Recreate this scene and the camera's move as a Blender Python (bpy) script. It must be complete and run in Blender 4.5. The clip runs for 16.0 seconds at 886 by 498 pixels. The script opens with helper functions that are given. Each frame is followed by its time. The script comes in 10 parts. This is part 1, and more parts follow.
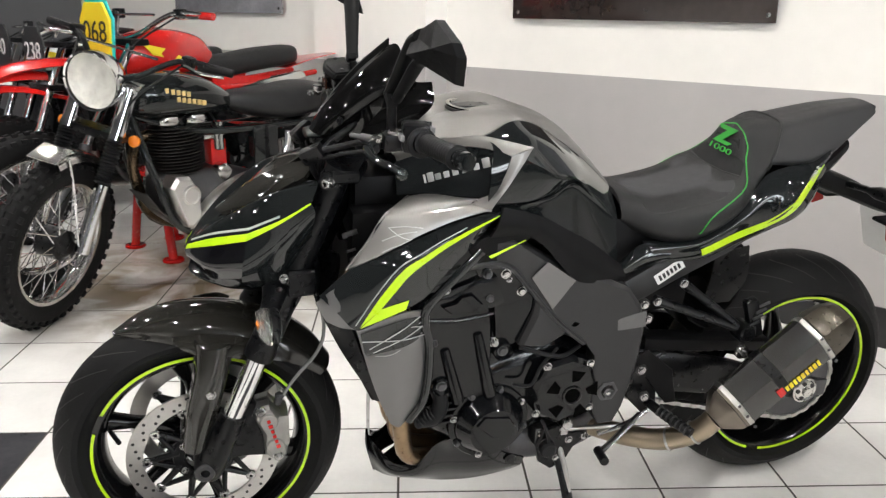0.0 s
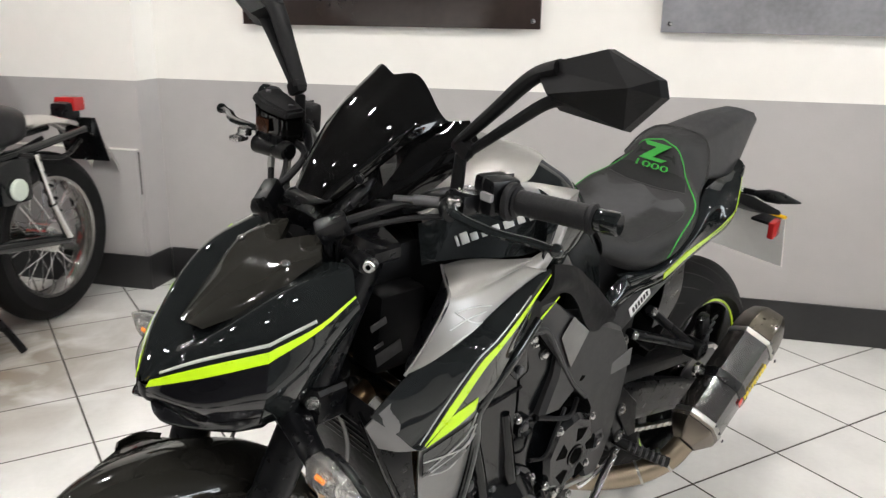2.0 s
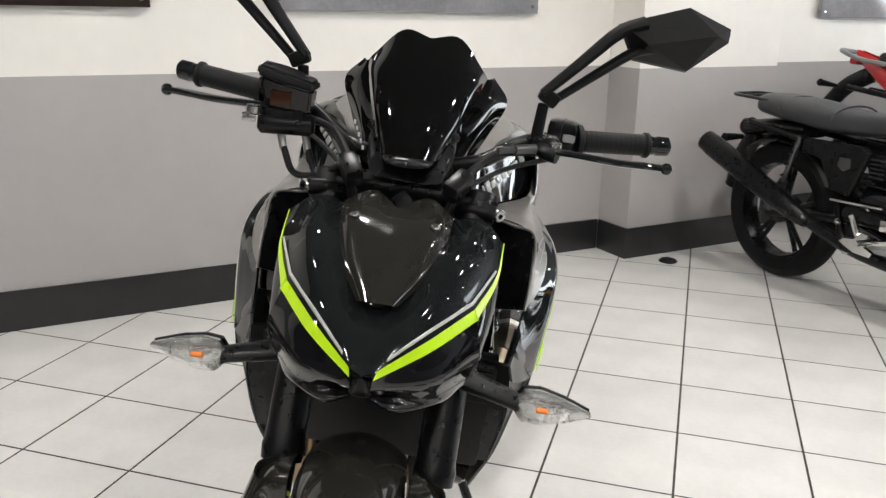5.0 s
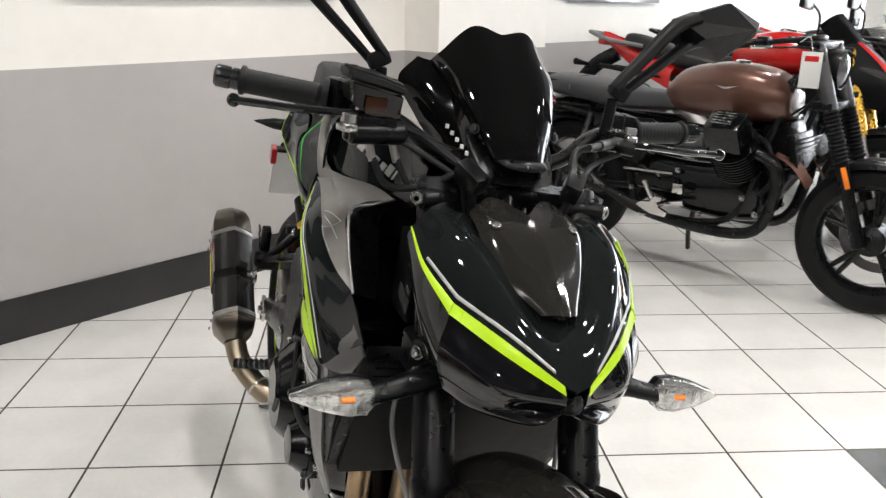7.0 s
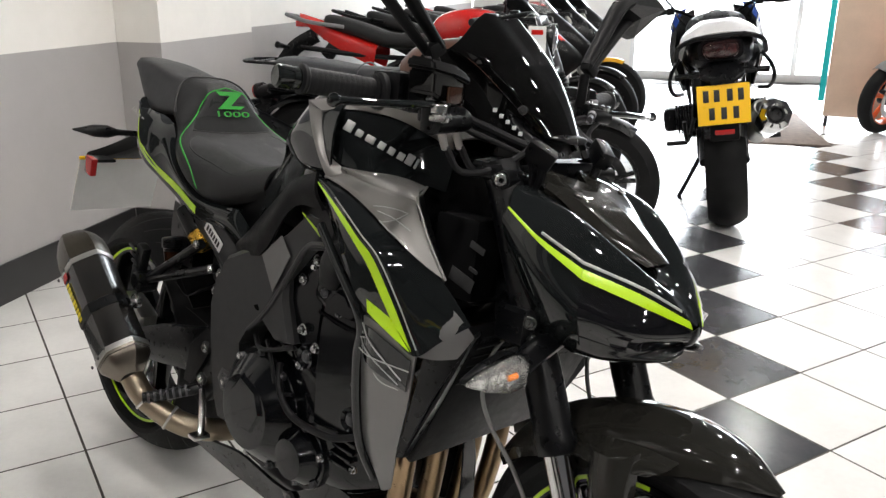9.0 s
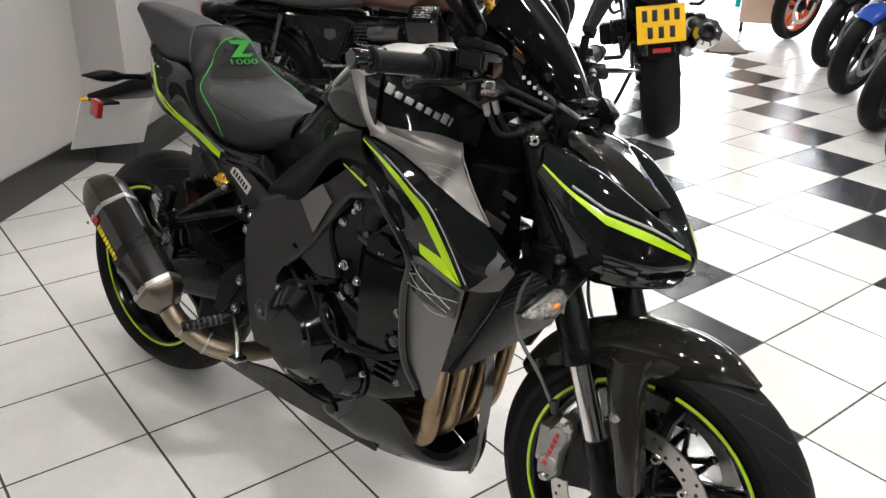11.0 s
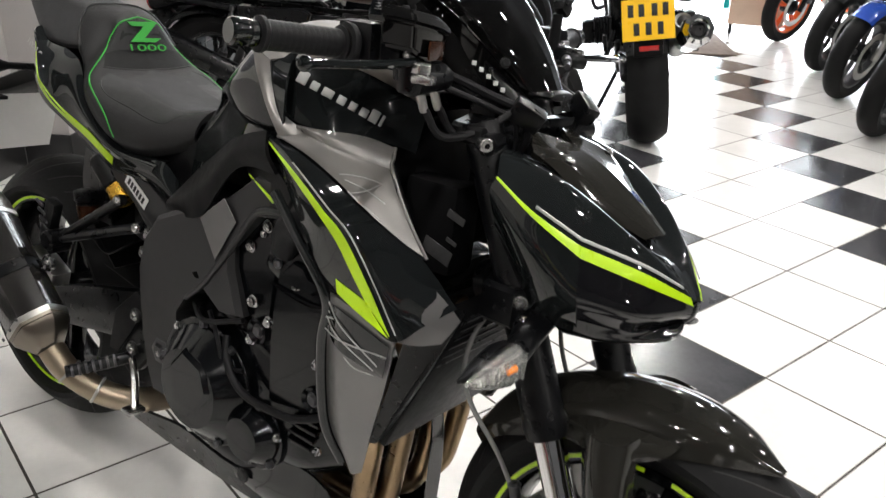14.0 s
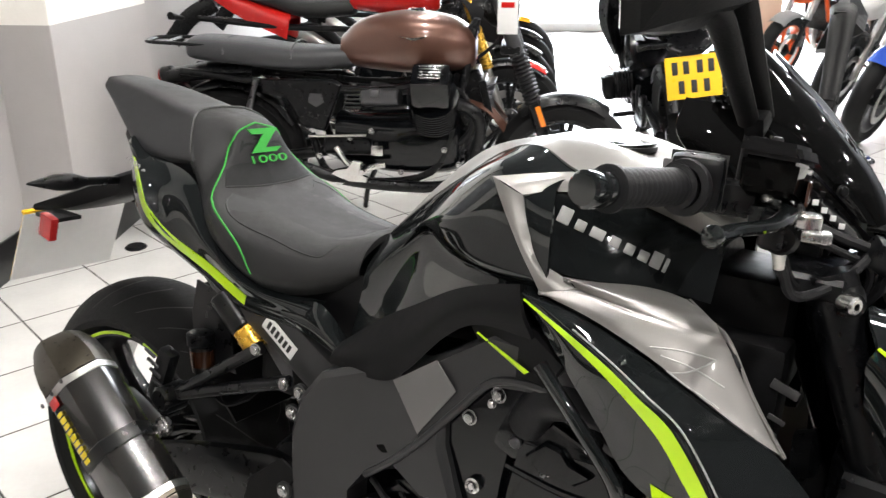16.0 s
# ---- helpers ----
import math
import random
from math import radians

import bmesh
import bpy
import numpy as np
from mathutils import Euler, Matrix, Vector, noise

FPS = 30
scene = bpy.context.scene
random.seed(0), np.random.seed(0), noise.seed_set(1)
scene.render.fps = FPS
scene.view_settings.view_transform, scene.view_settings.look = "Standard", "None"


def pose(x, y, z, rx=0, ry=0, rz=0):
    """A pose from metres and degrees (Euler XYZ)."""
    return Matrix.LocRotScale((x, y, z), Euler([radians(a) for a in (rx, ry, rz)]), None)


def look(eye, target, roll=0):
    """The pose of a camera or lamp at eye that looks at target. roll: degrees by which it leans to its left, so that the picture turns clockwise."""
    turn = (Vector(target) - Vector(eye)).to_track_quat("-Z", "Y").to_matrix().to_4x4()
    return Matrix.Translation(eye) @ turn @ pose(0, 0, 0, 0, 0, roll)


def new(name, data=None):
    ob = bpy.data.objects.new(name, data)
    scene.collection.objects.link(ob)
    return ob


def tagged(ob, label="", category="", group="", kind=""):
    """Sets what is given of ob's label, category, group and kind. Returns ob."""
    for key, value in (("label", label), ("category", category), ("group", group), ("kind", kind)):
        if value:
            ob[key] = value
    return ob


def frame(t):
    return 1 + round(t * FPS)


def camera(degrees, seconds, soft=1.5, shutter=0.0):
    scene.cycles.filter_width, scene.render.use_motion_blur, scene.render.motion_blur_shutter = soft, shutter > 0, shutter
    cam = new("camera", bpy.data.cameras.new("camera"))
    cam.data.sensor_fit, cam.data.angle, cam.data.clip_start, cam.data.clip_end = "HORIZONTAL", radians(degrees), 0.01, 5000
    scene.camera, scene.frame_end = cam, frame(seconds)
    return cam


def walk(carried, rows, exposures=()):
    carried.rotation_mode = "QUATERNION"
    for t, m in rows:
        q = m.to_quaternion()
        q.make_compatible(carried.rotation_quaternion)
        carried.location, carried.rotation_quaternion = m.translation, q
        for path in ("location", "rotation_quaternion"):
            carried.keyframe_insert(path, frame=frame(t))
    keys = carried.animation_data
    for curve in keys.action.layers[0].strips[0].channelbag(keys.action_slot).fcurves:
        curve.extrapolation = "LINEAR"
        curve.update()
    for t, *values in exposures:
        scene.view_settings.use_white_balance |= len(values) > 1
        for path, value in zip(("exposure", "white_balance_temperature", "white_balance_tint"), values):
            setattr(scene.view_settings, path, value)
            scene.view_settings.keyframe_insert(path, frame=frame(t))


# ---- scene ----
from mathutils.bvhtree import BVHTree

cam = camera(56.1, 16.0, soft=1.35, shutter=0.25)
PATH = [
(0, (0.7673, -2.1013, 1.1904), (-0.5277, -0.6815, 0.6361), 0.59),
    (0.5, (0.5676, -2.0890, 1.1682), (-0.6044, -0.5656, 0.6152), 0.59),
    (1, (0.3848, -2.0537, 1.1630), (-0.6341, -0.4245, 0.6087), 0.69),
    (1.5, (0.2097, -2.0810, 1.1783), (-0.5827, -0.3292, 0.6277), 0.65),
    (2, (-0.0346, -2.1578, 1.2143), (-0.5041, -0.2932, 0.6641), 0.81),
    (2.5, (-0.2292, -2.1275, 1.1771), (-0.4193, -0.2138, 0.6277), 0.99),
    (3, (-0.3875, -2.0188, 1.1446), (-0.4246, -0.0981, 0.5881), 1.01),
    (3.5, (-0.5526, -2.0220, 1.1518), (-0.3807, -0.1077, 0.5987), 0.90),
    (4, (-0.8078, -2.0595, 1.1565), (-0.3345, -0.1946, 0.6104), 1.13),
    (4.5, (-0.9171, -2.1094, 1.1715), (-0.1843, -0.3321, 0.6201), 1.30),
    (5, (-1.0104, -2.1341, 1.1692), (-0.1016, -0.4419, 0.6119), 1.06),
    (5.2, (-1.0570, -2.1252, 1.1747), (-0.0934, -0.4662, 0.6100), 1.29),
    (7.3, (-1.4734, -1.6399, 1.1790), (0.0786, -0.5223, 0.5942), 1.18),
    (7.5, (-1.5020, -1.5907, 1.1758), (0.1061, -0.5549, 0.5917), 1.11),
    (8, (-1.6310, -1.4345, 1.1838), (0.1088, -0.6351, 0.6059), 0.92),
    (8.5, (-1.7315, -1.2695, 1.1876), (0.1002, -0.7118, 0.6097), 1.12),
    (8.7, (-1.7406, -1.2311, 1.1834), (0.1127, -0.7463, 0.6087), 0.87),
    (10.8, (-1.9351, -1.0255, 1.3022), (-0.1151, -0.7936, 0.5059), 1.63),
    (11, (-1.9648, -1.0134, 1.3299), (-0.1604, -0.7989, 0.4944), 1.17),
    (11.5, (-1.9888, -0.9953, 1.3308), (-0.1970, -0.8201, 0.4596), 1.29),
    (12, (-1.9860, -0.9952, 1.3267), (-0.2027, -0.8447, 0.4337), 1.35),
    (12.5, (-1.9589, -1.0023, 1.3026), (-0.1837, -0.8681, 0.3912), 1.33),
    (13, (-1.9340, -0.9951, 1.2805), (-0.1635, -0.8781, 0.3577), 1.40),
    (13.5, (-1.8297, -1.0097, 1.2582), (-0.0478, -0.8962, 0.3573), 1.55),
    (14, (-1.6285, -1.0523, 1.2297), (0.1843, -0.8723, 0.4042), 1.86),
    (14.5, (-1.5468, -1.0465, 1.2267), (0.2803, -0.7552, 0.4671), 1.72),
    (15, (-1.5080, -0.9600, 1.2640), (0.3180, -0.6010, 0.5320), 0.80),
    (15.5, (-1.4515, -0.7785, 1.2886), (0.3859, -0.4772, 0.5584), 0.56),
    (16, (-1.3704, -0.6393, 1.2604), (0.4908, -0.5624, 0.5323), 0.27),
]
walk(cam, [(t, look(eye, aim, roll)) for t, eye, aim, roll in PATH],
     exposures=[(0.0, 0.60), (1.2, 0.62), (2.2, 0.50), (2.6, 0.57), (3.0, 0.55), (4.0, 0.38), (5.0, 0.31), (7.4, 0.46), (8.0, 0.42), (8.6, 0.28), (11.0, 0.34), (12.5, 0.38), (13.5, 0.34), (14.5, 0.63), (15.0, 0.87), (16.0, 1.05)])

# ---- light ----
world = bpy.data.worlds.new("daylight")
scene.world = world
world.use_nodes = True
wn = world.node_tree.nodes
sky = wn.new("ShaderNodeTexSky")
sky.sky_type = "NISHITA"
sky.sun_disc = False
sky.sun_elevation, sky.sun_rotation = radians(38), radians(120)
wn["Background"].inputs["Strength"].default_value = 0.12
world.node_tree.links.new(sky.outputs[0], wn["Background"].inputs["Color"])


def area_lamp(name, place, target, size_x, size_y, watts, colour=(1, 1, 1), shape="RECTANGLE"):
    data = bpy.data.lights.new(name, "AREA")
    data.shape, data.size, data.size_y, data.energy, data.color = shape, size_x, size_y, watts, colour
    ob = new(name, data)
    ob.matrix_world = look(place, target)
    return ob


# daylight coming in through the glazed shop front at the far end
area_lamp("shopfront_daylight", (9.3, -3.2, 1.55), (0, -2.2, 0.9), 6.4, 2.7, 305, (0.88, 0.95, 1.0))

# ---- materials ----
TILE = 0.3388
MATS = {}


def material(name, base, rough=0.5, metal=0.0, spec=0.5, coat=0.0, vary=0.12, scale=6.0, bump=0.0, bump_scale=60.0,
             rough_vary=0.1, flake=0.0, transmission=0.0, alpha=1.0, coat_rough=0.03, objvary=0.0, grain=0.25):
    """A principled surface with broad and fine variation of tone and gloss, and fine relief."""
    if name in MATS:
        return MATS[name]
    m = bpy.data.materials.new(name)
    m.use_nodes = True
    nt = m.node_tree
    N, L = nt.nodes, nt.links
    p = N["Principled BSDF"]
    p.inputs["Metallic"].default_value = metal
    p.inputs["Specular IOR Level"].default_value = spec
    p.inputs["Coat Weight"].default_value = coat
    p.inputs["Coat Roughness"].default_value = coat_rough
    p.inputs["Transmission Weight"].default_value = transmission
    p.inputs["Alpha"].default_value = alpha
    co = N.new("ShaderNodeTexCoord")
    broad = N.new("ShaderNodeTexNoise")
    broad.inputs["Scale"].default_value, broad.inputs["Detail"].default_value = scale, 5
    fine = N.new("ShaderNodeTexNoise")
    fine.inputs["Scale"].default_value, fine.inputs["Detail"].default_value = scale * 11, 3
    for n in (broad, fine):
        L.new(co.outputs["Object"], n.inputs["Vector"])
    mix = N.new("ShaderNodeMath")
    mix.operation = "MULTIPLY_ADD"
    mix.inputs[1].default_value = grain
    L.new(fine.outputs["Fac"], mix.inputs[0])
    half = N.new("ShaderNodeMath")
    half.operation = "MULTIPLY"
    half.inputs[1].default_value = 1 - grain
    L.new(broad.outputs["Fac"], half.inputs[0])
    L.new(half.outputs[0], mix.inputs[2])
    ramp = N.new("ShaderNodeMapRange")
    ramp.inputs[1].default_value, ramp.inputs[2].default_value = 0.3, 0.7
    ramp.inputs[3].default_value, ramp.inputs[4].default_value = 1 - vary, 1 + vary
    L.new(mix.outputs[0], ramp.inputs[0])
    tone = ramp.outputs[0]
    if objvary:
        info = N.new("ShaderNodeObjectInfo")
        ov = N.new("ShaderNodeMapRange")
        ov.inputs[3].default_value, ov.inputs[4].default_value = 1 - objvary, 1 + objvary
        L.new(info.outputs["Random"], ov.inputs[0])
        mm = N.new("ShaderNodeMath")
        mm.operation = "MULTIPLY"
        L.new(tone, mm.inputs[0])
        L.new(ov.outputs[0], mm.inputs[1])
        tone = mm.outputs[0]
    col = N.new("ShaderNodeVectorMath")
    col.operation = "SCALE"
    col.inputs[0].default_value = base
    L.new(tone, col.inputs["Scale"])
    out = col.outputs[0]
    if flake:
        vor = N.new("ShaderNodeTexVoronoi")
        vor.inputs["Scale"].default_value = 900
        L.new(co.outputs["Object"], vor.inputs["Vector"])
        fm = N.new("ShaderNodeMapRange")
        fm.inputs[1].default_value, fm.inputs[2].default_value = 0.75, 1.0
        fm.inputs[3].default_value, fm.inputs[4].default_value = 1.0, 1.0 + flake
        L.new(vor.outputs["Color"], fm.inputs[0])
        sc = N.new("ShaderNodeVectorMath")
        sc.operation = "SCALE"
        L.new(out, sc.inputs[0])
        L.new(fm.outputs[0], sc.inputs["Scale"])
        out = sc.outputs[0]
    L.new(out, p.inputs["Base Color"])
    rr = N.new("ShaderNodeMapRange")
    rr.inputs[1].default_value, rr.inputs[2].default_value = 0.3, 0.7
    rr.inputs[3].default_value = max(0.02, rough * (1 - rough_vary))
    rr.inputs[4].default_value = min(1, rough * (1 + rough_vary))
    L.new(fine.outputs["Fac"], rr.inputs[0])
    L.new(rr.outputs[0], p.inputs["Roughness"])
    if bump:
        bn = N.new("ShaderNodeTexNoise")
        bn.inputs["Scale"].default_value, bn.inputs["Detail"].default_value = bump_scale, 4
        L.new(co.outputs["Object"], bn.inputs["Vector"])
        bp = N.new("ShaderNodeBump")
        bp.inputs["Strength"].default_value, bp.inputs["Distance"].default_value = bump, 0.002
        L.new(bn.outputs["Fac"], bp.inputs["Height"])
        L.new(bp.outputs[0], p.inputs["Normal"])
    MATS[name] = m
    return m


def weave(name, dark, light, size, rough, coat):
    """Carbon cloth: a fine two-tone checker under clear lacquer."""
    m = material(name, dark, rough, 0.0, 0.5, coat, vary=0.1)
    N, L = m.node_tree.nodes, m.node_tree.links
    co = N.new("ShaderNodeTexCoord")
    ch = N.new("ShaderNodeTexChecker")
    ch.inputs["Scale"].default_value = size
    ch.inputs["Color1"].default_value, ch.inputs["Color2"].default_value = (*dark, 1), (*light, 1)
    L.new(co.outputs["Object"], ch.inputs["Vector"])
    L.new(ch.outputs["Color"], N["Principled BSDF"].inputs["Base Color"])
    return m


def glow(name, colour, power):
    m = bpy.data.materials.new(name)
    m.use_nodes = True
    p = m.node_tree.nodes["Principled BSDF"]
    p.inputs["Base Color"].default_value = (*colour, 1)
    p.inputs["Emission Color"].default_value = (*colour, 1)
    p.inputs["Emission Strength"].default_value = power
    return m


WALL_WHITE = material("white_wall_paint", (0.86, 0.84, 0.80), 0.75, vary=0.05, scale=1.4, bump=0.25, bump_scale=90)
WALL_GREY = material("grey_dado_paint", (0.42, 0.405, 0.40), 0.7, vary=0.085, scale=1.3, bump=0.25, bump_scale=90)
DARK_WALL = material("unseen_wall_dark_grey", (0.10, 0.10, 0.105), 0.7, vary=0.08, scale=1.5)
SKIRT = material("black_skirting", (0.02, 0.02, 0.021), 0.35, vary=0.3, scale=5)
CEIL = material("ceiling_paint", (0.10, 0.10, 0.105), 0.9, vary=0.1)
TILE_WHITE = material("white_floor_tile", (0.82, 0.81, 0.79), 0.16, vary=0.08, scale=5.0, rough_vary=0.5, objvary=0.03, bump=0.06, bump_scale=12)
TILE_BLACK = material("black_floor_tile", (0.045, 0.045, 0.05), 0.16, vary=0.25, scale=6, rough_vary=0.4, objvary=0.1, bump=0.06, bump_scale=12)


def worn(m, spots, tone, gloss):
    """Floor wear that runs on from tile to tile: grey smears and duller patches."""
    N, L = m.node_tree.nodes, m.node_tree.links
    p = N["Principled BSDF"]
    geo = N.new("ShaderNodeNewGeometry")
    old = p.inputs["Base Color"].links[0].from_socket
    n1 = N.new("ShaderNodeTexNoise")
    n1.inputs["Scale"].default_value, n1.inputs["Detail"].default_value, n1.inputs["Distortion"].default_value = 1.7, 6, 0.4
    n2 = N.new("ShaderNodeTexNoise")
    n2.inputs["Scale"].default_value, n2.inputs["Detail"].default_value, n2.inputs["Distortion"].default_value = 9.0, 8, 0.6
    for n in (n1, n2):
        L.new(geo.outputs["Position"], n.inputs["Vector"])
    mul = N.new("ShaderNodeMath")
    mul.operation = "ADD"
    L.new(n1.outputs["Fac"], mul.inputs[0])
    L.new(n2.outputs["Fac"], mul.inputs[1])
    mr = N.new("ShaderNodeMapRange")
    mr.inputs[1].default_value, mr.inputs[2].default_value = spots
    mr.inputs[3].default_value, mr.inputs[4].default_value = 1.0, tone
    L.new(mul.outputs[0], mr.inputs[0])
    sc = N.new("ShaderNodeVectorMath")
    sc.operation = "SCALE"
    L.new(old, sc.inputs[0])
    L.new(mr.outputs[0], sc.inputs["Scale"])
    L.new(sc.outputs[0], p.inputs["Base Color"])
    rg = N.new("ShaderNodeMapRange")
    rg.inputs[1].default_value, rg.inputs[2].default_value = 0.85, 1.2
    rg.inputs[3].default_value, rg.inputs[4].default_value = gloss
    L.new(mul.outputs[0], rg.inputs[0])
    L.new(rg.outputs[0], p.inputs["Roughness"])


def oiled(m, place, reach, tint):
    """A brown, uneven oil stain soaked into the floor round one place."""
    N, L = m.node_tree.nodes, m.node_tree.links
    p = N["Principled BSDF"]
    geo = N.new("ShaderNodeNewGeometry")
    old = p.inputs["Base Color"].links[0].from_socket
    far = N.new("ShaderNodeVectorMath")
    far.operation = "DISTANCE"
    far.inputs[1].default_value = place
    L.new(geo.outputs["Position"], far.inputs[0])
    n1 = N.new("ShaderNodeTexNoise")
    n1.inputs["Scale"].default_value, n1.inputs["Detail"].default_value, n1.inputs["Distortion"].default_value = 4.5, 7, 0.8
    L.new(geo.outputs["Position"], n1.inputs["Vector"])
    a = N.new("ShaderNodeMapRange")
    a.inputs[1].default_value, a.inputs[2].default_value, a.inputs[3].default_value, a.inputs[4].default_value = reach * 0.35, reach, 1.0, 0.0
    L.new(far.outputs["Value"], a.inputs[0])
    b = N.new("ShaderNodeMapRange")
    b.inputs[1].default_value, b.inputs[2].default_value, b.inputs[3].default_value, b.inputs[4].default_value = 0.32, 0.60, 0.22, 1.0
    L.new(n1.outputs["Fac"], b.inputs[0])
    f = N.new("ShaderNodeMath")
    f.operation = "MULTIPLY"
    L.new(a.outputs[0], f.inputs[0])
    L.new(b.outputs[0], f.inputs[1])
    mix = N.new("ShaderNodeMix")
    mix.data_type = "RGBA"
    L.new(f.outputs[0], mix.inputs[0])
    L.new(old, mix.inputs[6])
    mix.inputs[7].default_value = (*tint, 1)
    L.new(mix.outputs[2], p.inputs["Base Color"])


worn(TILE_WHITE, (0.90, 1.40), 0.965, (0.19, 0.27))
oiled(TILE_WHITE, (-2.54, -0.16, 0.0), 1.05, (0.26, 0.205, 0.14))
worn(TILE_BLACK, (0.9, 1.35), 1.2, (0.16, 0.24))
GROUT = material("dark_grout", (0.06, 0.052, 0.045), 0.85, vary=0.3, scale=20)
GLOSS_BLACK = material("gloss_black_paint", (0.0085, 0.0100, 0.0104), 0.05, 0.0, 0.3, 0.45, vary=0.1)
CARBON_GREY = material("pearl_graphite_paint", (0.0175, 0.0168, 0.0145), 0.10, 0.0, 0.18, 0.7, vary=0.05, rough_vary=0.03)
SATIN_BLACK = material("satin_black_plastic", (0.003, 0.0032, 0.0038), 0.29, 0.0, 0.26, vary=0.15, bump=0.04, bump_scale=500)
MATT_BLACK = material("matt_black_plastic", (0.005, 0.005, 0.0055), 0.46, 0.0, 0.13, vary=0.15, bump=0.15, bump_scale=420)
ENGINE_BLACK = material("black_engine_casting", (0.0030, 0.0034, 0.0042), 0.15, 0.0, 0.22, 0.25, vary=0.25, scale=18, bump=0.22, bump_scale=24, coat_rough=0.04)
FRAME_GREY = material("graphite_frame_paint", (0.032, 0.032, 0.033), 0.40, 0.15, 0.28, 0.0, vary=0.12, bump=0.1, bump_scale=400)
SILVER = material("metallic_silver_paint", (0.255, 0.245, 0.236), 0.44, 0.75, 0.5, 0.35, vary=0.03, scale=5, grain=0.1, coat_rough=0.05)
LIME = material("lime_green_vinyl", (0.50, 0.78, 0.008), 0.3, 0.0, 0.5, 0.5, vary=0.04)
GREEN_THREAD = material("green_thread", (0.025, 0.31, 0.032), 0.6, vary=0.1)
RUBBER = material("tyre_rubber", (0.009, 0.009, 0.0094), 0.60, 0.0, 0.14, vary=0.25, scale=14, bump=0.25, bump_scale=250)
GRIP_RUBBER = material("grip_rubber", (0.008, 0.008, 0.009), 0.5, 0.0, 0.2, vary=0.2, bump=0.3, bump_scale=600)
SEAT_VINYL = material("black_seat_vinyl", (0.017, 0.017, 0.0175), 0.52, 0.0, 0.28, vary=0.1, bump=0.35, bump_scale=700)
PAD_VINYL = material("black_pad_vinyl", (0.024, 0.024, 0.025), 0.46, 0.0, 0.33, vary=0.1, bump=0.25, bump_scale=500)
RIM_BLACK = material("black_wheel_enamel", (0.0025, 0.0026, 0.003), 0.16, 0.0, 0.4, vary=0.15)
STOP_BLACK = material("embossed_black_vinyl", (0.0075, 0.0075, 0.008), 0.55, 0.0, 0.22, vary=0.1, bump=0.3, bump_scale=600)
SEAT_GREY = material("charcoal_seat_suede", (0.052, 0.052, 0.054), 0.8, 0.0, 0.2, vary=0.1, bump=0.4, bump_scale=600)
FACET_GLINT = material("facet_highlight_tint", (0.13, 0.13, 0.132), 0.4, 0.6, vary=0.15, scale=14)
STEEL = material("brushed_steel", (0.50, 0.49, 0.47), 0.32, 1.0, vary=0.15, scale=12)
BRIGHT = material("polished_bolt_steel", (0.46, 0.455, 0.45), 0.26, 1.0, vary=0.1)
CHROME = material("chrome_plating", (0.75, 0.75, 0.75), 0.07, 1.0, vary=0.08, scale=4)
ALLOY = material("polished_alloy", (0.62, 0.61, 0.59), 0.18, 1.0, vary=0.12, scale=7)
TITANIUM = material("heat_tinted_pipe", (0.35, 0.29, 0.215), 0.38, 1.0, vary=0.07, scale=3, grain=0.1)
HEADER = material("bronzed_header_steel", (0.33, 0.235, 0.145), 0.30, 1.0, vary=0.35, scale=10, grain=0.1)
CONE_STEEL = material("tinted_cone_steel", (0.20, 0.175, 0.145), 0.33, 1.0, vary=0.12, scale=12, grain=0.1)
DARK_STEEL = material("dark_steel", (0.10, 0.10, 0.105), 0.38, 0.9, vary=0.2)
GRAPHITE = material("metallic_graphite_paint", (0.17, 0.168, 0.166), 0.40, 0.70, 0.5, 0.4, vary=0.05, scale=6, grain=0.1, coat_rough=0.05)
WEAVE = weave("carbon_weave", (0.006, 0.006, 0.006), (0.024, 0.022, 0.020), 230, 0.2, 0.6)
END_CAP = material("tinted_end_cap", (0.075, 0.065, 0.050), 0.3, 0.8, 0.5, 0.3, vary=0.15, scale=14)
CAST_ALLOY = material("cast_caliper_alloy", (0.33, 0.325, 0.31), 0.36, 0.85, vary=0.15, scale=30, bump=0.15, bump_scale=400)
PAN_BLACK = material("gloss_black_moulding", (0.003, 0.0032, 0.0038), 0.13, 0.0, 0.4, 0.3, vary=0.15)
SILVERED = material("silvered_reflector", (0.74, 0.74, 0.73), 0.11, 1.0, vary=0.3, scale=60, bump=0.9, bump_scale=140)
FLUID = material("brake_fluid_amber", (0.030, 0.011, 0.005), 0.18, 0.0, 0.4, vary=0.2)
GOLD = material("gold_anodised", (0.72, 0.42, 0.06), 0.28, 0.9, vary=0.1)
YELLOW = material("yellow_lettering", (0.80, 0.62, 0.02), 0.4, vary=0.05)
RED = material("red_paint", (0.55, 0.012, 0.010), 0.25, 0.0, 0.5, 0.7, vary=0.08)
RED_LENS = material("red_reflector", (0.42, 0.02, 0.02), 0.15, 0.0, 0.6, 0.5, vary=0.1)
AMBER = material("amber_bulb", (0.85, 0.22, 0.02), 0.2, vary=0.1)
WHITE_PAINT = material("white_plastic", (0.74, 0.74, 0.73), 0.35, vary=0.05)
DIM_LABEL = material("dim_printed_label", (0.045, 0.045, 0.046), 0.6, vary=0.3, scale=80)
HOSE_GREY = material("pale_hose", (0.17, 0.17, 0.165), 0.22, vary=0.1)
LABEL_GREY = material("label_silver", (0.42, 0.42, 0.41), 0.4, 0.2, vary=0.05)
# flat near-black that stands in for the shade inside holes
HOLE_SHADE = material("recess_shade_black", (0.001, 0.001, 0.001), 0.9, 0.0, 0.05, vary=0.1)
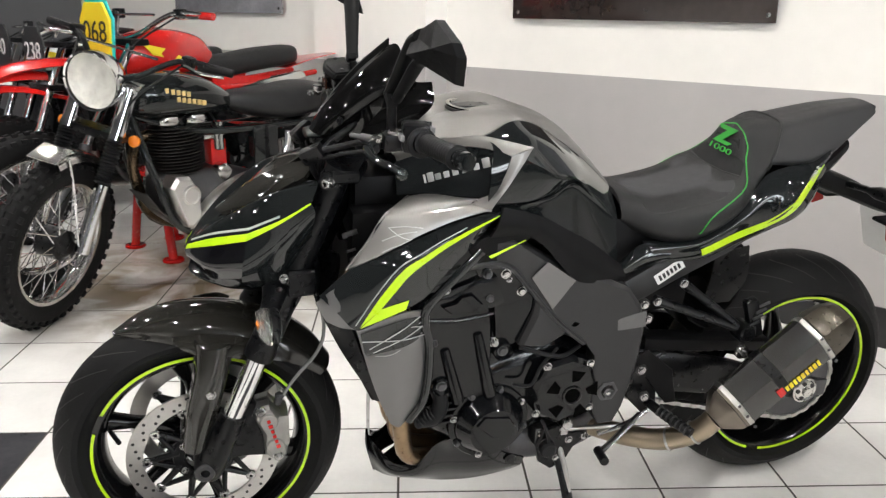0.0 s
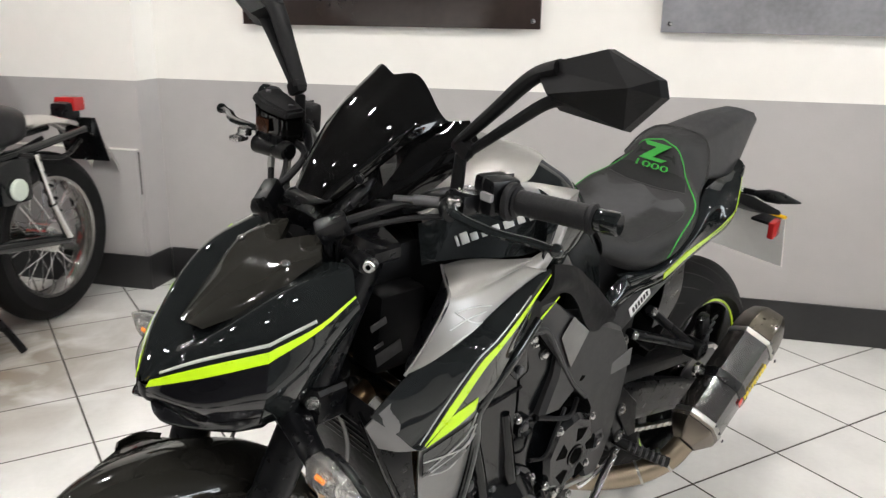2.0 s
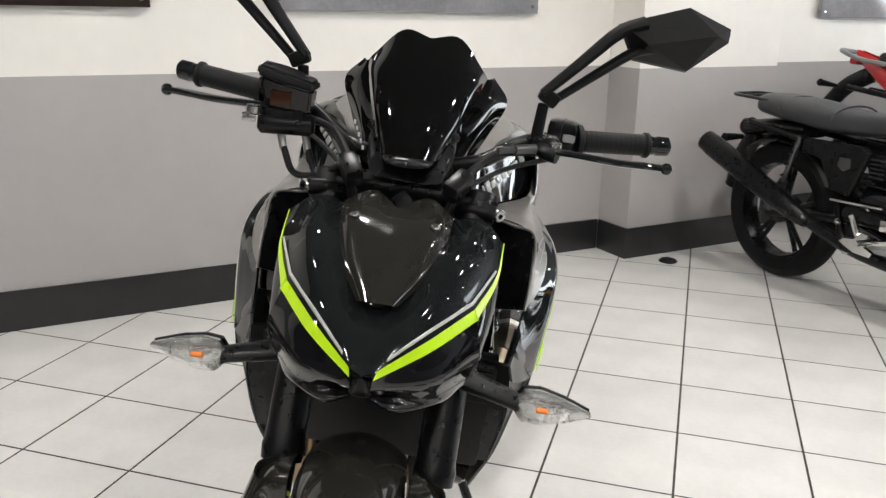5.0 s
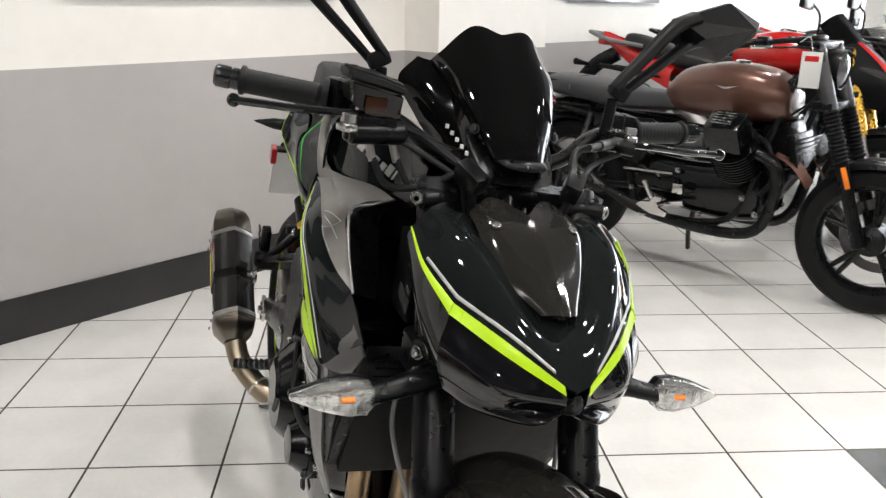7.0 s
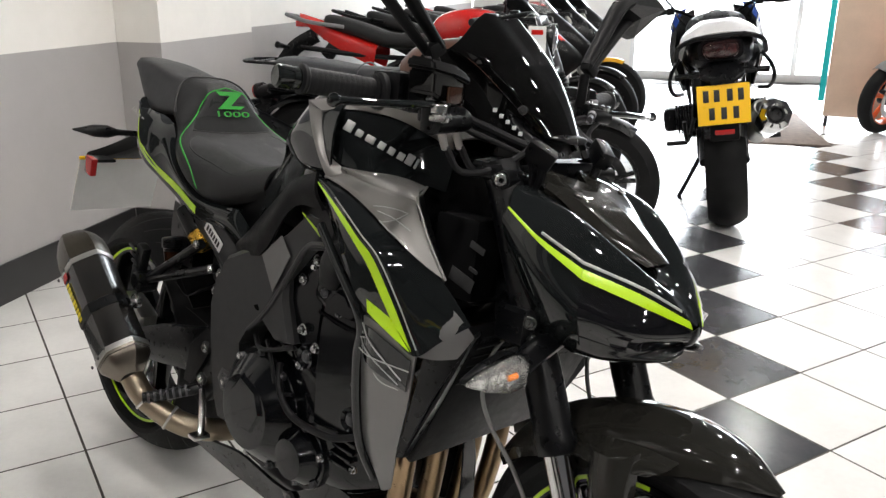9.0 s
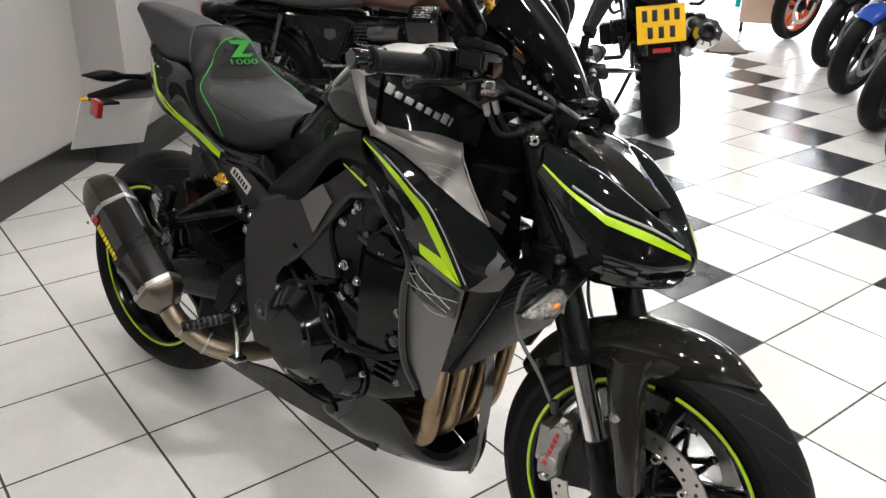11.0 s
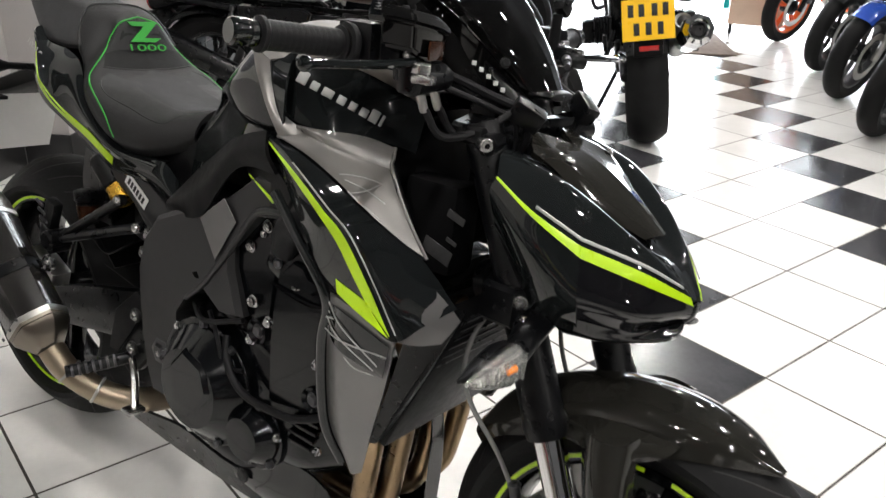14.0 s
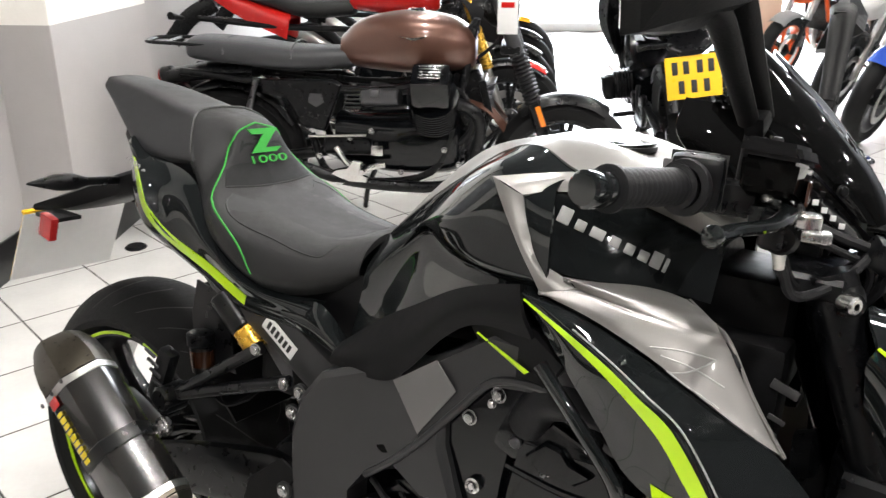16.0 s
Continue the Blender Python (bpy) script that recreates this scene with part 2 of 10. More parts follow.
INK = material("black_ink", (0.01, 0.01, 0.01), 0.5, vary=0.1)
CLEAR = material("clear_lens", (0.93, 0.93, 0.92), 0.05, 0.0, 0.6, 0.0, vary=0.02, transmission=0.95)
CLEAR.node_tree.nodes["Principled BSDF"].inputs["IOR"].default_value = 1.2
SMOKE = material("smoked_screen", (0.003, 0.003, 0.003), 0.04, 0.0, 0.3, 0.2, vary=0.05)
LENS_BLACK = material("dark_headlight_lens", (0.004, 0.004, 0.005), 0.05, 0.0, 0.4, 0.5, vary=0.1)
BOARD_DARK = material("dark_print_board", (0.030, 0.022, 0.020), 0.12, 0.0, 0.5, 0.4, vary=0.35, scale=3)
BOARD_GREY = material("grey_print_board", (0.25, 0.25, 0.27), 0.15, 0.0, 0.5, 0.4, vary=0.3, scale=5)
BROWN = material("bronze_tank_paint", (0.105, 0.048, 0.033), 0.34, 0.45, 0.5, 0.5, vary=0.12, flake=0.6)
PLATE_YELLOW = material("yellow_plate", (0.90, 0.52, 0.006), 0.3, vary=0.04)
GREY_PLASTIC = material("grey_plastic", (0.20, 0.20, 0.205), 0.5, vary=0.1)
ORANGE = material("orange_paint", (0.85, 0.12, 0.012), 0.3, 0.0, 0.5, 0.4, vary=0.08)
BLUE = material("blue_paint", (0.02, 0.07, 0.38), 0.25, 0.1, 0.5, 0.8, vary=0.1)
TAN = material("tan_laminate", (0.62, 0.47, 0.36), 0.4, vary=0.08)
TEAL = material("teal_banner", (0.01, 0.50, 0.52), 0.5, vary=0.05)
MAT_BROWN = material("brown_door_mat", (0.20, 0.155, 0.13), 0.9, vary=0.25, scale=20)


# ---- mesh building ----
def finish(bm, smooth=True, angle=38):
    bmesh.ops.remove_doubles(bm, verts=bm.verts, dist=1e-5)
    bmesh.ops.recalc_face_normals(bm, faces=bm.faces)
    if smooth:
        for f in bm.faces:
            f.smooth = True
        lim = radians(angle)
        for e in bm.edges:
            if len(e.link_faces) == 2 and e.calc_face_angle(0.0) > lim:
                e.smooth = False


def part(name, bm, mat, parent=None, label="", smooth=True, angle=38, m=None):
    """Links a bmesh as one mesh object under a thing or a part."""
    finish(bm, smooth, angle)
    me = bpy.data.meshes.new(name)
    bm.to_mesh(me)
    bm.free()
    for k in (mat if isinstance(mat, (list, tuple)) else [mat]):
        me.materials.append(k)
    ob = new(name, me)
    if parent:
        ob.parent = parent
    if m is not None:
        ob.matrix_local = m
    if mat is CLEAR:
        ob.visible_shadow = False
    if label:
        ob["label"] = label
    return ob


def empty(name, m, label, category, group="", kind=""):
    ob = new(name)
    ob.empty_display_size = 0.1
    ob.matrix_world = m
    return tagged(ob, label, category, group, kind)


def frame_of(a, b):
    d = (Vector(b) - Vector(a)).normalized()
    up = Vector((0, 0, 1)) if abs(d.z) < 0.95 else Vector((1, 0, 0))
    s = d.cross(up).normalized()
    return d, s, s.cross(d)


def ring(bm, c, s, u, rs, ru, seg, power=2.0, phase=0.0):
    out = []
    for i in range(seg):
        a = 2 * math.pi * i / seg + phase
        ca, sa = math.cos(a), math.sin(a)
        x = math.copysign(abs(ca) ** (2 / power), ca)
        y = math.copysign(abs(sa) ** (2 / power), sa)
        out.append(bm.verts.new(Vector(c) + s * x * rs + u * y * ru))
    return out


def skin(bm, rings, caps=True, closed=True):
    n = len(rings[0])
    for a, b in zip(rings, rings[1:]):
        for i in range(n if closed else n - 1):
            j = (i + 1) % n
            bm.faces.new((a[i], a[j], b[j], b[i]))
    if caps:
        bm.faces.new(rings[0][::-1])
        bm.faces.new(rings[-1])


def cyl(bm, a, b, r0, r1=None, seg=20, bev=0.0, hollow=0.0):
    """A rod or a turned piece from a to b, with softened ends."""
    r1 = r0 if r1 is None else r1
    a, b = Vector(a), Vector(b)
    d, s, u = frame_of(a, b)
    bev = min(bev, (b - a).length * 0.4)
    steps = [(a, r0 - bev), (a + d * bev, r0), (b - d * bev, r1), (b, r1 - bev)] if bev else [(a, r0), (b, r1)]
    rings = [ring(bm, c, s, u, r, r, seg) for c, r in steps]
    skin(bm, rings, caps=not hollow)
    if hollow:
        inner = [ring(bm, c, s, u, r * hollow, r * hollow, seg) for c, r in (steps[-1], steps[0])]
        skin(bm, [rings[-1], *inner, rings[0]], caps=False)
    return bm


def turned(bm, origin, axis, profile, seg=40, arc=360.0, start=0.0):
    """A lathed piece: profile rows (distance along the axis, radius)."""
    o, d = Vector(origin), Vector(axis).normalized()
    _, s, u = frame_of((0, 0, 0), d)
    full = arc >= 359.9
    n = seg if full else seg + 1
    cols = []
    for i in range(n):
        a = radians(start + arc * i / seg)
        w = s * math.cos(a) + u * math.sin(a)
        cols.append([bm.verts.new(o + d * h + w * r) for h, r in profile])
    for i in range(seg):
        p, q = cols[i], cols[(i + 1) % n]
        for k in range(len(profile) - 1):
            bm.faces.new((p[k], q[k], q[k + 1], p[k + 1]))
    return bm


def spline(pts, n):
    """n points along a Catmull-Rom curve through pts."""
    P = [Vector(p) for p in pts]
    if len(P) == 2:
        return [P[0].lerp(P[1], i / (n - 1)) for i in range(n)]
    out = []
    m = len(P) - 1
    for i in range(n):
        t = i / (n - 1) * m
        k = min(int(t), m - 1)
        f = t - k
        a = P[k - 1] if k > 0 else 2 * P[k] - P[k + 1]
        b, c = P[k], P[k + 1]
        e = P[k + 2] if k + 2 <= m else 2 * P[k + 1] - P[k]
        out.append(0.5 * ((2 * b) + (c - a) * f + (2 * a - 5 * b + 4 * c - e) * f * f + (3 * b - a - 3 * c + e) * f ** 3))
    return out


def tube(bm, pts, r, seg=10, n=None, flat=1.0, taper=None):
    """A bent round or flattened tube through the points."""
    n = n or max(2, (len(pts) - 1) * 6 + 1)
    C = spline(pts, n)
    rings = []
    side = None
    for i, c in enumerate(C):
        d = (C[min(i + 1, n - 1)] - C[max(i - 1, 0)]).normalized()
        if side is None:
            up = Vector((0, 0, 1)) if abs(d.z) < 0.9 else Vector((1, 0, 0))
            side = d.cross(up).normalized()
        side = (side - d * side.dot(d)).normalized()
        u = side.cross(d)
        f = i / (n - 1)
        rr = r if taper is None else r + (taper - r) * f
        rings.append(ring(bm, c, side, u, rr, rr * flat, seg))
    skin(bm, rings)
    return bm


def slab(bm, outline, y0, y1, axis="y", bev=0.004):
    """A plate cut to an outline, with softened edges. axis is its thin way."""
    def at(p, d):
        return {"y": (p[0], d, p[1]), "x": (d, p[0], p[1]), "z": (p[0], p[1], d)}[axis]
    c = Vector((sum(p[0] for p in outline) / len(outline), sum(p[1] for p in outline) / len(outline)))
    lay = []
    b = min(bev, abs(y1 - y0) * 0.45)
    sg = 1 if y1 > y0 else -1
    for d, inset in ((y0, b), (y0 + sg * b, 0), (y1 - sg * b, 0), (y1, b)):
        row = []
        for p in outline:
            v = Vector(p) - c
            k = max(0.0, 1 - inset / max(v.length, 1e-6))
            row.append(bm.verts.new(at(c + v * k, d)))
        lay.append(row)
    skin(bm, lay)
    return bm


def block(bm, c, size, bev=0.006, m=None):
    """A rounded box."""
    r = bmesh.ops.create_cube(bm, size=1.0)
    vs = r["verts"]
    for v in vs:
        v.co = Vector((v.co.x * size[0], v.co.y * size[1], v.co.z * size[2]))
    es = list({e for v in vs for e in v.link_edges})
    if bev:
        g = bmesh.ops.bevel(bm, geom=es, offset=min(bev, min(size) * 0.45), segments=2, affect="EDGES", profile=0.6)
        vs = list({v for f in g["faces"] for v in f.verts} | {v for v in vs if v.is_valid})
    mm = (Matrix.Translation(c) if m is None else Matrix.Translation(c) @ m)
    for v in vs:
        v.co = mm @ v.co
    return bm


def patch(bm, rows, nu=14, nv=18, thick=0.004, flip=1, out=None):
    """A shaped sheet through rows of control points, given thickness; out: a direction that the outer face looks to."""
    R = [spline(r, nv) for r in rows]
    G = [spline([r[j] for r in R], nu) for j in range(nv)]
    G = [[G[j][i] for j in range(nv)] for i in range(nu)]
    nor = []
    for i in range(nu):
        line = []
        for j in range(nv):
            du = G[min(i + 1, nu - 1)][j] - G[max(i - 1, 0)][j]
            dv = G[i][min(j + 1, nv - 1)] - G[i][max(j - 1, 0)]
            k = du.cross(dv)
            k = k.normalized() if k.length > 1e-12 else Vector((0, 0, 0))
            line.append(k * flip)
        nor.append(line)
    if out is not None:
        mid = nor[nu // 2][nv // 2]
        if mid.dot(Vector(out)) < 0:
            nor = [[-k for k in line] for line in nor]
    A = [[bm.verts.new(p) for p in r] for r in G]
    Bk = [[bm.verts.new(G[i][j] - nor[i][j] * thick) for j in range(nv)] for i in range(nu)]
    for i in range(nu - 1):
        for j in range(nv - 1):
            bm.faces.new((A[i][j], A[i + 1][j], A[i + 1][j + 1], A[i][j + 1]))
            bm.faces.new((Bk[i][j], Bk[i][j + 1], Bk[i + 1][j + 1], Bk[i + 1][j]))
    rim = [(i, 0) for i in range(nu)] + [(nu - 1, j) for j in range(1, nv)] + [(i, nv - 1) for i in range(nu - 2, -1, -1)] + [(0, j) for j in range(nv - 2, 0, -1)]
    for k in range(len(rim)):
        (a, b), (c, d) = rim[k], rim[(k + 1) % len(rim)]
        try:
            bm.faces.new((A[a][b], A[c][d], Bk[c][d], Bk[a][b]))
        except ValueError:
            pass
    return bm


def loft(bm, sections, n=24, steps=None, power=2.4):
    """A closed body through sections: (centre, half width along y, half height, tilt of the section's up in the xz plane in degrees)."""
    C = spline([s[0] for s in sections], steps or len(sections) * 5)
    K = spline([(s[1], s[2], s[3]) for s in sections], len(C))
    rings = []
    for c, k in zip(C, K):
        a = radians(k.z)
        up = Vector((math.sin(a), 0, math.cos(a)))
        rings.append(ring(bm, c, Vector((0, 1, 0)), up, max(k.x, 0.0008), max(k.y, 0.0008), n, power))
    skin(bm, rings)
    return bm


def surface_of(rows, nu=30, nv=40):
    """A search tree over a shaped sheet, to lay trim on it."""
    b = bmesh.new()
    patch(b, rows, nu, nv, 0.0, out=(0, 1, 0.2))
    tree = BVHTree.FromBMesh(b)
    b.free()
    return tree


def hug(tree, pts, lift, n=30, side=(0, 1, 0.2)):
    """A curve laid on a surface and lifted off it a little."""
    out = []
    for p in spline(pts, n):
        q, k, _, _ = tree.find_nearest(p)
        out.append(q + (k if k.dot(Vector(side)) > 0 else -k) * lift)
    return out


def between(a, b, f, bulge=(0, 0, 0)):
    return [tuple(Vector(p).lerp(Vector(q), f) + Vector(bulge)) for p, q in zip(a, b)]


def flipped(bm):
    """The mirror image across the middle plane."""
    for v in bm.verts:
        v.co.y = -v.co.y
    return bm


def hexbolt(bm, c, axis, r=0.008, h=0.007):
    c, ax = Vector(c), Vector(axis).normalized()
    cyl(bm, c, c + ax * h * 0.35, r * 1.25, seg=14)
    cyl(bm, c, c + ax * h, r, r * 0.92, seg=14, bev=h * 0.2)
    cyl(bm, c + ax * h, c + ax * (h + 0.0004), r * 0.5, seg=6)
    return bm


# ---- room ----
ROOM_X0, ROOM_X1, ROOM_Y0, WALL_Y, CEIL_Z = -6.2, 9.6, -7.2, 1.122, 2.75
PIER_X0, PIER_X1, PIER_Y = 1.635, 2.54, 0.902       # pier beside the retro bikes
LPIER_X0, LPIER_X1, LPIER_Y = -3.02, -2.16, 0.965   # pier behind the roadster
DADO = 0.915


def wall_piece(name, x0, x1, y0, y1, z0, z1, mat, label, bev=0.0):
    bm = bmesh.new()
    block(bm, ((x0 + x1) / 2, (y0 + y1) / 2, (z0 + z1) / 2), (x1 - x0, y1 - y0, z1 - z0), bev)
    return tagged(part(name, bm, mat, smooth=False), label, "wall", kind="structure")


def banded_wall(name, x0, x1, y0, y1, label):
    """A wall with a grey dado below and white paint above, the dado's paint edge at one level."""
    w = empty(name, Matrix(), label, "wall", kind="structure")
    for nm, z0, z1, mat in (("dado", 0.0, DADO, WALL_GREY), ("upper_wall", DADO, CEIL_Z, WALL_WHITE)):
        bm = bmesh.new()
        block(bm, ((x0 + x1) / 2, (y0 + y1) / 2, (z0 + z1) / 2), (x1 - x0, y1 - y0, z1 - z0), 0)
        part(nm, bm, mat, w, smooth=False)
    return w


banded_wall("wall_north", ROOM_X0, ROOM_X1, WALL_Y, WALL_Y + 0.2, "white wall above a grey painted dado band")
banded_wall("wall_pier_east", PIER_X0, PIER_X1, PIER_Y, WALL_Y - 0.002, "shallow wall pier, white above grey dado")
banded_wall("wall_pier_west", LPIER_X0, LPIER_X1, LPIER_Y, WALL_Y - 0.002, "shallow wall pier, white above grey dado")
bm = bmesh.new()
block(bm, ((LPIER_X0 + LPIER_X1) / 2 - 0.012, LPIER_Y - 0.011, 0.386), (LPIER_X1 - LPIER_X0 - 0.012, 0.02, 0.470), 0.003)
foot = tagged(part("boxed_pier_foot", bm, WALL_GREY), "grey boxed-in panel low on the wall pier", "wall panel", kind="structure")
# thin paler strip along the panel's top edge
bm = bmesh.new()
block(bm, ((LPIER_X0 + LPIER_X1) / 2 - 0.012, LPIER_Y - 0.012, 0.6235), (LPIER_X1 - LPIER_X0 - 0.012, 0.022, 0.005), 0.001)
part("panel_ledge", bm, WALL_WHITE, foot, "pale top edge")
bm = bmesh.new()
block(bm, (LPIER_X1 - 0.0165, LPIER_Y - 0.003, 0.520), (0.003, 0.005, 0.185), 0.0005)
part("panel_joint", bm, BOARD_DARK, foot, "dark open joint")
# Unseen closing walls, made dark so glossy black parts reflect less light.
wall_piece("wall_west", ROOM_X0 - 0.2, ROOM_X0, ROOM_Y0, WALL_Y, 0, CEIL_Z, DARK_WALL, "unseen end wall, dark grey to dim reflections")
wall_piece("wall_south", ROOM_X0, ROOM_X1, ROOM_Y0 - 0.2, ROOM_Y0, 0, CEIL_Z, DARK_WALL, "unseen closing wall, dark grey to dim reflections")
# Ceiling out of view, kept dark so that gloss paint mirrors little brightness.
bm = bmesh.new()
block(bm, ((ROOM_X0 + ROOM_X1) / 2, (ROOM_Y0 + WALL_Y) / 2, CEIL_Z + 0.06), (ROOM_X1 - ROOM_X0 + 0.4, WALL_Y - ROOM_Y0 + 0.4, 0.12), 0)
tagged(part("ceiling", bm, CEIL, smooth=False), "plain dark grey showroom ceiling, unseen, dim in reflections", "ceiling", kind="structure")


def skirting(x0, x1, y, z=0.152, side=0):
    """A black skirting board with an eased top edge; side adds a return along y."""
    bm = bmesh.new()
    block(bm, ((x0 + x1) / 2, y + 0.006, z / 2), (x1 - x0, 0.012, z), 0.003)
    return tagged(part("baseboard", bm, SKIRT), "glossy black skirting board along the wall foot", "skirting board", kind="structure")


skirting(LPIER_X1 + 0.014, PIER_X0 - 0.014, WALL_Y - 0.0125)
skirting(PIER_X0 - 0.012, PIER_X1 + 0.012, PIER_Y - 0.0125)
skirting(LPIER_X0 - 0.012, LPIER_X1 + 0.014, LPIER_Y - 0.034)
skirting(ROOM_X0, LPIER_X0 - 0.014, WALL_Y - 0.0125)
skirting(PIER_X1 + 0.014, ROOM_X1 - 0.1, WALL_Y - 0.0125)
for x, y0, y1 in ((PIER_X0 - 0.0065, PIER_Y, WALL_Y - 0.013), (PIER_X1 + 0.0065, PIER_Y, WALL_Y - 0.013),
                  (LPIER_X1 + 0.0075, LPIER_Y - 0.02, WALL_Y - 0.013), (LPIER_X0 - 0.0065, LPIER_Y - 0.02, WALL_Y - 0.013)):
    bm = bmesh.new()
    block(bm, (x, (y0 + y1) / 2, 0.076), (0.012, y1 - y0, 0.152), 0.003)
    tagged(part("baseboard", bm, SKIRT), "glossy black skirting return on the pier", "skirting board", kind="structure")


# printed boards on stand-off bolts
def wall_board(x0, x1, z0, h, mat, label, y=WALL_Y):
    b = empty("wall_board", Matrix.Translation(((x0 + x1) / 2, y - 0.03, z0)), label, "poster board", "boards along the wall")
    w = x1 - x0
    bm = bmesh.new()
    block(bm, (0, 0, h / 2), (w, 0.008, h), 0.0015)
    part("panel", bm, mat, b)
    for sx in (-1, 1):
        for z in (0.03, h - 0.03):
            bm = bmesh.new()
            cyl(bm, (sx * (w / 2 - 0.03), 0.03, z), (sx * (w / 2 - 0.03), -0.008, z), 0.009, seg=16, bev=0.002)
            part("standoff_bolt", bm, BRIGHT, b)
    return b


wall_board(-1.717, -0.484, 1.152, 0.86, BOARD_DARK, "dark brown printed board on stand-off bolts")
wall_board(-0.042, 1.180, 1.150, 0.86, BOARD_GREY, "grey photographic print board on stand-off bolts")
wall_board(-4.690, -3.480, 1.155, 0.86, BOARD_GREY, "grey printed board on stand-off bolts")
wall_board(3.05, 4.25, 1.155, 0.86, BOARD_GREY, "reddish photographic print board on stand-off bolts")

# recessed ceiling spots, in rows
def downlight(x, y, watts):
    d = empty("ceiling_downlight", Matrix.Translation((x, y, CEIL_Z)), "round white recessed ceiling spot, lit", "ceiling light", "ceiling spots")
    bm = bmesh.new()
    turned(bm, (0, 0, 0), (0, 0, -1), [(0.0, 0.085), (0.006, 0.085), (0.008, 0.07), (0.003, 0.062), (0.0, 0.062)], 28)
    part("bezel", bm, WHITE_PAINT, d)
    bm = bmesh.new()
    cyl(bm, (0, 0, -0.001), (0, 0, -0.0035), 0.06, seg=28)
    part("lamp_face", bm, SPOT_GLOW, d)
    lamp = area_lamp("spot_lamp", (x, y, CEIL_Z - 0.012), (x, y, 0), 0.11, 0.11, watts, (1.0, 0.968, 0.93), "DISK")
    return d


SPOT_GLOW = glow("lit_spot", (1.0, 0.95, 0.88), 60)
for gx in (-3.6, -1.9, -0.2, 1.5, 3.2, 5.2):
    for gy in (-0.5, -2.3, -4.3):
        downlight(gx, gy, 13)

# glazed shop front at the far end, with a bright street beyond
STREET = glow("bright_street", (0.95, 0.97, 1.0), 4.0)
front = empty("shop_front", Matrix.Translation((ROOM_X1, -3.0, 0)), "glazed shop front with slim white frames", "shop front", kind="structure")
bm = bmesh.new()
block(bm, (0.05, 3.05, CEIL_Z / 2), (0.12, 2.1, CEIL_Z), 0)
part("side_wall", bm, WALL_WHITE, front, smooth=False)
for y in (-4.15, -2.1, 0.0, 1.98):
    bm = bmesh.new()
    block(bm, (0.0, y, CEIL_Z / 2), (0.07, 0.06, CEIL_Z), 0.004)
    part("mullion", bm, WHITE_PAINT, front)
for z in (0.05, CEIL_Z - 0.06):
    bm = bmesh.new()
    block(bm, (0.0, -1.08, z), (0.06, 6.1, 0.1), 0.004)
    part("rail", bm, WHITE_PAINT, front)
bm = bmesh.new()
block(bm, (12.5, -3.0, 3.0), (0.05, 30, 9), 0)
tagged(part("backdrop", bm, STREET, smooth=False), "bright overexposed daylight street outside", "backdrop", kind="structure")


# ---- the naked sport motorcycle ----
# Its own axes: x ahead from the rear axle, y to its left, z up; it leans on its side stand.
HERO = Matrix(((-0.518348, 0.847807, 0.11198, 0), (-0.855166, -0.513467, -0.071019, 0), (-0.002713, -0.132574, 0.991169, 0.0022), (0, 0, 0, 1)))
hero = empty("motorcycle", HERO, "black and silver naked sport motorcycle with lime green stripes", "motorcycle")
REAR, FRONT = (0.0, 0.0, 0.31), (1.435, 0.0, 0.30)


def both(name, make, mat, parent, label="", **kw):
    """A part on the left and its mirror image on the right."""
    a = bmesh.new()
    make(a)
    left = part(name, a, mat, parent, label, **kw)
    b = bmesh.new()
    make(b)
    flipped(b)
    return left, part(name, b, mat, parent, label, **kw)


def one(name, make, mat, parent, label="", **kw):
    b = bmesh.new()
    make(b)
    return part(name, b, mat, parent, label, **kw)


def sheet(name, rows, mat, parent, label="", thick=0.004, nu=14, nv=20, out=(0, 1, 0), sides=2):
    if sides == 2:
        return both(name, lambda b: patch(b, rows, nu, nv, thick, out=out), mat, parent, label)
    return one(name, lambda b: patch(b, rows, nu, nv, thick, out=out), mat, parent, label)


def ribbon(bm, up, low, lift=0.0015, n=26, out=(0, 1, 0)):
    """A thin decal between two edge curves."""
    A, B = spline(up, n), spline(low, n)
    o = Vector(out) * lift
    patch(bm, [[p + o for p in A], [(p + q) / 2 + o * 1.3 for p, q in zip(A, B)], [q + o for q in B]], 5, n, 0.0012, out=out)


def tyre_profile(radius, width, crown):
    """Half-round section of a sport tyre from bead to bead: (distance along the axle, radius)."""
    rows = []
    for i in range(17):
        a = -1 + 2 * i / 16
        y = a * width / 2
        drop = crown * (abs(a) ** 2.3)
        rows.append((y, radius - drop))
    bead = radius - crown
    inner = 0.222
    side = [(-width / 2 * 0.98, bead - 0.012), (-width / 2 * 0.86, (bead + inner) / 2), (-width / 2 * 0.70, inner + 0.004), (-width / 2 * 0.70, inner - 0.006)]
    return [(y, r) for y, r in side[::-1]] + rows + [(-y, r) for y, r in side]


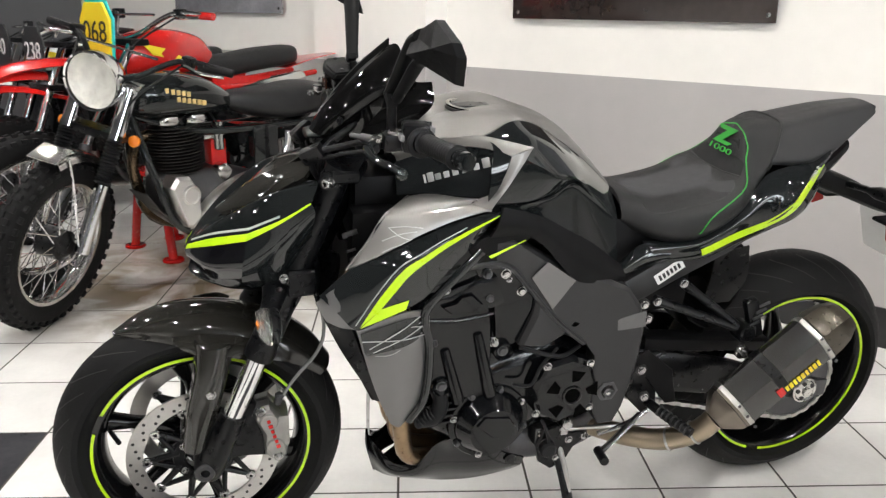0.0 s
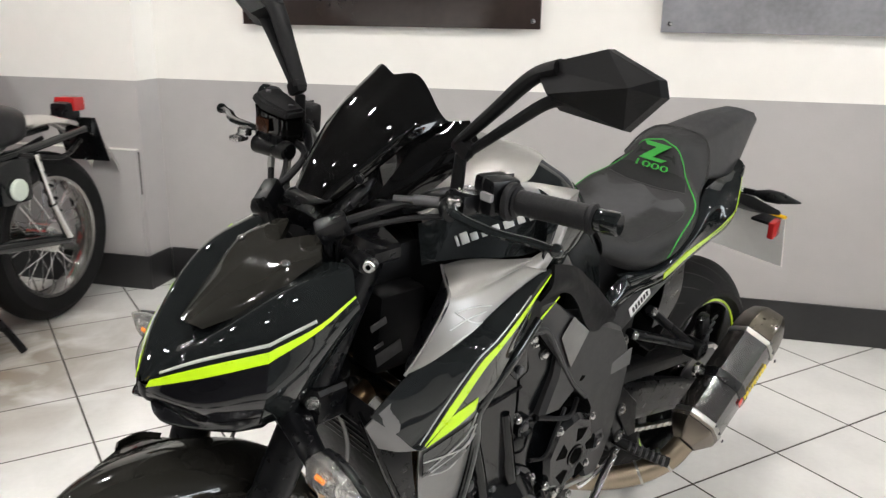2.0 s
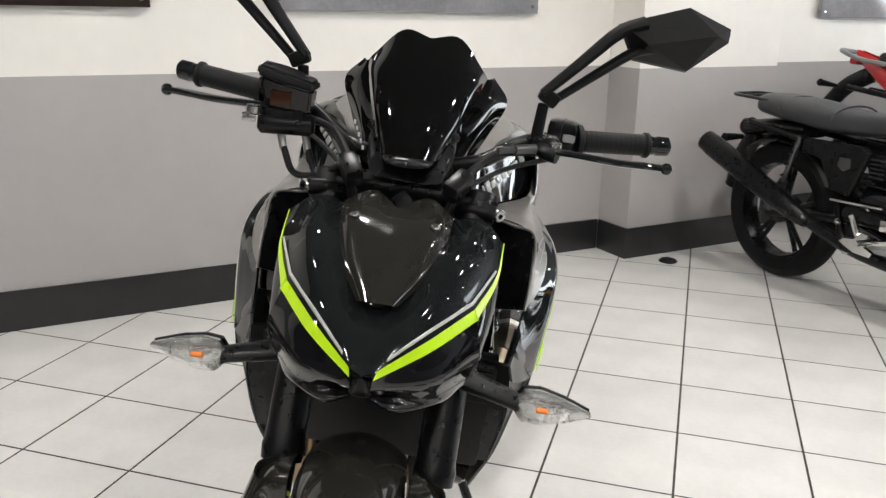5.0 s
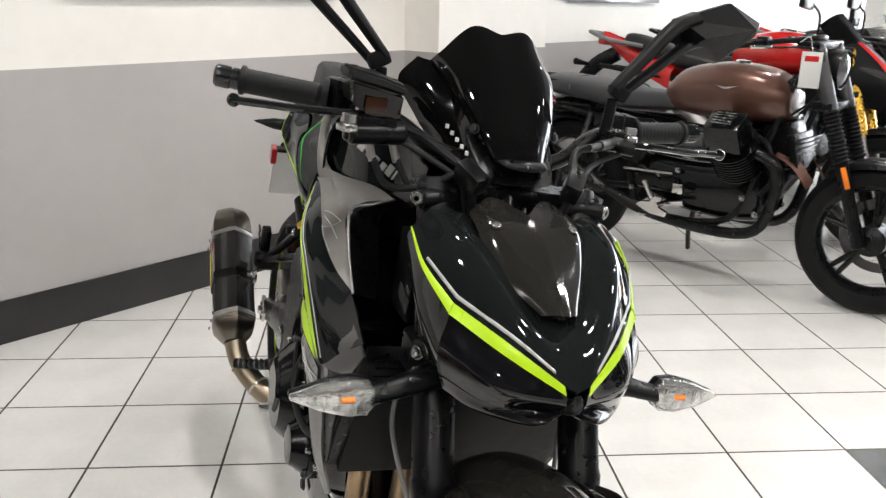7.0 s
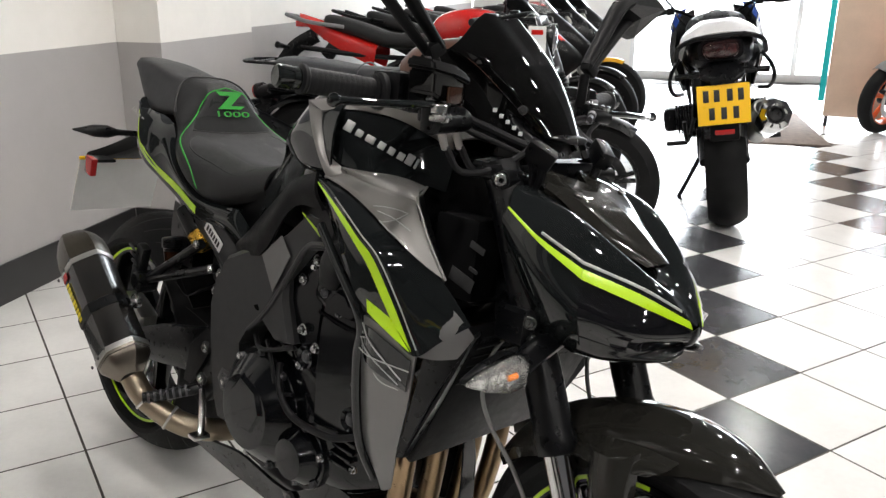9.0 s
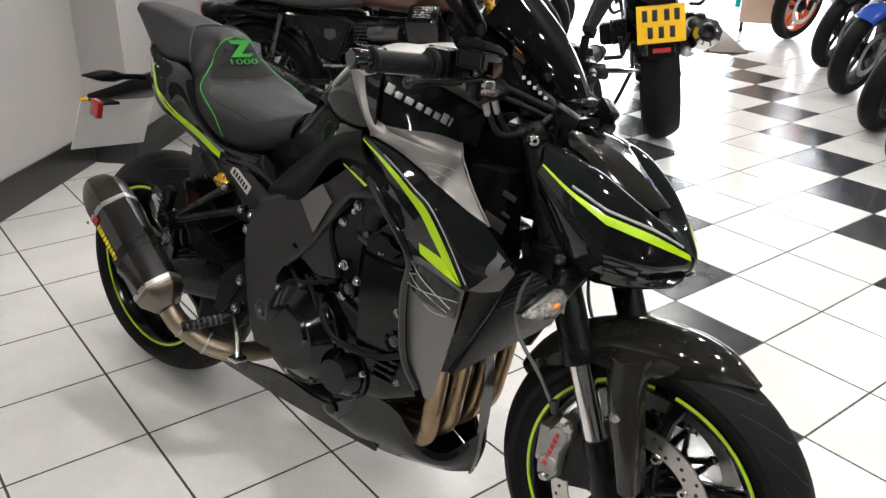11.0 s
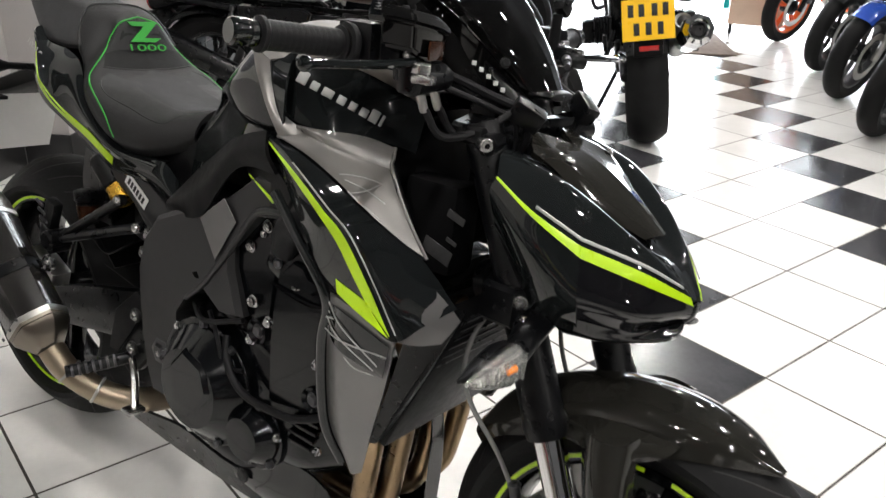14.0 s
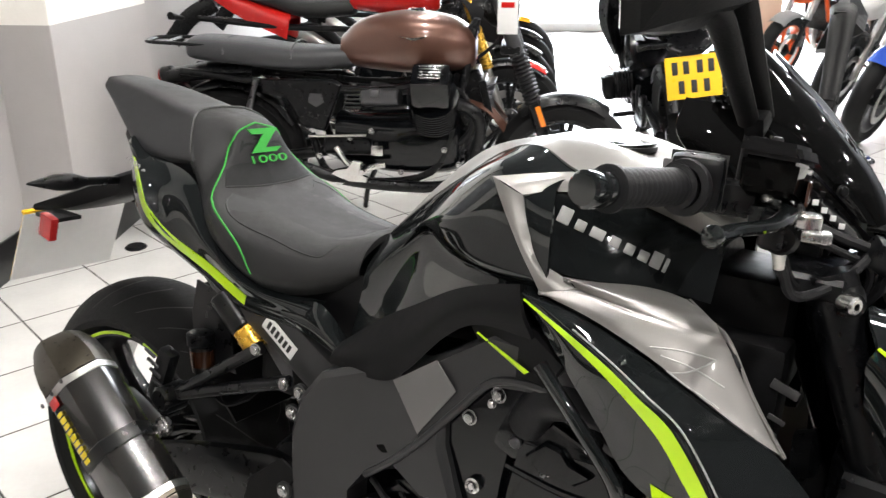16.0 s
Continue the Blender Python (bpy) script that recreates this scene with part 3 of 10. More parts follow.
def wheel(name, centre, radius, width, crown, spoke_y, label):
    w = one(name, lambda b: turned(b, centre, (0, 1, 0), [
        (-width * 0.37, 0.226), (-width * 0.40, 0.226), (-width * 0.40, 0.214), (-width * 0.33, 0.205), (-width * 0.12, 0.196), (width * 0.12, 0.196),
        (width * 0.33, 0.205), (width * 0.40, 0.214), (width * 0.40, 0.226), (width * 0.37, 0.226)], 72), RIM_BLACK, hero, "black cast alloy wheel")
    c = Vector(centre)
    one("tyre", lambda b: turned(b, centre, (0, 1, 0), tyre_profile(radius, width, crown), 96), RUBBER, w, label)
    for k in range(6):
        a = radians(60 * k + 18)
        d = Vector((math.cos(a), 0, math.sin(a)))
        t = Vector((-math.sin(a), 0, math.cos(a)))

        def spoke(b):
            rings = []
            for f, hw, hy in ((0.035, 0.022, spoke_y), (0.09, 0.0135, spoke_y * 0.75), (0.15, 0.012, spoke_y * 0.6), (0.199, 0.020, spoke_y * 0.7)):
                m = c + d * f + t * 0.012 * math.sin(f * 15)
                rings.append(ring(b, m, t, Vector((0, 1, 0)), hw, hy, 12, 3.0))
            skin(b, rings)
        one("spoke", spoke, RIM_BLACK, w)
    one("hub", lambda b: turned(b, centre, (0, 1, 0), [(-0.065, 0.0), (-0.065, 0.03), (-0.05, 0.04), (-0.02, 0.046), (0.02, 0.046), (0.05, 0.04), (0.065, 0.03), (0.065, 0.0)], 32), RIM_BLACK, w)
    for sy in (-1, 1):
        one("rim_stripe", lambda b: turned(b, (c.x, sy * width * 0.405, c.z), (0, sy, 0), [(-0.001, 0.2185), (0.0012, 0.2185), (0.0012, 0.2245), (-0.001, 0.2245)], 80, 250, 30 if sy > 0 else 200), LIME, w, "lime green rim tape")
        one("rim_stripe", lambda b: turned(b, (c.x, sy * width * 0.405, c.z), (0, sy, 0), [(-0.001, 0.2185), (0.0012, 0.2185), (0.0012, 0.2245), (-0.001, 0.2245)], 40, 88, 290 if sy > 0 else 100), LIME, w, "lime green rim tape")

    # flat black strips on an uncut tread, drawn for the dark of slanting cuts
    def cuts(b):
        for k in range(26):
            for sy in (-1, 1):
                a0 = 2 * math.pi * (k + (0.5 if sy > 0 else 0)) / 26
                rows = []
                for q in range(7):
                    f = q / 6
                    yy = sy * width / 2 * (0.12 + 0.70 * f)
                    a = a0 + 0.30 * f ** 1.6
                    rr = radius - crown * (abs(yy) / (width / 2)) ** 2.3 + 0.0004
                    rows.append((Vector((c.x + rr * math.cos(a), yy, c.z + rr * math.sin(a))), 0.0022 * (1 - 0.7 * abs(f - 0.4)), Vector((-math.sin(a), 0, math.cos(a)))))
                va = [b.verts.new(p + t * h) for p, h, t in rows]
                vb = [b.verts.new(p - t * h) for p, h, t in rows]
                for q in range(6):
                    b.faces.new((va[q], va[q + 1], vb[q + 1], vb[q]))
    g = one("tread_groove", cuts, INK, w)
    g["kind"] = "stuff"
    return w


front_wheel = wheel("front_wheel", FRONT, 0.300, 0.122, 0.040, 0.026, "black sport tyre, lightly scuffed")
rear_wheel = wheel("rear_wheel", REAR, 0.3115, 0.192, 0.062, 0.034, "wide black sport tyre, lightly scuffed")
one("valve", lambda b: cyl(b, (1.62, 0.01, 0.345), (1.60, 0.05, 0.34), 0.005, seg=10), SATIN_BLACK, front_wheel)


def brake_disc(parent, c, y, sy, r, carrier=True):
    d = one("brake_disc", lambda b: turned(b, (c[0], y, c[2]), (0, sy, 0), [(0, r), (0.005, r), (0.005, r - 0.034), (0, r - 0.034), (0, r)], 72), STEEL, parent, "steel brake disc with drill holes drawn as dark dots")

    # raised black dots give the darkness of drilled holes by colour
    def hole_dots(b):
        for k in range(36):
            for q, off in ((r - 0.009, 0), (r - 0.018, 1), (r - 0.026, 2)):
                if (k + off) % 2:
                    continue
                a = 2 * math.pi * (k + off * 0.33) / 36
                p = Vector((c[0] + q * math.cos(a), y, c[2] + q * math.sin(a)))
                cyl(b, p + Vector((0, sy * 0.0046, 0)), p + Vector((0, sy * 0.0056, 0)), 0.0036, seg=8)
    h = one("drill_holes", hole_dots, INK, d)
    h["kind"] = "stuff"
    if carrier:
        for k in range(10):
            a = 2 * math.pi * k / 10
            p = Vector((c[0] + (r - 0.041) * math.cos(a), y, c[2] + (r - 0.041) * math.sin(a)))
            one("disc_bobbin", lambda b: cyl(b, p + Vector((0, -0.002 * sy, 0)), p + Vector((0, 0.009 * sy, 0)), 0.0105, seg=14, bev=0.002, hollow=0.45), BRIGHT, d)
            q = Vector((c[0] + 0.05 * math.cos(a + 0.25), y, c[2] + 0.05 * math.sin(a + 0.25)))
            one("carrier_arm", lambda b: cyl(b, q, p, 0.008, 0.006, seg=8), SATIN_BLACK, d)
            q2 = Vector((c[0] + 0.058 * math.cos(a - 0.42), y, c[2] + 0.058 * math.sin(a - 0.42)))
            one("carrier_arm", lambda b: cyl(b, q2, p, 0.0065, 0.005, seg=8), SATIN_BLACK, d)
        one("carrier", lambda b: turned(b, (c[0], y - 0.002 * sy, c[2]), (0, sy, 0), [(0, 0.064), (0.008, 0.062), (0.008, 0.040), (0, 0.038)], 36), SATIN_BLACK, d)
        for k in range(5):
            a = 2 * math.pi * (k + 0.5) / 5
            p = Vector((c[0] + 0.051 * math.cos(a), y + 0.006 * sy, c[2] + 0.051 * math.sin(a)))
            one("carrier_bolt", lambda b: hexbolt(b, p, (0, sy, 0), 0.006, 0.006), BRIGHT, d)
    return d


for sy in (-1, 1):
    brake_disc(front_wheel, FRONT, 0.070 * sy, sy, 0.155)
brake_disc(rear_wheel, REAR, -0.092, -1, 0.110, False)


# fork legs, carriers and calipers
def fork_x(z):
    return 1.422 - 0.43 * (z - 0.30)


FY = 0.108
for sy in (-1, 1):
    one("fork_tube", lambda b: turned(b, (fork_x(0.545), FY * sy, 0.545), (fork_x(0.93) - fork_x(0.545), 0, 0.385), [
        (0, 0.0), (0, 0.029), (0.02, 0.031), (0.03, 0.0285), (0.13, 0.0285), (0.14, 0.0265), (0.42, 0.0265), (0.42, 0.0)], 28), SATIN_BLACK, hero)
    one("fork_slider", lambda b: cyl(b, (fork_x(0.40), FY * sy, 0.40), (fork_x(0.55), FY * sy, 0.55), 0.0215, seg=28), CHROME, hero, "chromed fork slider")
    one("fork_bottom", lambda b: turned(b, (fork_x(0.275), FY * sy, 0.275), (fork_x(0.42) - fork_x(0.275), 0, 0.145), [
        (0, 0.0), (0, 0.022), (0.01, 0.028), (0.06, 0.030), (0.13, 0.027), (0.155, 0.026), (0.158, 0.0)], 24), SATIN_BLACK, hero)
    one("axle_end", lambda b: cyl(b, (1.435, 0.07 * sy, 0.30), (1.435, 0.138 * sy, 0.30), 0.021, seg=24, bev=0.003, hollow=0.55), DARK_STEEL, hero)

    def bracket(b):
        slab(b, [(1.40, 0.33), (1.385, 0.42), (1.33, 0.435), (1.27, 0.33), (1.275, 0.30), (1.30, 0.295), (1.41, 0.31)], 0.080 * sy, 0.098 * sy, bev=0.004)
    one("caliper_bracket", bracket, SATIN_BLACK, hero)

    def body(b):
        # monobloc body hugging the disc edge behind the leg
        for y0, y1 in ((0.052, 0.066), (0.078, 0.116)):
            slab(b, [(1.325, 0.425), (1.300, 0.430), (1.272, 0.395), (1.262, 0.345), (1.268, 0.300), (1.295, 0.292), (1.312, 0.31), (1.315, 0.36), (1.332, 0.405)], y0 * sy, y1 * sy, bev=0.008)
        block(b, (1.272, 0.085 * sy, 0.365), (0.022, 0.062, 0.075), 0.006)
    cal = one("brake_caliper", body, CAST_ALLOY, hero, "silver radial brake caliper with red marking")
    for (x, z) in ((1.302, 0.392), (1.290, 0.330)):
        one("piston_boss", lambda b: turned(b, (x, 0.110 * sy, z), (0, sy, 0), [(0, 0.020), (0.007, 0.0195), (0.0095, 0.017), (0.0085, 0.0), ], 24), CAST_ALLOY, cal)
    one("bridge_slot", lambda b: block(b, (1.268, 0.100 * sy, 0.362), (0.010, 0.020, 0.032), 0.003), INK, cal)
    one("banjo_bolt", lambda b: (cyl(b, (1.283, 0.105 * sy, 0.428), (1.278, 0.105 * sy, 0.446), 0.008, seg=14, bev=0.001), hexbolt(b, (1.278, 0.105 * sy, 0.446), (-0.25, 0, 1), 0.008, 0.006)), DARK_STEEL, cal)
    for (x, z) in ((1.318, 0.418), (1.286, 0.304)):
        one("caliper_bolt", lambda b: hexbolt(b, (x, 0.112 * sy, z), (0, sy, 0), 0.009, 0.012), BRIGHT, cal)
    for k in range(6):
        z = 0.332 + 0.0125 * k
        one("marking", lambda b: block(b, (1.285 + 0.0035 * k, 0.1198 * sy, z), ((0.009, 0.007, 0.0075, 0.0072, 0.009, 0.0072)[k], 0.0014, 0.0085), 0.0005, Matrix.Rotation(0.28, 4, "Y")), RED, cal)

    # carbon look guard running down the leg from the mudguard
    rows = [[(1.436, 0.096, 0.590), (1.444, 0.106, 0.520), (1.462, 0.115, 0.450), (1.476, 0.116, 0.375)],
            [(1.420, 0.121, 0.580), (1.434, 0.137, 0.515), (1.455, 0.144, 0.445), (1.469, 0.144, 0.364)],
            [(1.385, 0.125, 0.580), (1.400, 0.141, 0.510), (1.421, 0.147, 0.440), (1.442, 0.147, 0.360)],
            [(1.360, 0.104, 0.580), (1.380, 0.116, 0.500), (1.404, 0.121, 0.430), (1.425, 0.121, 0.376)]]
    rows = [[(x, y * sy, z) for x, y, z in r] for r in rows]
    g = one("fork_guard", lambda b: patch(b, rows, 12, 14, 0.003, out=(0, sy, 0)), CARBON_GREY, hero, "glossy graphite fork guard")
    for x, z in ((1.413, 0.490), (1.447, 0.398)):
        one("guard_bolt", lambda b: hexbolt(b, (x, 0.1415 * sy, z), (0, sy, 0.05), 0.009, 0.006), BRIGHT, g)
    one("clamp_bolt", lambda b: hexbolt(b, (1.262, 0.138 * sy, 0.725), (0.5, sy, 0), 0.008, 0.008), BRIGHT, hero)
    one("clamp_bolt", lambda b: hexbolt(b, (1.272, 0.138 * sy, 0.70), (0.5, sy, 0), 0.008, 0.008), BRIGHT, hero)

one("lower_clamp", lambda b: slab(b, [(1.19, -0.10), (1.205, -0.142), (1.255, -0.145), (1.275, -0.11), (1.25, -0.05), (1.25, 0.05), (1.275, 0.11), (1.255, 0.145), (1.205, 0.142), (1.19, 0.10)], 0.685, 0.74, "z", 0.006), SATIN_BLACK, hero)
one("upper_clamp", lambda b: slab(b, [(1.09, -0.06), (1.12, -0.135), (1.17, -0.138), (1.18, -0.10), (1.16, 0), (1.18, 0.10), (1.17, 0.138), (1.12, 0.135), (1.09, 0.06)], 0.905, 0.93, "z", 0.005), SATIN_BLACK, hero)
one("steering_head", lambda b: cyl(b, (1.22, 0, 0.68), (1.115, 0, 0.92), 0.042, seg=24, bev=0.005), ENGINE_BLACK, hero)


# front mudguard: an arch of rounded section, pointed ahead
def mudguard(b):
    rows = []
    for k in range(9):
        f = k / 8
        a = radians(60.0 + 88.0 * f)
        r = (0.3135, 0.3215, 0.3235, 0.3230, 0.3230, 0.3240, 0.3255, 0.3255, 0.3220)[k]
        hw = (0.009, 0.045, 0.064, 0.074, 0.078, 0.079, 0.077, 0.072, 0.058)[k]
        drop = (0.004, 0.036, 0.058, 0.078, 0.084, 0.080, 0.062, 0.046, 0.030)[k]
        p = Vector((1.435 + r * math.cos(a), 0, 0.30 + r * math.sin(a)))
        n = Vector((math.cos(a), 0, math.sin(a)))
        rows.append([p + Vector((0, -hw, 0)) - n * drop, p + Vector((0, -hw * 0.80, 0)) - n * drop * 0.30, p + n * 0.002, p + Vector((0, hw * 0.80, 0)) - n * drop * 0.30, p + Vector((0, hw, 0)) - n * drop])
    patch(b, rows, 40, 24, 0.003, out=(0, 0, 1))


one("front_mudguard", mudguard, CARBON_GREY, hero, "glossy graphite front mudguard")
for sy in (-1, 1):
    rows = [[(1.478, 0.068, 0.585), (1.42, 0.078, 0.590), (1.35, 0.080, 0.580), (1.30, 0.078, 0.550)],
            [(1.470, 0.088, 0.575), (1.42, 0.104, 0.580), (1.362, 0.106, 0.572), (1.31, 0.096, 0.540)],
            [(1.448, 0.094, 0.560), (1.42, 0.122, 0.565), (1.382, 0.126, 0.562), (1.345, 0.104, 0.550)]]
    one("guard_wing", lambda b: patch(b, [[(x, y * sy, z) for x, y, z in r] for r in rows], 10, 14, 0.003, out=(0, sy, 0.3)), CARBON_GREY, hero)

# headlight cowl
UPPER = [(1.434, 0.016, 0.758), (1.388, 0.072, 0.790), (1.324, 0.124, 0.816), (1.266, 0.148, 0.848), (1.212, 0.153, 0.880)]
LOWER = [(1.4385, 0.0138, 0.7475), (1.391, 0.0772, 0.7765), (1.3285, 0.1292, 0.8028), (1.2675, 0.1506, 0.8412), (1.2105, 0.1538, 0.8772)]
cowl = sheet("headlight_cowl", [
    [(1.438, 0.0, 0.750), (1.408, 0.0, 0.784), (1.366, 0.0, 0.806), (1.300, 0.0, 0.856), (1.212, 0.0, 0.890)],
    [(1.436, 0.005, 0.753), (1.402, 0.016, 0.790), (1.358, 0.032, 0.812), (1.286, 0.052, 0.862), (1.206, 0.058, 0.894)],
    [(1.436, 0.011, 0.756), (1.396, 0.046, 0.799), (1.344, 0.080, 0.842), (1.276, 0.106, 0.882), (1.194, 0.116, 0.905)],
    UPPER], GLOSS_BLACK, hero, "glossy black pointed headlight cowl", out=(0.5, 0.3, 0.8), nu=18, nv=24)[0]


def kinked(pts, at):
    """The same line with a crisp bend at one of its points."""
    p = [Vector(q) for q in pts]
    return p[:at] + [p[at].lerp(p[at - 1], 0.10), p[at], p[at].lerp(p[at + 1], 0.10)] + p[at + 1:]


both("cowl_stripe", lambda b: ribbon(b, kinked(UPPER, 2), kinked(LOWER, 2), 0.0016, 40, (0.55, 0.75, 0.35)), LIME, hero, "lime green stripe")
PIN = [(1.423, 0.026, 0.7705), (1.384, 0.0655, 0.7965), (1.320, 0.1185, 0.823), (1.266, 0.1440, 0.8535)]
PIN2 = [(1.4245, 0.0256, 0.7681), (1.3854, 0.0667, 0.7935), (1.3214, 0.1200, 0.8196), (1.266, 0.1451, 0.8508)]
both("pinstripe", lambda b: ribbon(b, kinked(PIN, 2), kinked(PIN2, 2), 0.0030, 34, (0.5, 0.5, 0.7)), LABEL_GREY, hero, "thin grey pinstripe")
sheet("headlight_lens", [
    LOWER[:3],
    [(1.438, 0.013, 0.734), (1.402, 0.088, 0.744), (1.337, 0.141, 0.762)],
    [(1.428, 0.014, 0.724), (1.396, 0.084, 0.716), (1.338, 0.135, 0.730)]], LENS_BLACK, hero, "dark tinted headlight lens", out=(0.6, 0.6, 0))
sheet("cowl_side", [
    LOWER[2:],
    [(1.338, 0.141, 0.760), (1.270, 0.154, 0.800), (1.205, 0.156, 0.860)],
    [(1.340, 0.134, 0.725), (1.276, 0.142, 0.752), (1.208, 0.146, 0.830)],
    [(1.335, 0.112, 0.698), (1.276, 0.124, 0.715), (1.212, 0.128, 0.790)]], GLOSS_BLACK, hero, "", out=(0, 1, 0))
sheet("cowl_chin", [
    [(1.424, 0.0, 0.734), (1.428, 0.014, 0.724), (1.396, 0.084, 0.716), (1.338, 0.135, 0.728)],
    [(1.420, 0.0, 0.722), (1.434, 0.040, 0.711), (1.378, 0.098, 0.702), (1.332, 0.122, 0.704)],
    [(1.395, 0.0, 0.712), (1.415, 0.038, 0.700), (1.362, 0.086, 0.692), (1.318, 0.110, 0.694)],
    [(1.340, 0.0, 0.700), (1.345, 0.036, 0.694), (1.320, 0.070, 0.690), (1.290, 0.095, 0.692)]], PAN_BLACK, hero, "gloss black lower headlight trim", out=(0.3, 0.3, -1), nu=18)
one("nose_beak", lambda b: loft(b, [((1.441, 0, 0.745), 0.004, 0.005, 0), ((1.438, 0, 0.737), 0.009, 0.010, 0), ((1.428, 0, 0.728), 0.015, 0.010, 0), ((1.40, 0, 0.722), 0.018, 0.006, 0)], 16), SATIN_BLACK, hero)

# graphite cover above the headlight
sheet("cowl_cover", [
    [(1.3780, 0.000, 0.8230), (1.328, 0.000, 0.8620), (1.283, 0.000, 0.8895), (1.2300, 0.000, 0.9100)],
    [(1.3765, 0.009, 0.8230), (1.320, 0.024, 0.8620), (1.264, 0.032, 0.8960), (1.1900, 0.036, 0.9220)],
    [(1.3710, 0.019, 0.8210), (1.309, 0.048, 0.8600), (1.256, 0.060, 0.8985), (1.2000, 0.060, 0.9150)],
    [(1.3640, 0.026, 0.8170), (1.298, 0.065, 0.8520), (1.246, 0.076, 0.8890), (1.2140, 0.078, 0.9040)]], CARBON_GREY, hero, "glossy graphite cover plate", thick=0.009, out=(0.4, 0, 1), nu=14, nv=18)
both("cover_screw", lambda b: hexbolt(b, (1.257, 0.0555, 0.8995), (0.35, 0.2, 1), 0.0055, 0.003), BRIGHT, hero)

# smoked flyscreen with side wings
SC = [[(1.200, 0.0, 0.965), (1.165, 0.0, 1.020), (1.105, 0.0, 1.080), (1.040, 0.0, 1.135)],
      [(1.194, 0.020, 0.968), (1.158, 0.030, 1.022), (1.100, 0.040, 1.084), (1.030, 0.044, 1.141)],
      [(1.180, 0.036, 0.972), (1.140, 0.056, 1.020), (1.082, 0.074, 1.074), (1.024, 0.084, 1.100)],
      [(1.165, 0.044, 0.975), (1.122, 0.064, 1.016), (1.065, 0.084, 1.062), (1.016, 0.095, 1.086)]]
sheet("flyscreen", SC, SMOKE, hero, "smoked glossy flyscreen bubble", thick=0.003, out=(1, 0.2, 0.6), nu=18, nv=20)
INNER = [(1.006, 0.090, 1.083), (1.048, 0.074, 1.050), (1.088, 0.066, 1.003), (1.118, 0.056, 0.967), (1.160, 0.040, 0.945)]
CREASE = [(1.012, 0.095, 1.084), (1.061, 0.083, 1.060), (1.118, 0.063, 1.014), (1.161, 0.043, 0.973), (1.186, 0.030, 0.952)]
EDGE = [(0.980, 0.106, 1.086), (0.985, 0.133, 1.050), (1.022, 0.112, 1.004), (1.060, 0.092, 0.970), (1.120, 0.072, 0.948)]
sheet("screen_wing", [INNER, between(INNER, EDGE, 0.5, (0.004, 0.002, 0)), EDGE], SMOKE, hero, "smoked screen side wing", thick=0.003, out=(1, 0.6, 0), nu=12, nv=24)
sheet("screen_flange", [CREASE, between(CREASE, INNER, 0.5), INNER], SMOKE, hero, "", thick=0.003, out=(0.5, 1, 0), nu=6, nv=24)
both("screen_screw", lambda b: hexbolt(b, (1.143, 0.0615, 1.006), (1, 0.9, 0.3), 0.006, 0.004), SATIN_BLACK, hero)
one("screen_vent", lambda b: loft(b, [((1.204, 0, 0.966), 0.020, 0.003, 0), ((1.198, 0, 0.969), 0.032, 0.006, 0), ((1.17, 0, 0.970), 0.038, 0.008, 0)], 18), SATIN_BLACK, hero, "black vented lip below the screen")
for k in range(7):
    y = -0.036 + 0.012 * k
    one("vent_slot", lambda b: block(b, (1.2025 - abs(y) * 0.16, y * 0.6, 0.968), (0.003, 0.003, 0.006), 0.001), GREY_PLASTIC, hero)
one("instrument_box", lambda b: loft(b, [((1.17, 0, 0.955), 0.055, 0.02, -35), ((1.13, 0, 0.985), 0.065, 0.03, -35), ((1.09, 0, 1.01), 0.055, 0.02, -35)], 16, power=4), SATIN_BLACK, hero)
for k in range(5):
    one("maker_mark", lambda b: block(b, (1.150 - 0.009 * k, -0.0695 - 0.0052 * k, 0.972 + 0.0075 * k), (0.0062, 0.0016, 0.006), 0.0005, Matrix.Rotation(0.5, 4, "Z")), WHITE_PAINT, hero)

# headlight stays seen beside the cowl
both("cowl_stay", lambda b: tube(b, [(1.165, 0.070, 0.905), (1.175, 0.105, 0.912), (1.180, 0.136, 0.910)], 0.0135, 14), SATIN_BLACK, hero)
both("stay_bolt", lambda b: cyl(b, (1.170, 0.134, 0.911), (1.186, 0.144, 0.911), 0.0095, seg=18, bev=0.002, hollow=0.5), BRIGHT, hero)

# handlebar, grips, levers, switchgear
one("handlebar", lambda b: tube(b, [(1.000, -0.392, 1.022), (1.030, -0.25, 1.014), (1.062, -0.17, 1.005), (1.098, -0.10, 0.968), (1.108, -0.04, 0.958), (1.108, 0.04, 0.958), (1.098, 0.10, 0.968), (1.062, 0.17, 1.005), (1.030, 0.25, 1.014), (1.000, 0.392, 1.022)], 0.0115, 14, 60), SATIN_BLACK, hero)
one("bar_riser", lambda b: (block(b, (1.11, 0.038, 0.945), (0.045, 0.03, 0.05), 0.006), block(b, (1.11, -0.038, 0.945), (0.045, 0.03, 0.05), 0.006)), SATIN_BLACK, hero)


def grip(b):
    d = Vector((-0.030, 0.142, 0.009))
    o = Vector((1.030, 0.250, 1.014))
    prof = [(0, 0.0), (0.0, 0.021), (0.006, 0.0215), (0.008, 0.0165)]
    for k in range(12):
        prof += [(0.010 + 0.008 * k, 0.0172), (0.013 + 0.008 * k, 0.0176), (0.015 + 0.008 * k, 0.0172)]
    prof += [(0.108, 0.0175), (0.111, 0.0205), (0.116, 0.0205), (0.118, 0.0160), (0.118, 0)]
    turned(b, o, d, prof, 24)


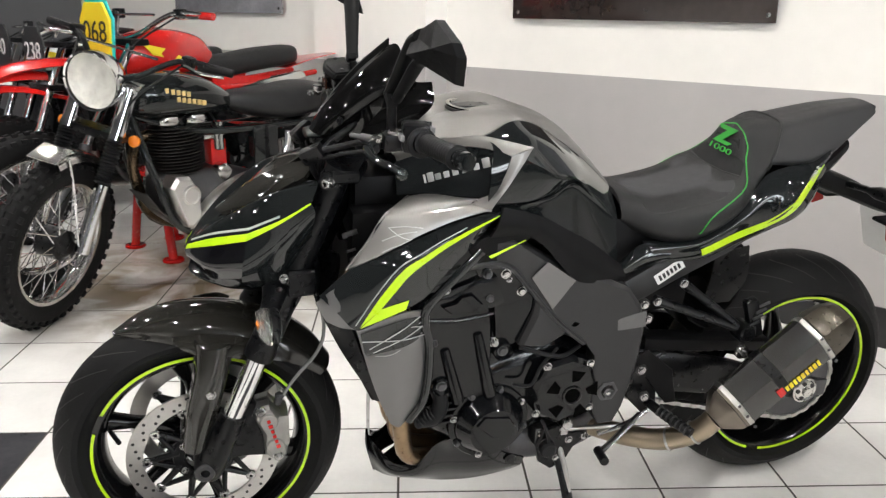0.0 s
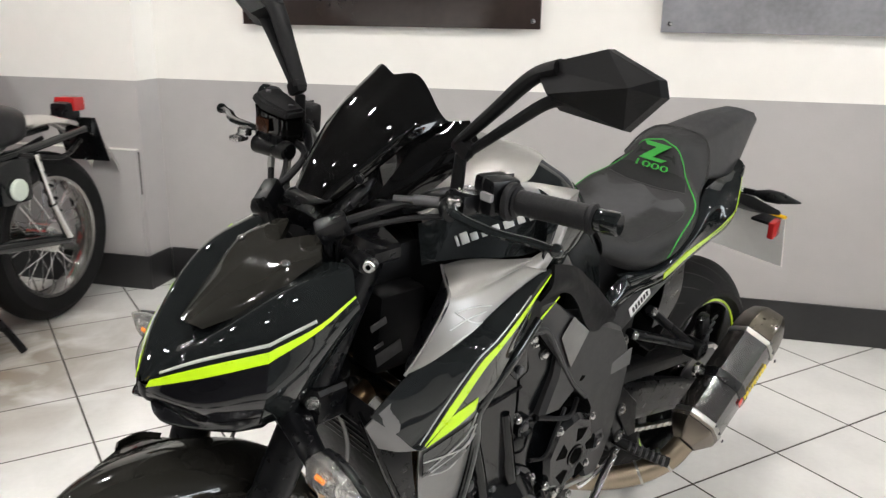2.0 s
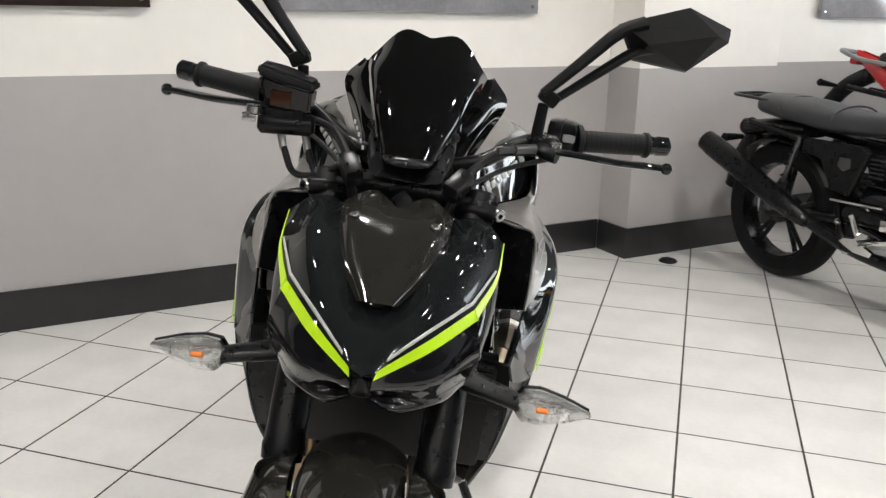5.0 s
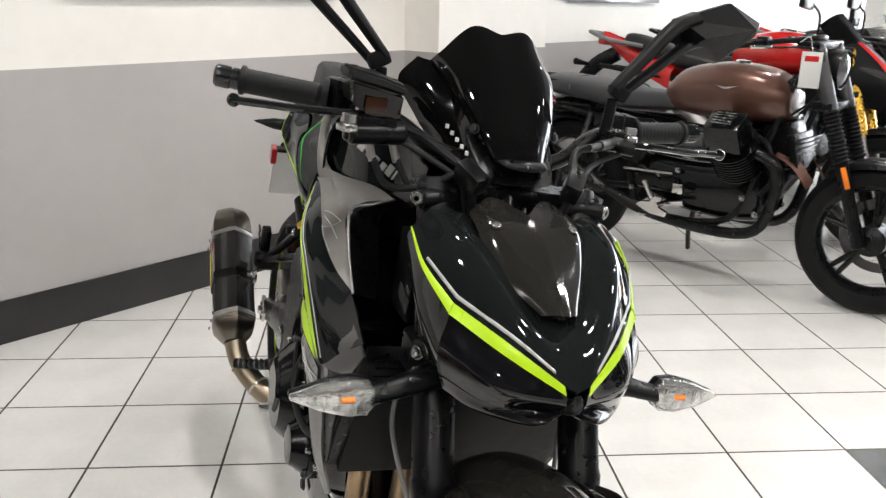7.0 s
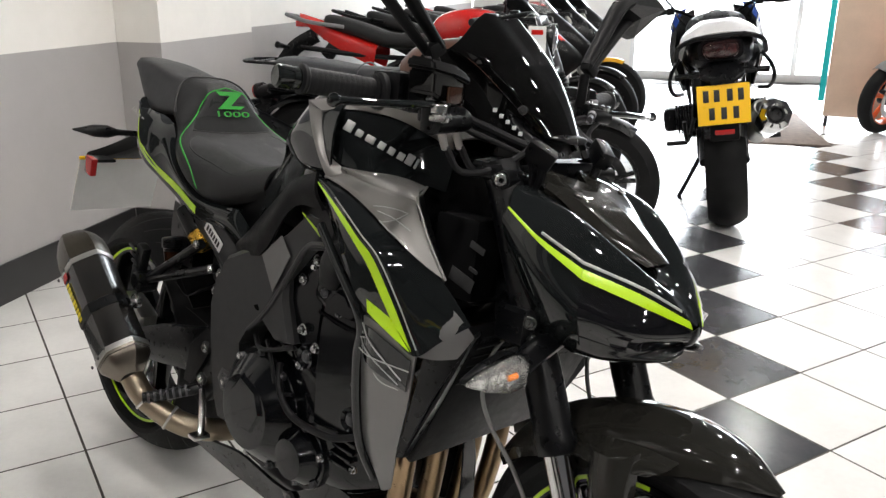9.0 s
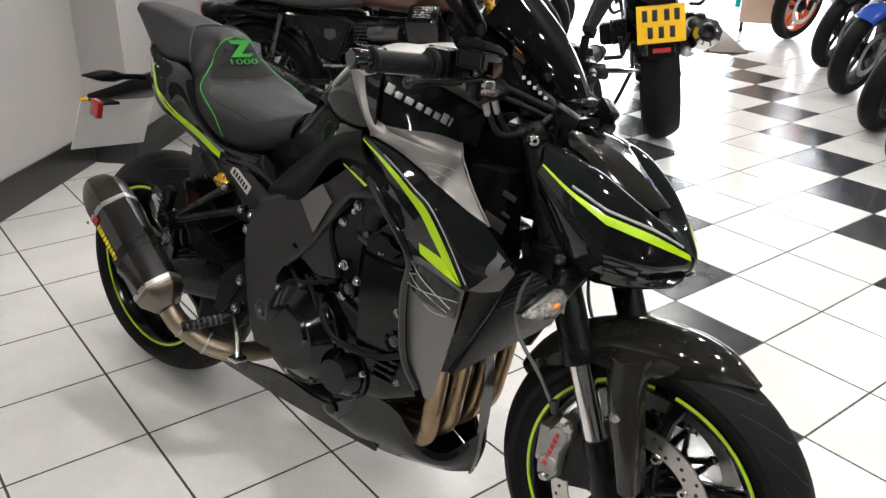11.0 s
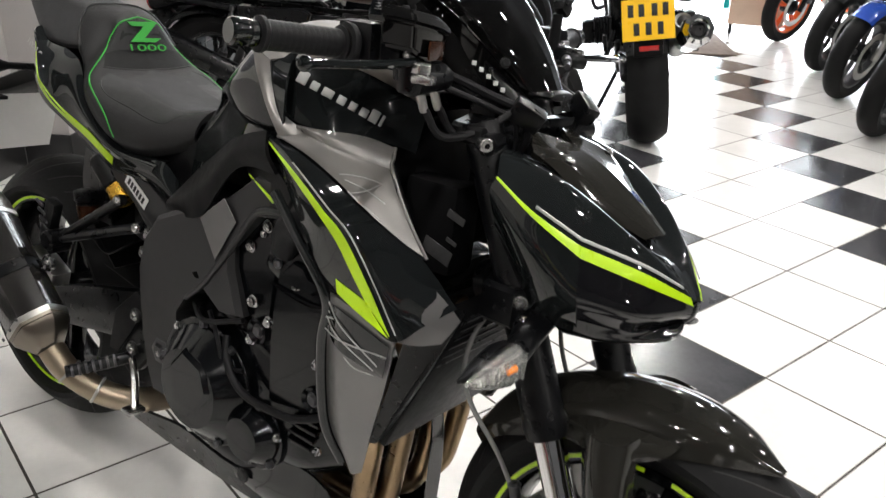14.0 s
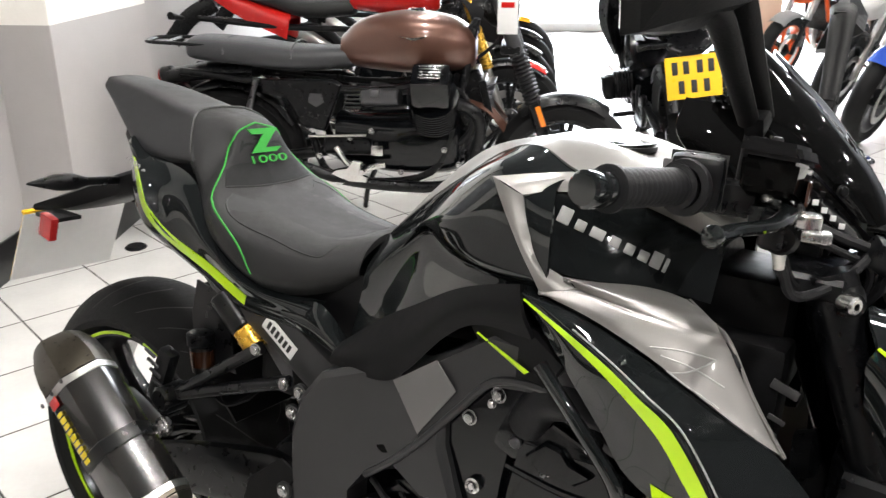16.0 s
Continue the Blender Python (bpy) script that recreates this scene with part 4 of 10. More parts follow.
both("grip", grip, GRIP_RUBBER, hero, "black ribbed rubber grip")
both("bar_end_weight", lambda b: turned(b, (1.0055, 0.366, 1.0213), (-0.030, 0.142, 0.009), [(0, 0.0), (0, 0.0145), (0.004, 0.0155), (0.010, 0.0145), (0.012, 0.0158), (0.030, 0.0158), (0.033, 0.013), (0.033, 0.0)], 24), GLOSS_BLACK, hero)
both("switch_box", lambda b: block(b, (1.038, 0.224, 1.018), (0.05, 0.046, 0.052), 0.010, Matrix.Rotation(-0.2, 4, "Z")), SATIN_BLACK, hero)
for nm, x, z, mt in (("switch_button", 1.012, 1.030, GREY_PLASTIC), ("switch_lever", 1.012, 1.008, SATIN_BLACK)):
    both(nm, lambda b: block(b, (x, 0.226, z), (0.012, 0.016, 0.012), 0.003), mt, hero)
both("lever_perch", lambda b: (block(b, (1.068, 0.198, 1.004), (0.05, 0.04, 0.032), 0.008), tube(b, [(1.06, 0.185, 1.004), (1.10, 0.195, 1.0), (1.112, 0.215, 0.998)], 0.012, 10)), SATIN_BLACK, hero)
both("perch_bolt", lambda b: cyl(b, (1.104, 0.210, 1.006), (1.104, 0.210, 1.018), 0.0105, seg=18, bev=0.003), BRIGHT, hero)


def lever(b):
    tube(b, [(1.106, 0.205, 1.004), (1.126, 0.24, 1.006), (1.124, 0.30, 1.004), (1.106, 0.345, 1.003), (1.100, 0.375, 1.003)], 0.0088, 10, 28, 0.62)
    bmesh.ops.create_uvsphere(b, u_segments=14, v_segments=8, radius=0.0092, matrix=Matrix.Translation((1.100, 0.380, 1.003)))


both("control_lever", lever, GLOSS_BLACK, hero, "black ball-end hand lever")


def tapered(b, rows):
    """A moulding skinned through four-cornered outlines, listed from one end to the other."""
    skin(b, [[b.verts.new(p) for p in r] for r in rows])
    bmesh.ops.bevel(b, geom=list(b.edges), offset=0.004, segments=2, affect="EDGES", clamp_overlap=True)


# wedge-shaped brake fluid reservoir: deep outer end, narrow inner end
res = one("brake_reservoir", lambda b: tapered(b, [[(1.078, -0.238, 1.020), (1.078, -0.240, 1.052), (1.126, -0.236, 1.050), (1.124, -0.232, 1.018)], [(1.082, -0.200, 1.004), (1.080, -0.200, 1.048), (1.134, -0.198, 1.044), (1.130, -0.198, 1.004)], [(1.086, -0.158, 1.000), (1.084, -0.156, 1.038), (1.118, -0.158, 1.036), (1.114, -0.160, 1.000)]]), SMOKE, hero, "black brake fluid reservoir with dark window")
one("reservoir_lid", lambda b: tapered(b, [[(1.074, -0.243, 1.052), (1.078, -0.241, 1.068), (1.124, -0.239, 1.065), (1.130, -0.240, 1.050)], [(1.076, -0.200, 1.047), (1.080, -0.200, 1.064), (1.132, -0.198, 1.059), (1.138, -0.198, 1.043)], [(1.080, -0.152, 1.037), (1.083, -0.154, 1.051), (1.117, -0.156, 1.048), (1.122, -0.155, 1.035)]]), MATT_BLACK, res, "matt black lid")
one("fluid_window", lambda b: block(b, (1.1325, -0.200, 1.020), (0.003, 0.030, 0.022), 0.001, Matrix.Rotation(0.1, 4, "Z")), FLUID, res, "amber fluid window")
for y, x in ((-0.228, 1.104), (-0.170, 1.100)):
    one("lid_screw", lambda b: cyl(b, (x, y, 1.056), (x, y, 1.068 if y < -0.2 else 1.054), 0.0045, seg=12, bev=0.001), DARK_STEEL, res)
one("master_cylinder", lambda b: (cyl(b, (1.112, -0.150, 0.985), (1.122, -0.232, 0.980), 0.016, seg=18, bev=0.004), block(b, (1.108, -0.195, 0.992), (0.040, 0.060, 0.026), 0.006), cyl(b, (1.114, -0.222, 0.968), (1.114, -0.222, 1.003), 0.014, seg=18, bev=0.003)), SATIN_BLACK, hero, "black brake master cylinder")
one("lever_adjuster", lambda b: (cyl(b, (1.142, -0.236, 0.994), (1.142, -0.236, 1.008), 0.0115, seg=20, bev=0.002), block(b, (1.150, -0.240, 0.990), (0.026, 0.020, 0.010), 0.003, Matrix.Rotation(0.3, 4, "Z"))), BRIGHT, hero, "bright lever adjuster wheel")
for (x, y) in ((1.113, -0.200), (1.107, -0.164)):
    one("hose_fitting", lambda b: cyl(b, (x, y, 0.972), (x + 0.006, y + 0.008, 0.944), 0.0065, 0.0055, 10, 0.001), STEEL, hero)
    one("brake_line", lambda b: tube(b, [(x + 0.006, y + 0.008, 0.948), (x + 0.020, y + 0.030, 0.915), (x + 0.050, y + 0.075, 0.925), (1.186, -0.086, 0.955)], 0.0052, 8), GRIP_RUBBER, hero)
one("clutch_cable_adjuster", lambda b: (cyl(b, (1.100, 0.182, 1.002), (1.120, 0.150, 0.999), 0.0075, seg=12, bev=0.001), cyl(b, (1.120, 0.150, 0.999), (1.134, 0.126, 0.996), 0.0048, seg=10)), DARK_STEEL, hero)
one("perch_cap", lambda b: turned(b, (1.068, 0.200, 1.014), (0, 0, 1), [(0, 0.0165), (0.006, 0.0165), (0.009, 0.013), (0.007, 0.008), (0.007, 0)], 20), BRIGHT, hero, "bright clutch perch cap")
both("grip_flange", lambda b: turned(b, (1.036, 0.246, 1.0138), (-0.030, 0.142, 0.009), [(0, 0.0), (0, 0.026), (0.004, 0.027), (0.008, 0.026), (0.010, 0.020)], 24), GRIP_RUBBER, hero)
one("switch_toggle", lambda b: block(b, (1.066, 0.232, 1.020), (0.008, 0.020, 0.012), 0.003), GREY_PLASTIC, hero, "small grey indicator toggle")
both("switch_seam", lambda b: block(b, (1.038, 0.224, 1.018), (0.0515, 0.0016, 0.0535), 0.0003, Matrix.Rotation(-0.2, 4, "Z")), INK, hero)
both("cable_guide_clamp", lambda b: block(b, (1.197, 0.077, 0.948), (0.046, 0.026, 0.030), 0.006, Matrix.Rotation(0.55, 4, "Y") @ Matrix.Rotation(-0.5, 4, "Z")), SATIN_BLACK, hero)
both("cable_loop", lambda b: tube(b, [(1.085, 0.195, 0.996), (1.098, 0.130, 0.986), (1.150, 0.096, 0.966), (1.192, 0.080, 0.950), (1.196, 0.070, 0.915), (1.170, 0.060, 0.880)], 0.0062, 8), GRIP_RUBBER, hero)
both("cable_loop", lambda b: tube(b, [(1.100, 0.205, 0.990), (1.120, 0.150, 0.972), (1.160, 0.105, 0.952), (1.186, 0.084, 0.935), (1.180, 0.070, 0.890)], 0.0040, 8), GRIP_RUBBER, hero)
both("brake_hose", lambda b: tube(b, [(1.215, 0.085, 0.71), (1.195, 0.125, 0.66), (1.19, 0.135, 0.60), (1.205, 0.128, 0.55), (1.245, 0.112, 0.49), (1.275, 0.105, 0.44)], 0.0036, 10), HOSE_GREY, hero, "pale grey brake hose")


# mirrors on two-arm stalks
def mirror_stalk(b):
    cyl(b, (1.072, 0.182, 1.010), (1.073, 0.184, 1.068), 0.0095, 0.0085, 14, 0.002)
    block(b, (1.076, 0.190, 1.078), (0.020, 0.032, 0.022), 0.006, Matrix.Rotation(-0.5, 4, "X"))
    tube(b, [(1.076, 0.180, 1.082), (1.068, 0.228, 1.134), (1.060, 0.276, 1.186), (1.054, 0.312, 1.204)], 0.0120, 12, 16, 0.60, 0.019)
    tube(b, [(1.070, 0.198, 1.074), (1.064, 0.250, 1.118), (1.058, 0.302, 1.160), (1.052, 0.335, 1.172)], 0.0105, 12, 16, 0.60, 0.015)


both("mirror_stalk", mirror_stalk, MATT_BLACK, hero, "black two-arm mirror stalk")


def mirror_shell(b):
    """A faceted six-cornered shell with its glass face to the rear."""
    face = [(1.048, 0.274, 1.198), (1.040, 0.372, 1.236), (1.034, 0.442, 1.214), (1.026, 0.445, 1.194), (1.012, 0.395, 1.142), (1.028, 0.308, 1.148)]
    F = [b.verts.new(p) for p in face]
    mid = [b.verts.new(Vector(p).lerp(Vector((1.036, 0.365, 1.188)), 0.03) + Vector((0.014, 0, 0.002))) for p in face]
    skin(b, [F, mid], caps=False)
    b.faces.new(F)
    p1, p2 = b.verts.new((1.084, 0.318, 1.176)), b.verts.new((1.072, 0.418, 1.203))
    for q in ((mid[0], mid[1], p2, p1), (mid[1], mid[2], p2), (mid[2], mid[3], p2), (mid[3], mid[4], p2), (mid[4], mid[5], p1, p2), (mid[5], mid[0], p1)):
        b.faces.new(q)


both("mirror_shell", mirror_shell, MATT_BLACK, hero, "black faceted mirror shell", angle=15)
MIRROR = material("mirror_glass", (0.9, 0.9, 0.9), 0.02, 1.0, vary=0.0)


def mirror_glass(b):
    face = [(1.050, 0.294, 1.202), (1.040, 0.372, 1.229), (1.034, 0.435, 1.209), (1.026, 0.438, 1.192), (1.012, 0.394, 1.147), (1.028, 0.322, 1.154)]
    a = [b.verts.new(Vector(p) + Vector((-0.0022, 0, 0))) for p in face]
    c = [b.verts.new(Vector(p) + Vector((0.002, 0, 0))) for p in face]
    skin(b, [a, c])


both("mirror_glass", mirror_glass, MIRROR, hero, "mirror glass", smooth=False)


# front indicators on short arms
def indicator_arm(b):
    rings = [ring(b, (1.27, 0.10, 0.705), Vector((1, 0, 0)), Vector((0, 0, 1)), 0.032, 0.020, 14), ring(b, (1.285, 0.15, 0.692), Vector((1, 0, 0)), Vector((0, 0, 1)), 0.022, 0.014, 14),
             ring(b, (1.300, 0.205, 0.684), Vector((1, 0, 0)), Vector((0, 0, 1)), 0.018, 0.012, 14)]
    skin(b, rings)


both("indicator_arm", indicator_arm, SATIN_BLACK, hero)


def indicator_shell(b, x0, s):
    rings = []
    for y, hx, hz in ((0.200, 0.006, 0.008), (0.212, 0.016, 0.022), (0.235, 0.018, 0.024), (0.27, 0.014, 0.016), (0.306, 0.003, 0.003)):
        rings.append(ring(b, (x0, y, 0.684), Vector((1, 0, 0)), Vector((0, 0, 1)), hx * s, hz, 14, 2.6))
    skin(b, rings)


for sy in (-1, 1):
    def shell(b):
        indicator_shell(b, 1.2925, 0.75)
        if sy < 0:
            flipped(b)

    def lens(b):
        indicator_shell(b, 1.3075, 1.0)
        if sy < 0:
            flipped(b)
    ind = one("front_indicator", shell, SATIN_BLACK, hero)

    def dish(b):
        indicator_shell(b, 1.3040, 0.80)
        if sy < 0:
            flipped(b)
    one("reflector", dish, SILVERED, ind, "silvered reflector")
    one("lens", lens, CLEAR, ind, "clear ribbed indicator lens")
    one("bulb", lambda b: cyl(b, (1.3185, 0.230 * sy, 0.686), (1.3175, 0.246 * sy, 0.685), 0.0042, 0.0038, 12, 0.0008), AMBER, ind, "amber bulb")
    for k in range(5):
        one("lens_rib", lambda b: block(b, (1.3225 - 0.002 * k, (0.214 + 0.016 * k) * sy, 0.684), (0.002, 0.004, 0.034 - 0.005 * k), 0.0008), CLEAR, ind)


# tank: silver top, black flanks, silver cover with a recessed badge panel
TOP_C = [(1.060, 0.0, 0.952), (0.975, 0.0, 0.986), (0.905, 0.0, 1.007), (0.840, 0.0, 1.015), (0.770, 0.0, 1.008), (0.700, 0.0, 0.983), (0.630, 0.0, 0.928), (0.552, 0.0, 0.846)]
TOP_M = [(1.060, 0.052, 0.955), (0.975, 0.070, 0.992), (0.905, 0.082, 1.015), (0.832, 0.074, 1.022), (0.766, 0.048, 1.008), (0.696, 0.032, 0.980), (0.628, 0.024, 0.924), (0.552, 0.016, 0.845)]
TOP_E = [(1.050, 0.100, 0.950), (0.985, 0.125, 0.982), (0.899, 0.158, 0.995), (0.828, 0.130, 1.014), (0.762, 0.090, 0.996), (0.690, 0.060, 0.951), (0.625, 0.044, 0.904), (0.552, 0.030, 0.840)]
sheet("tank_top", [TOP_C, TOP_M, TOP_E], SILVER, hero, "metallic silver tank top", out=(0, 0, 1), nu=16, nv=44)
F_0 = [(0.899, 0.1575, 0.994), (0.828, 0.1295, 1.013), (0.762, 0.0895, 0.995), (0.690, 0.0595, 0.950), (0.625, 0.0435, 0.903), (0.552, 0.0295, 0.839)]
F_1 = [(0.880, 0.180, 0.983), (0.812, 0.176, 0.990), (0.748, 0.146, 0.968), (0.684, 0.108, 0.928), (0.622, 0.082, 0.876), (0.552, 0.060, 0.818)]
F_2 = [(0.888, 0.206, 0.945), (0.815, 0.199, 0.950), (0.750, 0.186, 0.925), (0.692, 0.150, 0.905), (0.636, 0.112, 0.866), (0.556, 0.084, 0.804)]
F_3 = [(0.892, 0.212, 0.884), (0.802, 0.197, 0.881), (0.738, 0.176, 0.887), (0.684, 0.147, 0.892), (0.632, 0.116, 0.850), (0.556, 0.096, 0.784)]
F_4 = [(0.886, 0.204, 0.868), (0.798, 0.184, 0.864), (0.738, 0.158, 0.864), (0.686, 0.132, 0.872), (0.630, 0.114, 0.830), (0.558, 0.101, 0.768)]
F_5 = [(0.868, 0.204, 0.846), (0.780, 0.184, 0.828), (0.705, 0.164, 0.792), (0.655, 0.148, 0.764), (0.600, 0.128, 0.724), (0.550, 0.112, 0.690)]
sheet("tank_flank", [F_0, F_1, F_2, F_3, F_4, F_5], GLOSS_BLACK, hero, "glossy black tank flank", out=(0, 1, 0.5), nu=44, nv=40)
# the silver cover: upper arm, rear bar, folded lower wing
ARM_U = [(0.805, 0.196, 0.981), (0.848, 0.181, 0.9895), (0.899, 0.161, 0.9970), (0.945, 0.143, 0.9900), (0.985, 0.127, 0.9830), (1.050, 0.101, 0.951)]
ARM_L = [(0.848, 0.202, 0.968), (0.872, 0.186, 0.974), (0.910, 0.158, 0.975), (0.950, 0.130, 0.968), (0.992, 0.108, 0.952), (1.040, 0.092, 0.932)]
BAR_R = [(0.805, 0.196, 0.981), (0.826, 0.2075, 0.955), (0.843, 0.213, 0.932), (0.862, 0.217, 0.906), (0.878, 0.217, 0.884), (0.886, 0.214, 0.869)]
BAR_F = [(0.848, 0.202, 0.968), (0.859, 0.2065, 0.939), (0.871, 0.207, 0.915), (0.886, 0.204, 0.897), (0.905, 0.199, 0.887), (0.922, 0.200, 0.878)]
WING_T = [(0.905, 0.199, 0.887), (0.938, 0.181, 0.885), (0.973, 0.155, 0.884), (1.000, 0.138, 0.880), (1.024, 0.124, 0.872)]
CREASE = [(0.922, 0.200, 0.878), (0.970, 0.206, 0.874), (1.015, 0.210, 0.871), (1.055, 0.210, 0.869), (1.089, 0.206, 0.866)]
WING_L = [(0.886, 0.214, 0.868), (0.950, 0.222, 0.858), (1.015, 0.231, 0.840), (1.077, 0.235, 0.814), (1.125, 0.224, 0.787), (1.157, 0.205, 0.766)]


side_cover = sheet("tank_cover", [ARM_U, between(ARM_U, ARM_L, 0.5, (0, 0.003, 0.002)), ARM_L], SILVER, hero, "metallic silver tank cover", out=(0, 1, 0.4), nu=10, nv=34)
sheet("cover_bar", [BAR_R, between(BAR_R, BAR_F, 0.5, (0, 0.004, 0)), BAR_F], SILVER, hero, "", out=(0, 1, 0.1), nu=10, nv=34)
sheet("cover_fold", [WING_T, between(WING_T, CREASE, 0.55, (0, 0.006, 0.006)), between(WING_T, CREASE, 0.88, (0, 0.002, 0.003)), CREASE], SILVER, hero, "", out=(0, 0.4, 1), nu=14, nv=30)
CREASE6 = [(0.886, 0.210, 0.870)] + [CREASE[0]] + CREASE[1:]
sheet("tank_shroud", [CREASE6, between(CREASE6, WING_L, 0.12, (0, 0.004, 0)), between(CREASE6, WING_L, 0.55, (0, 0.005, 0)), WING_L], SILVER, hero, "metallic silver air-duct shroud", out=(0, 1, 0.1), nu=18, nv=34)
both("shroud_return", lambda b: patch(b, [[(1.024, 0.124, 0.872), (1.089, 0.206, 0.866), (1.122, 0.208, 0.815), (1.157, 0.205, 0.766)], [(1.000, 0.110, 0.862), (1.050, 0.150, 0.850), (1.085, 0.155, 0.800), (1.115, 0.160, 0.745)]], 6, 20, 0.003, out=(1, 0, 0)), SATIN_BLACK, hero)
both("shroud_edge", lambda b: tube(b, [(1.024, 0.1245, 0.8722), (1.060, 0.170, 0.8695), (1.0893, 0.2066, 0.8662), (1.122, 0.2100, 0.8160), (1.1578, 0.2056, 0.7657)], 0.0024, 8, 30), SILVER, hero)
WING = surface_of([CREASE6, between(CREASE6, WING_L, 0.12, (0, 0.004, 0)), between(CREASE6, WING_L, 0.55, (0, 0.005, 0)), WING_L])
for stroke in ([(1.020, 0.226, 0.846), (1.050, 0.226, 0.852), (1.084, 0.222, 0.850)], [(1.084, 0.222, 0.850), (1.062, 0.228, 0.833), (1.040, 0.232, 0.826)], [(1.032, 0.230, 0.842), (1.064, 0.228, 0.838), (1.096, 0.224, 0.826)], [(1.040, 0.232, 0.826), (1.070, 0.230, 0.815), (1.094, 0.228, 0.804)]):
    both("shroud_emblem", lambda b: tube(b, hug(WING, stroke, -0.0002, 12), 0.0009, 6, 12), LABEL_GREY, hero, "thin engraved zigzag emblem")
# the badge panel leans inwards behind the cover's edges
PAN_T = [(0.844, 0.194, 0.966), (0.872, 0.180, 0.971), (0.910, 0.152, 0.972), (0.950, 0.124, 0.965), (0.992, 0.102, 0.949), (1.042, 0.084, 0.928)]
PAN_B = [(0.866, 0.200, 0.900), (0.900, 0.186, 0.886), (0.938, 0.168, 0.883), (0.973, 0.143, 0.881), (1.005, 0.118, 0.874), (1.040, 0.098, 0.866)]
PANEL = [PAN_T, between(PAN_T, PAN_B, 0.5, (0, 0.0, 0)), PAN_B]
sheet("badge_panel", PANEL, GLOSS_BLACK, hero, "glossy black badge panel", out=(0, 1, 0.3), nu=12, nv=30)
PANEL_TREE = surface_of(PANEL)
for sy in (-1, 1):
    a, c = Vector((0.889, 0.176, 0.946)), Vector((0.992, 0.121, 0.902))
    for k in range(8):
        f = (0.0, 0.155, 0.32, 0.49, 0.635, 0.775, 0.905, 1.0)[k]
        w = (0.0150, 0.0120, 0.0165, 0.0120, 0.0115, 0.0120, 0.0130, 0.0045)[k]
        h = (0.0185, 0.0120, 0.0120, 0.0120, 0.0120, 0.0120, 0.0180, 0.0165)[k]
        p = hug(PANEL_TREE, [a.lerp(c, f), a.lerp(c, f)], 0.0010, 2)[0] + Vector((0, 0, (h - 0.012) * 0.45))
        d = (c - a).normalized()
        nrm = Vector((0.40, 0.85, 0.35))
        nrm = (nrm - d * nrm.dot(d)).normalized()
        up = nrm.cross(d) if nrm.cross(d).z > 0 else -nrm.cross(d)
        mm = Matrix(((d.x, nrm.x, up.x), (d.y, nrm.y, up.y), (d.z, nrm.z, up.z))).to_4x4()

        def badge(b):
            block(b, p, (w, 0.003, h), 0.0012, mm)
            if sy < 0:
                flipped(b)
        one("badge_block", badge, LABEL_GREY, hero, "raised silver maker badge block")
one("fuel_cap", lambda b: turned(b, (0.862, 0, 1.006), (-0.05, 0, 1), [(0, 0.058), (0.006, 0.058), (0.008, 0.052), (0.006, 0.046), (0.0075, 0.044), (0.0075, 0.0)], 40), DARK_STEEL, hero, "round fuel filler cap with lock")
one("cap_ring", lambda b: turned(b, (0.862, 0, 1.0075), (-0.05, 0, 1), [(0, 0.058), (0.0085, 0.056), (0.0085, 0.049), (0.006, 0.047)], 40), ALLOY, hero)
one("cap_lock", lambda b: slab(b, [(0.90, -0.012), (0.865, -0.022), (0.83, -0.012), (0.83, 0.012), (0.865, 0.022), (0.90, 0.012)], 1.012, 1.0165, "z", 0.002), SATIN_BLACK, hero)

# side fairing with the lime V stripe
P_T = [(0.864, 0.209, 0.866), (0.926, 0.217, 0.858), (0.990, 0.226, 0.843), (1.054, 0.232, 0.819), (1.112, 0.225, 0.790), (1.153, 0.207, 0.764), (1.206, 0.196, 0.712)]
P_M = [(0.866, 0.2135, 0.859), (0.931, 0.235, 0.843), (0.986, 0.252, 0.826), (1.030, 0.259, 0.805), (1.068, 0.258, 0.780), (1.106, 0.250, 0.723), (1.144, 0.237, 0.655)]
P_L = [(0.856, 0.206, 0.860), (0.898, 0.219, 0.830), (0.937, 0.234, 0.797), (0.965, 0.241, 0.772), (0.990, 0.246, 0.748), (1.018, 0.247, 0.715), (1.062, 0.244, 0.688)]
FAIRING = [P_T, [tuple((Vector(a) + Vector(b)) / 2 + Vector((0, 0.003, 0))) for a, b in zip(P_T, P_M)], P_M, [tuple((Vector(a) + Vector(b)) / 2 + Vector((0, 0.003, 0))) for a, b in zip(P_M, P_L)], P_L]
sheet("side_fairing", FAIRING, GLOSS_BLACK, hero, "glossy black side fairing", out=(0, 1, 0), nu=26, nv=34)
FAIR_TREE = surface_of(FAIRING, 40, 50)
V_IN = [(0.870, 0.2140, 0.8560), (0.925, 0.2350, 0.8370), (0.973, 0.2520, 0.8190), (1.012, 0.2580, 0.7980), (1.050, 0.2570, 0.7690), (1.080, 0.2520, 0.7300), (1.101, 0.2500, 0.7000)]
V_OUT = [(0.870, 0.2140, 0.8575), (0.931, 0.2350, 0.8415), (0.984, 0.2520, 0.8250), (1.025, 0.2580, 0.8040), (1.063, 0.2570, 0.7800), (1.104, 0.2500, 0.7230), (1.138, 0.2400, 0.6610)]
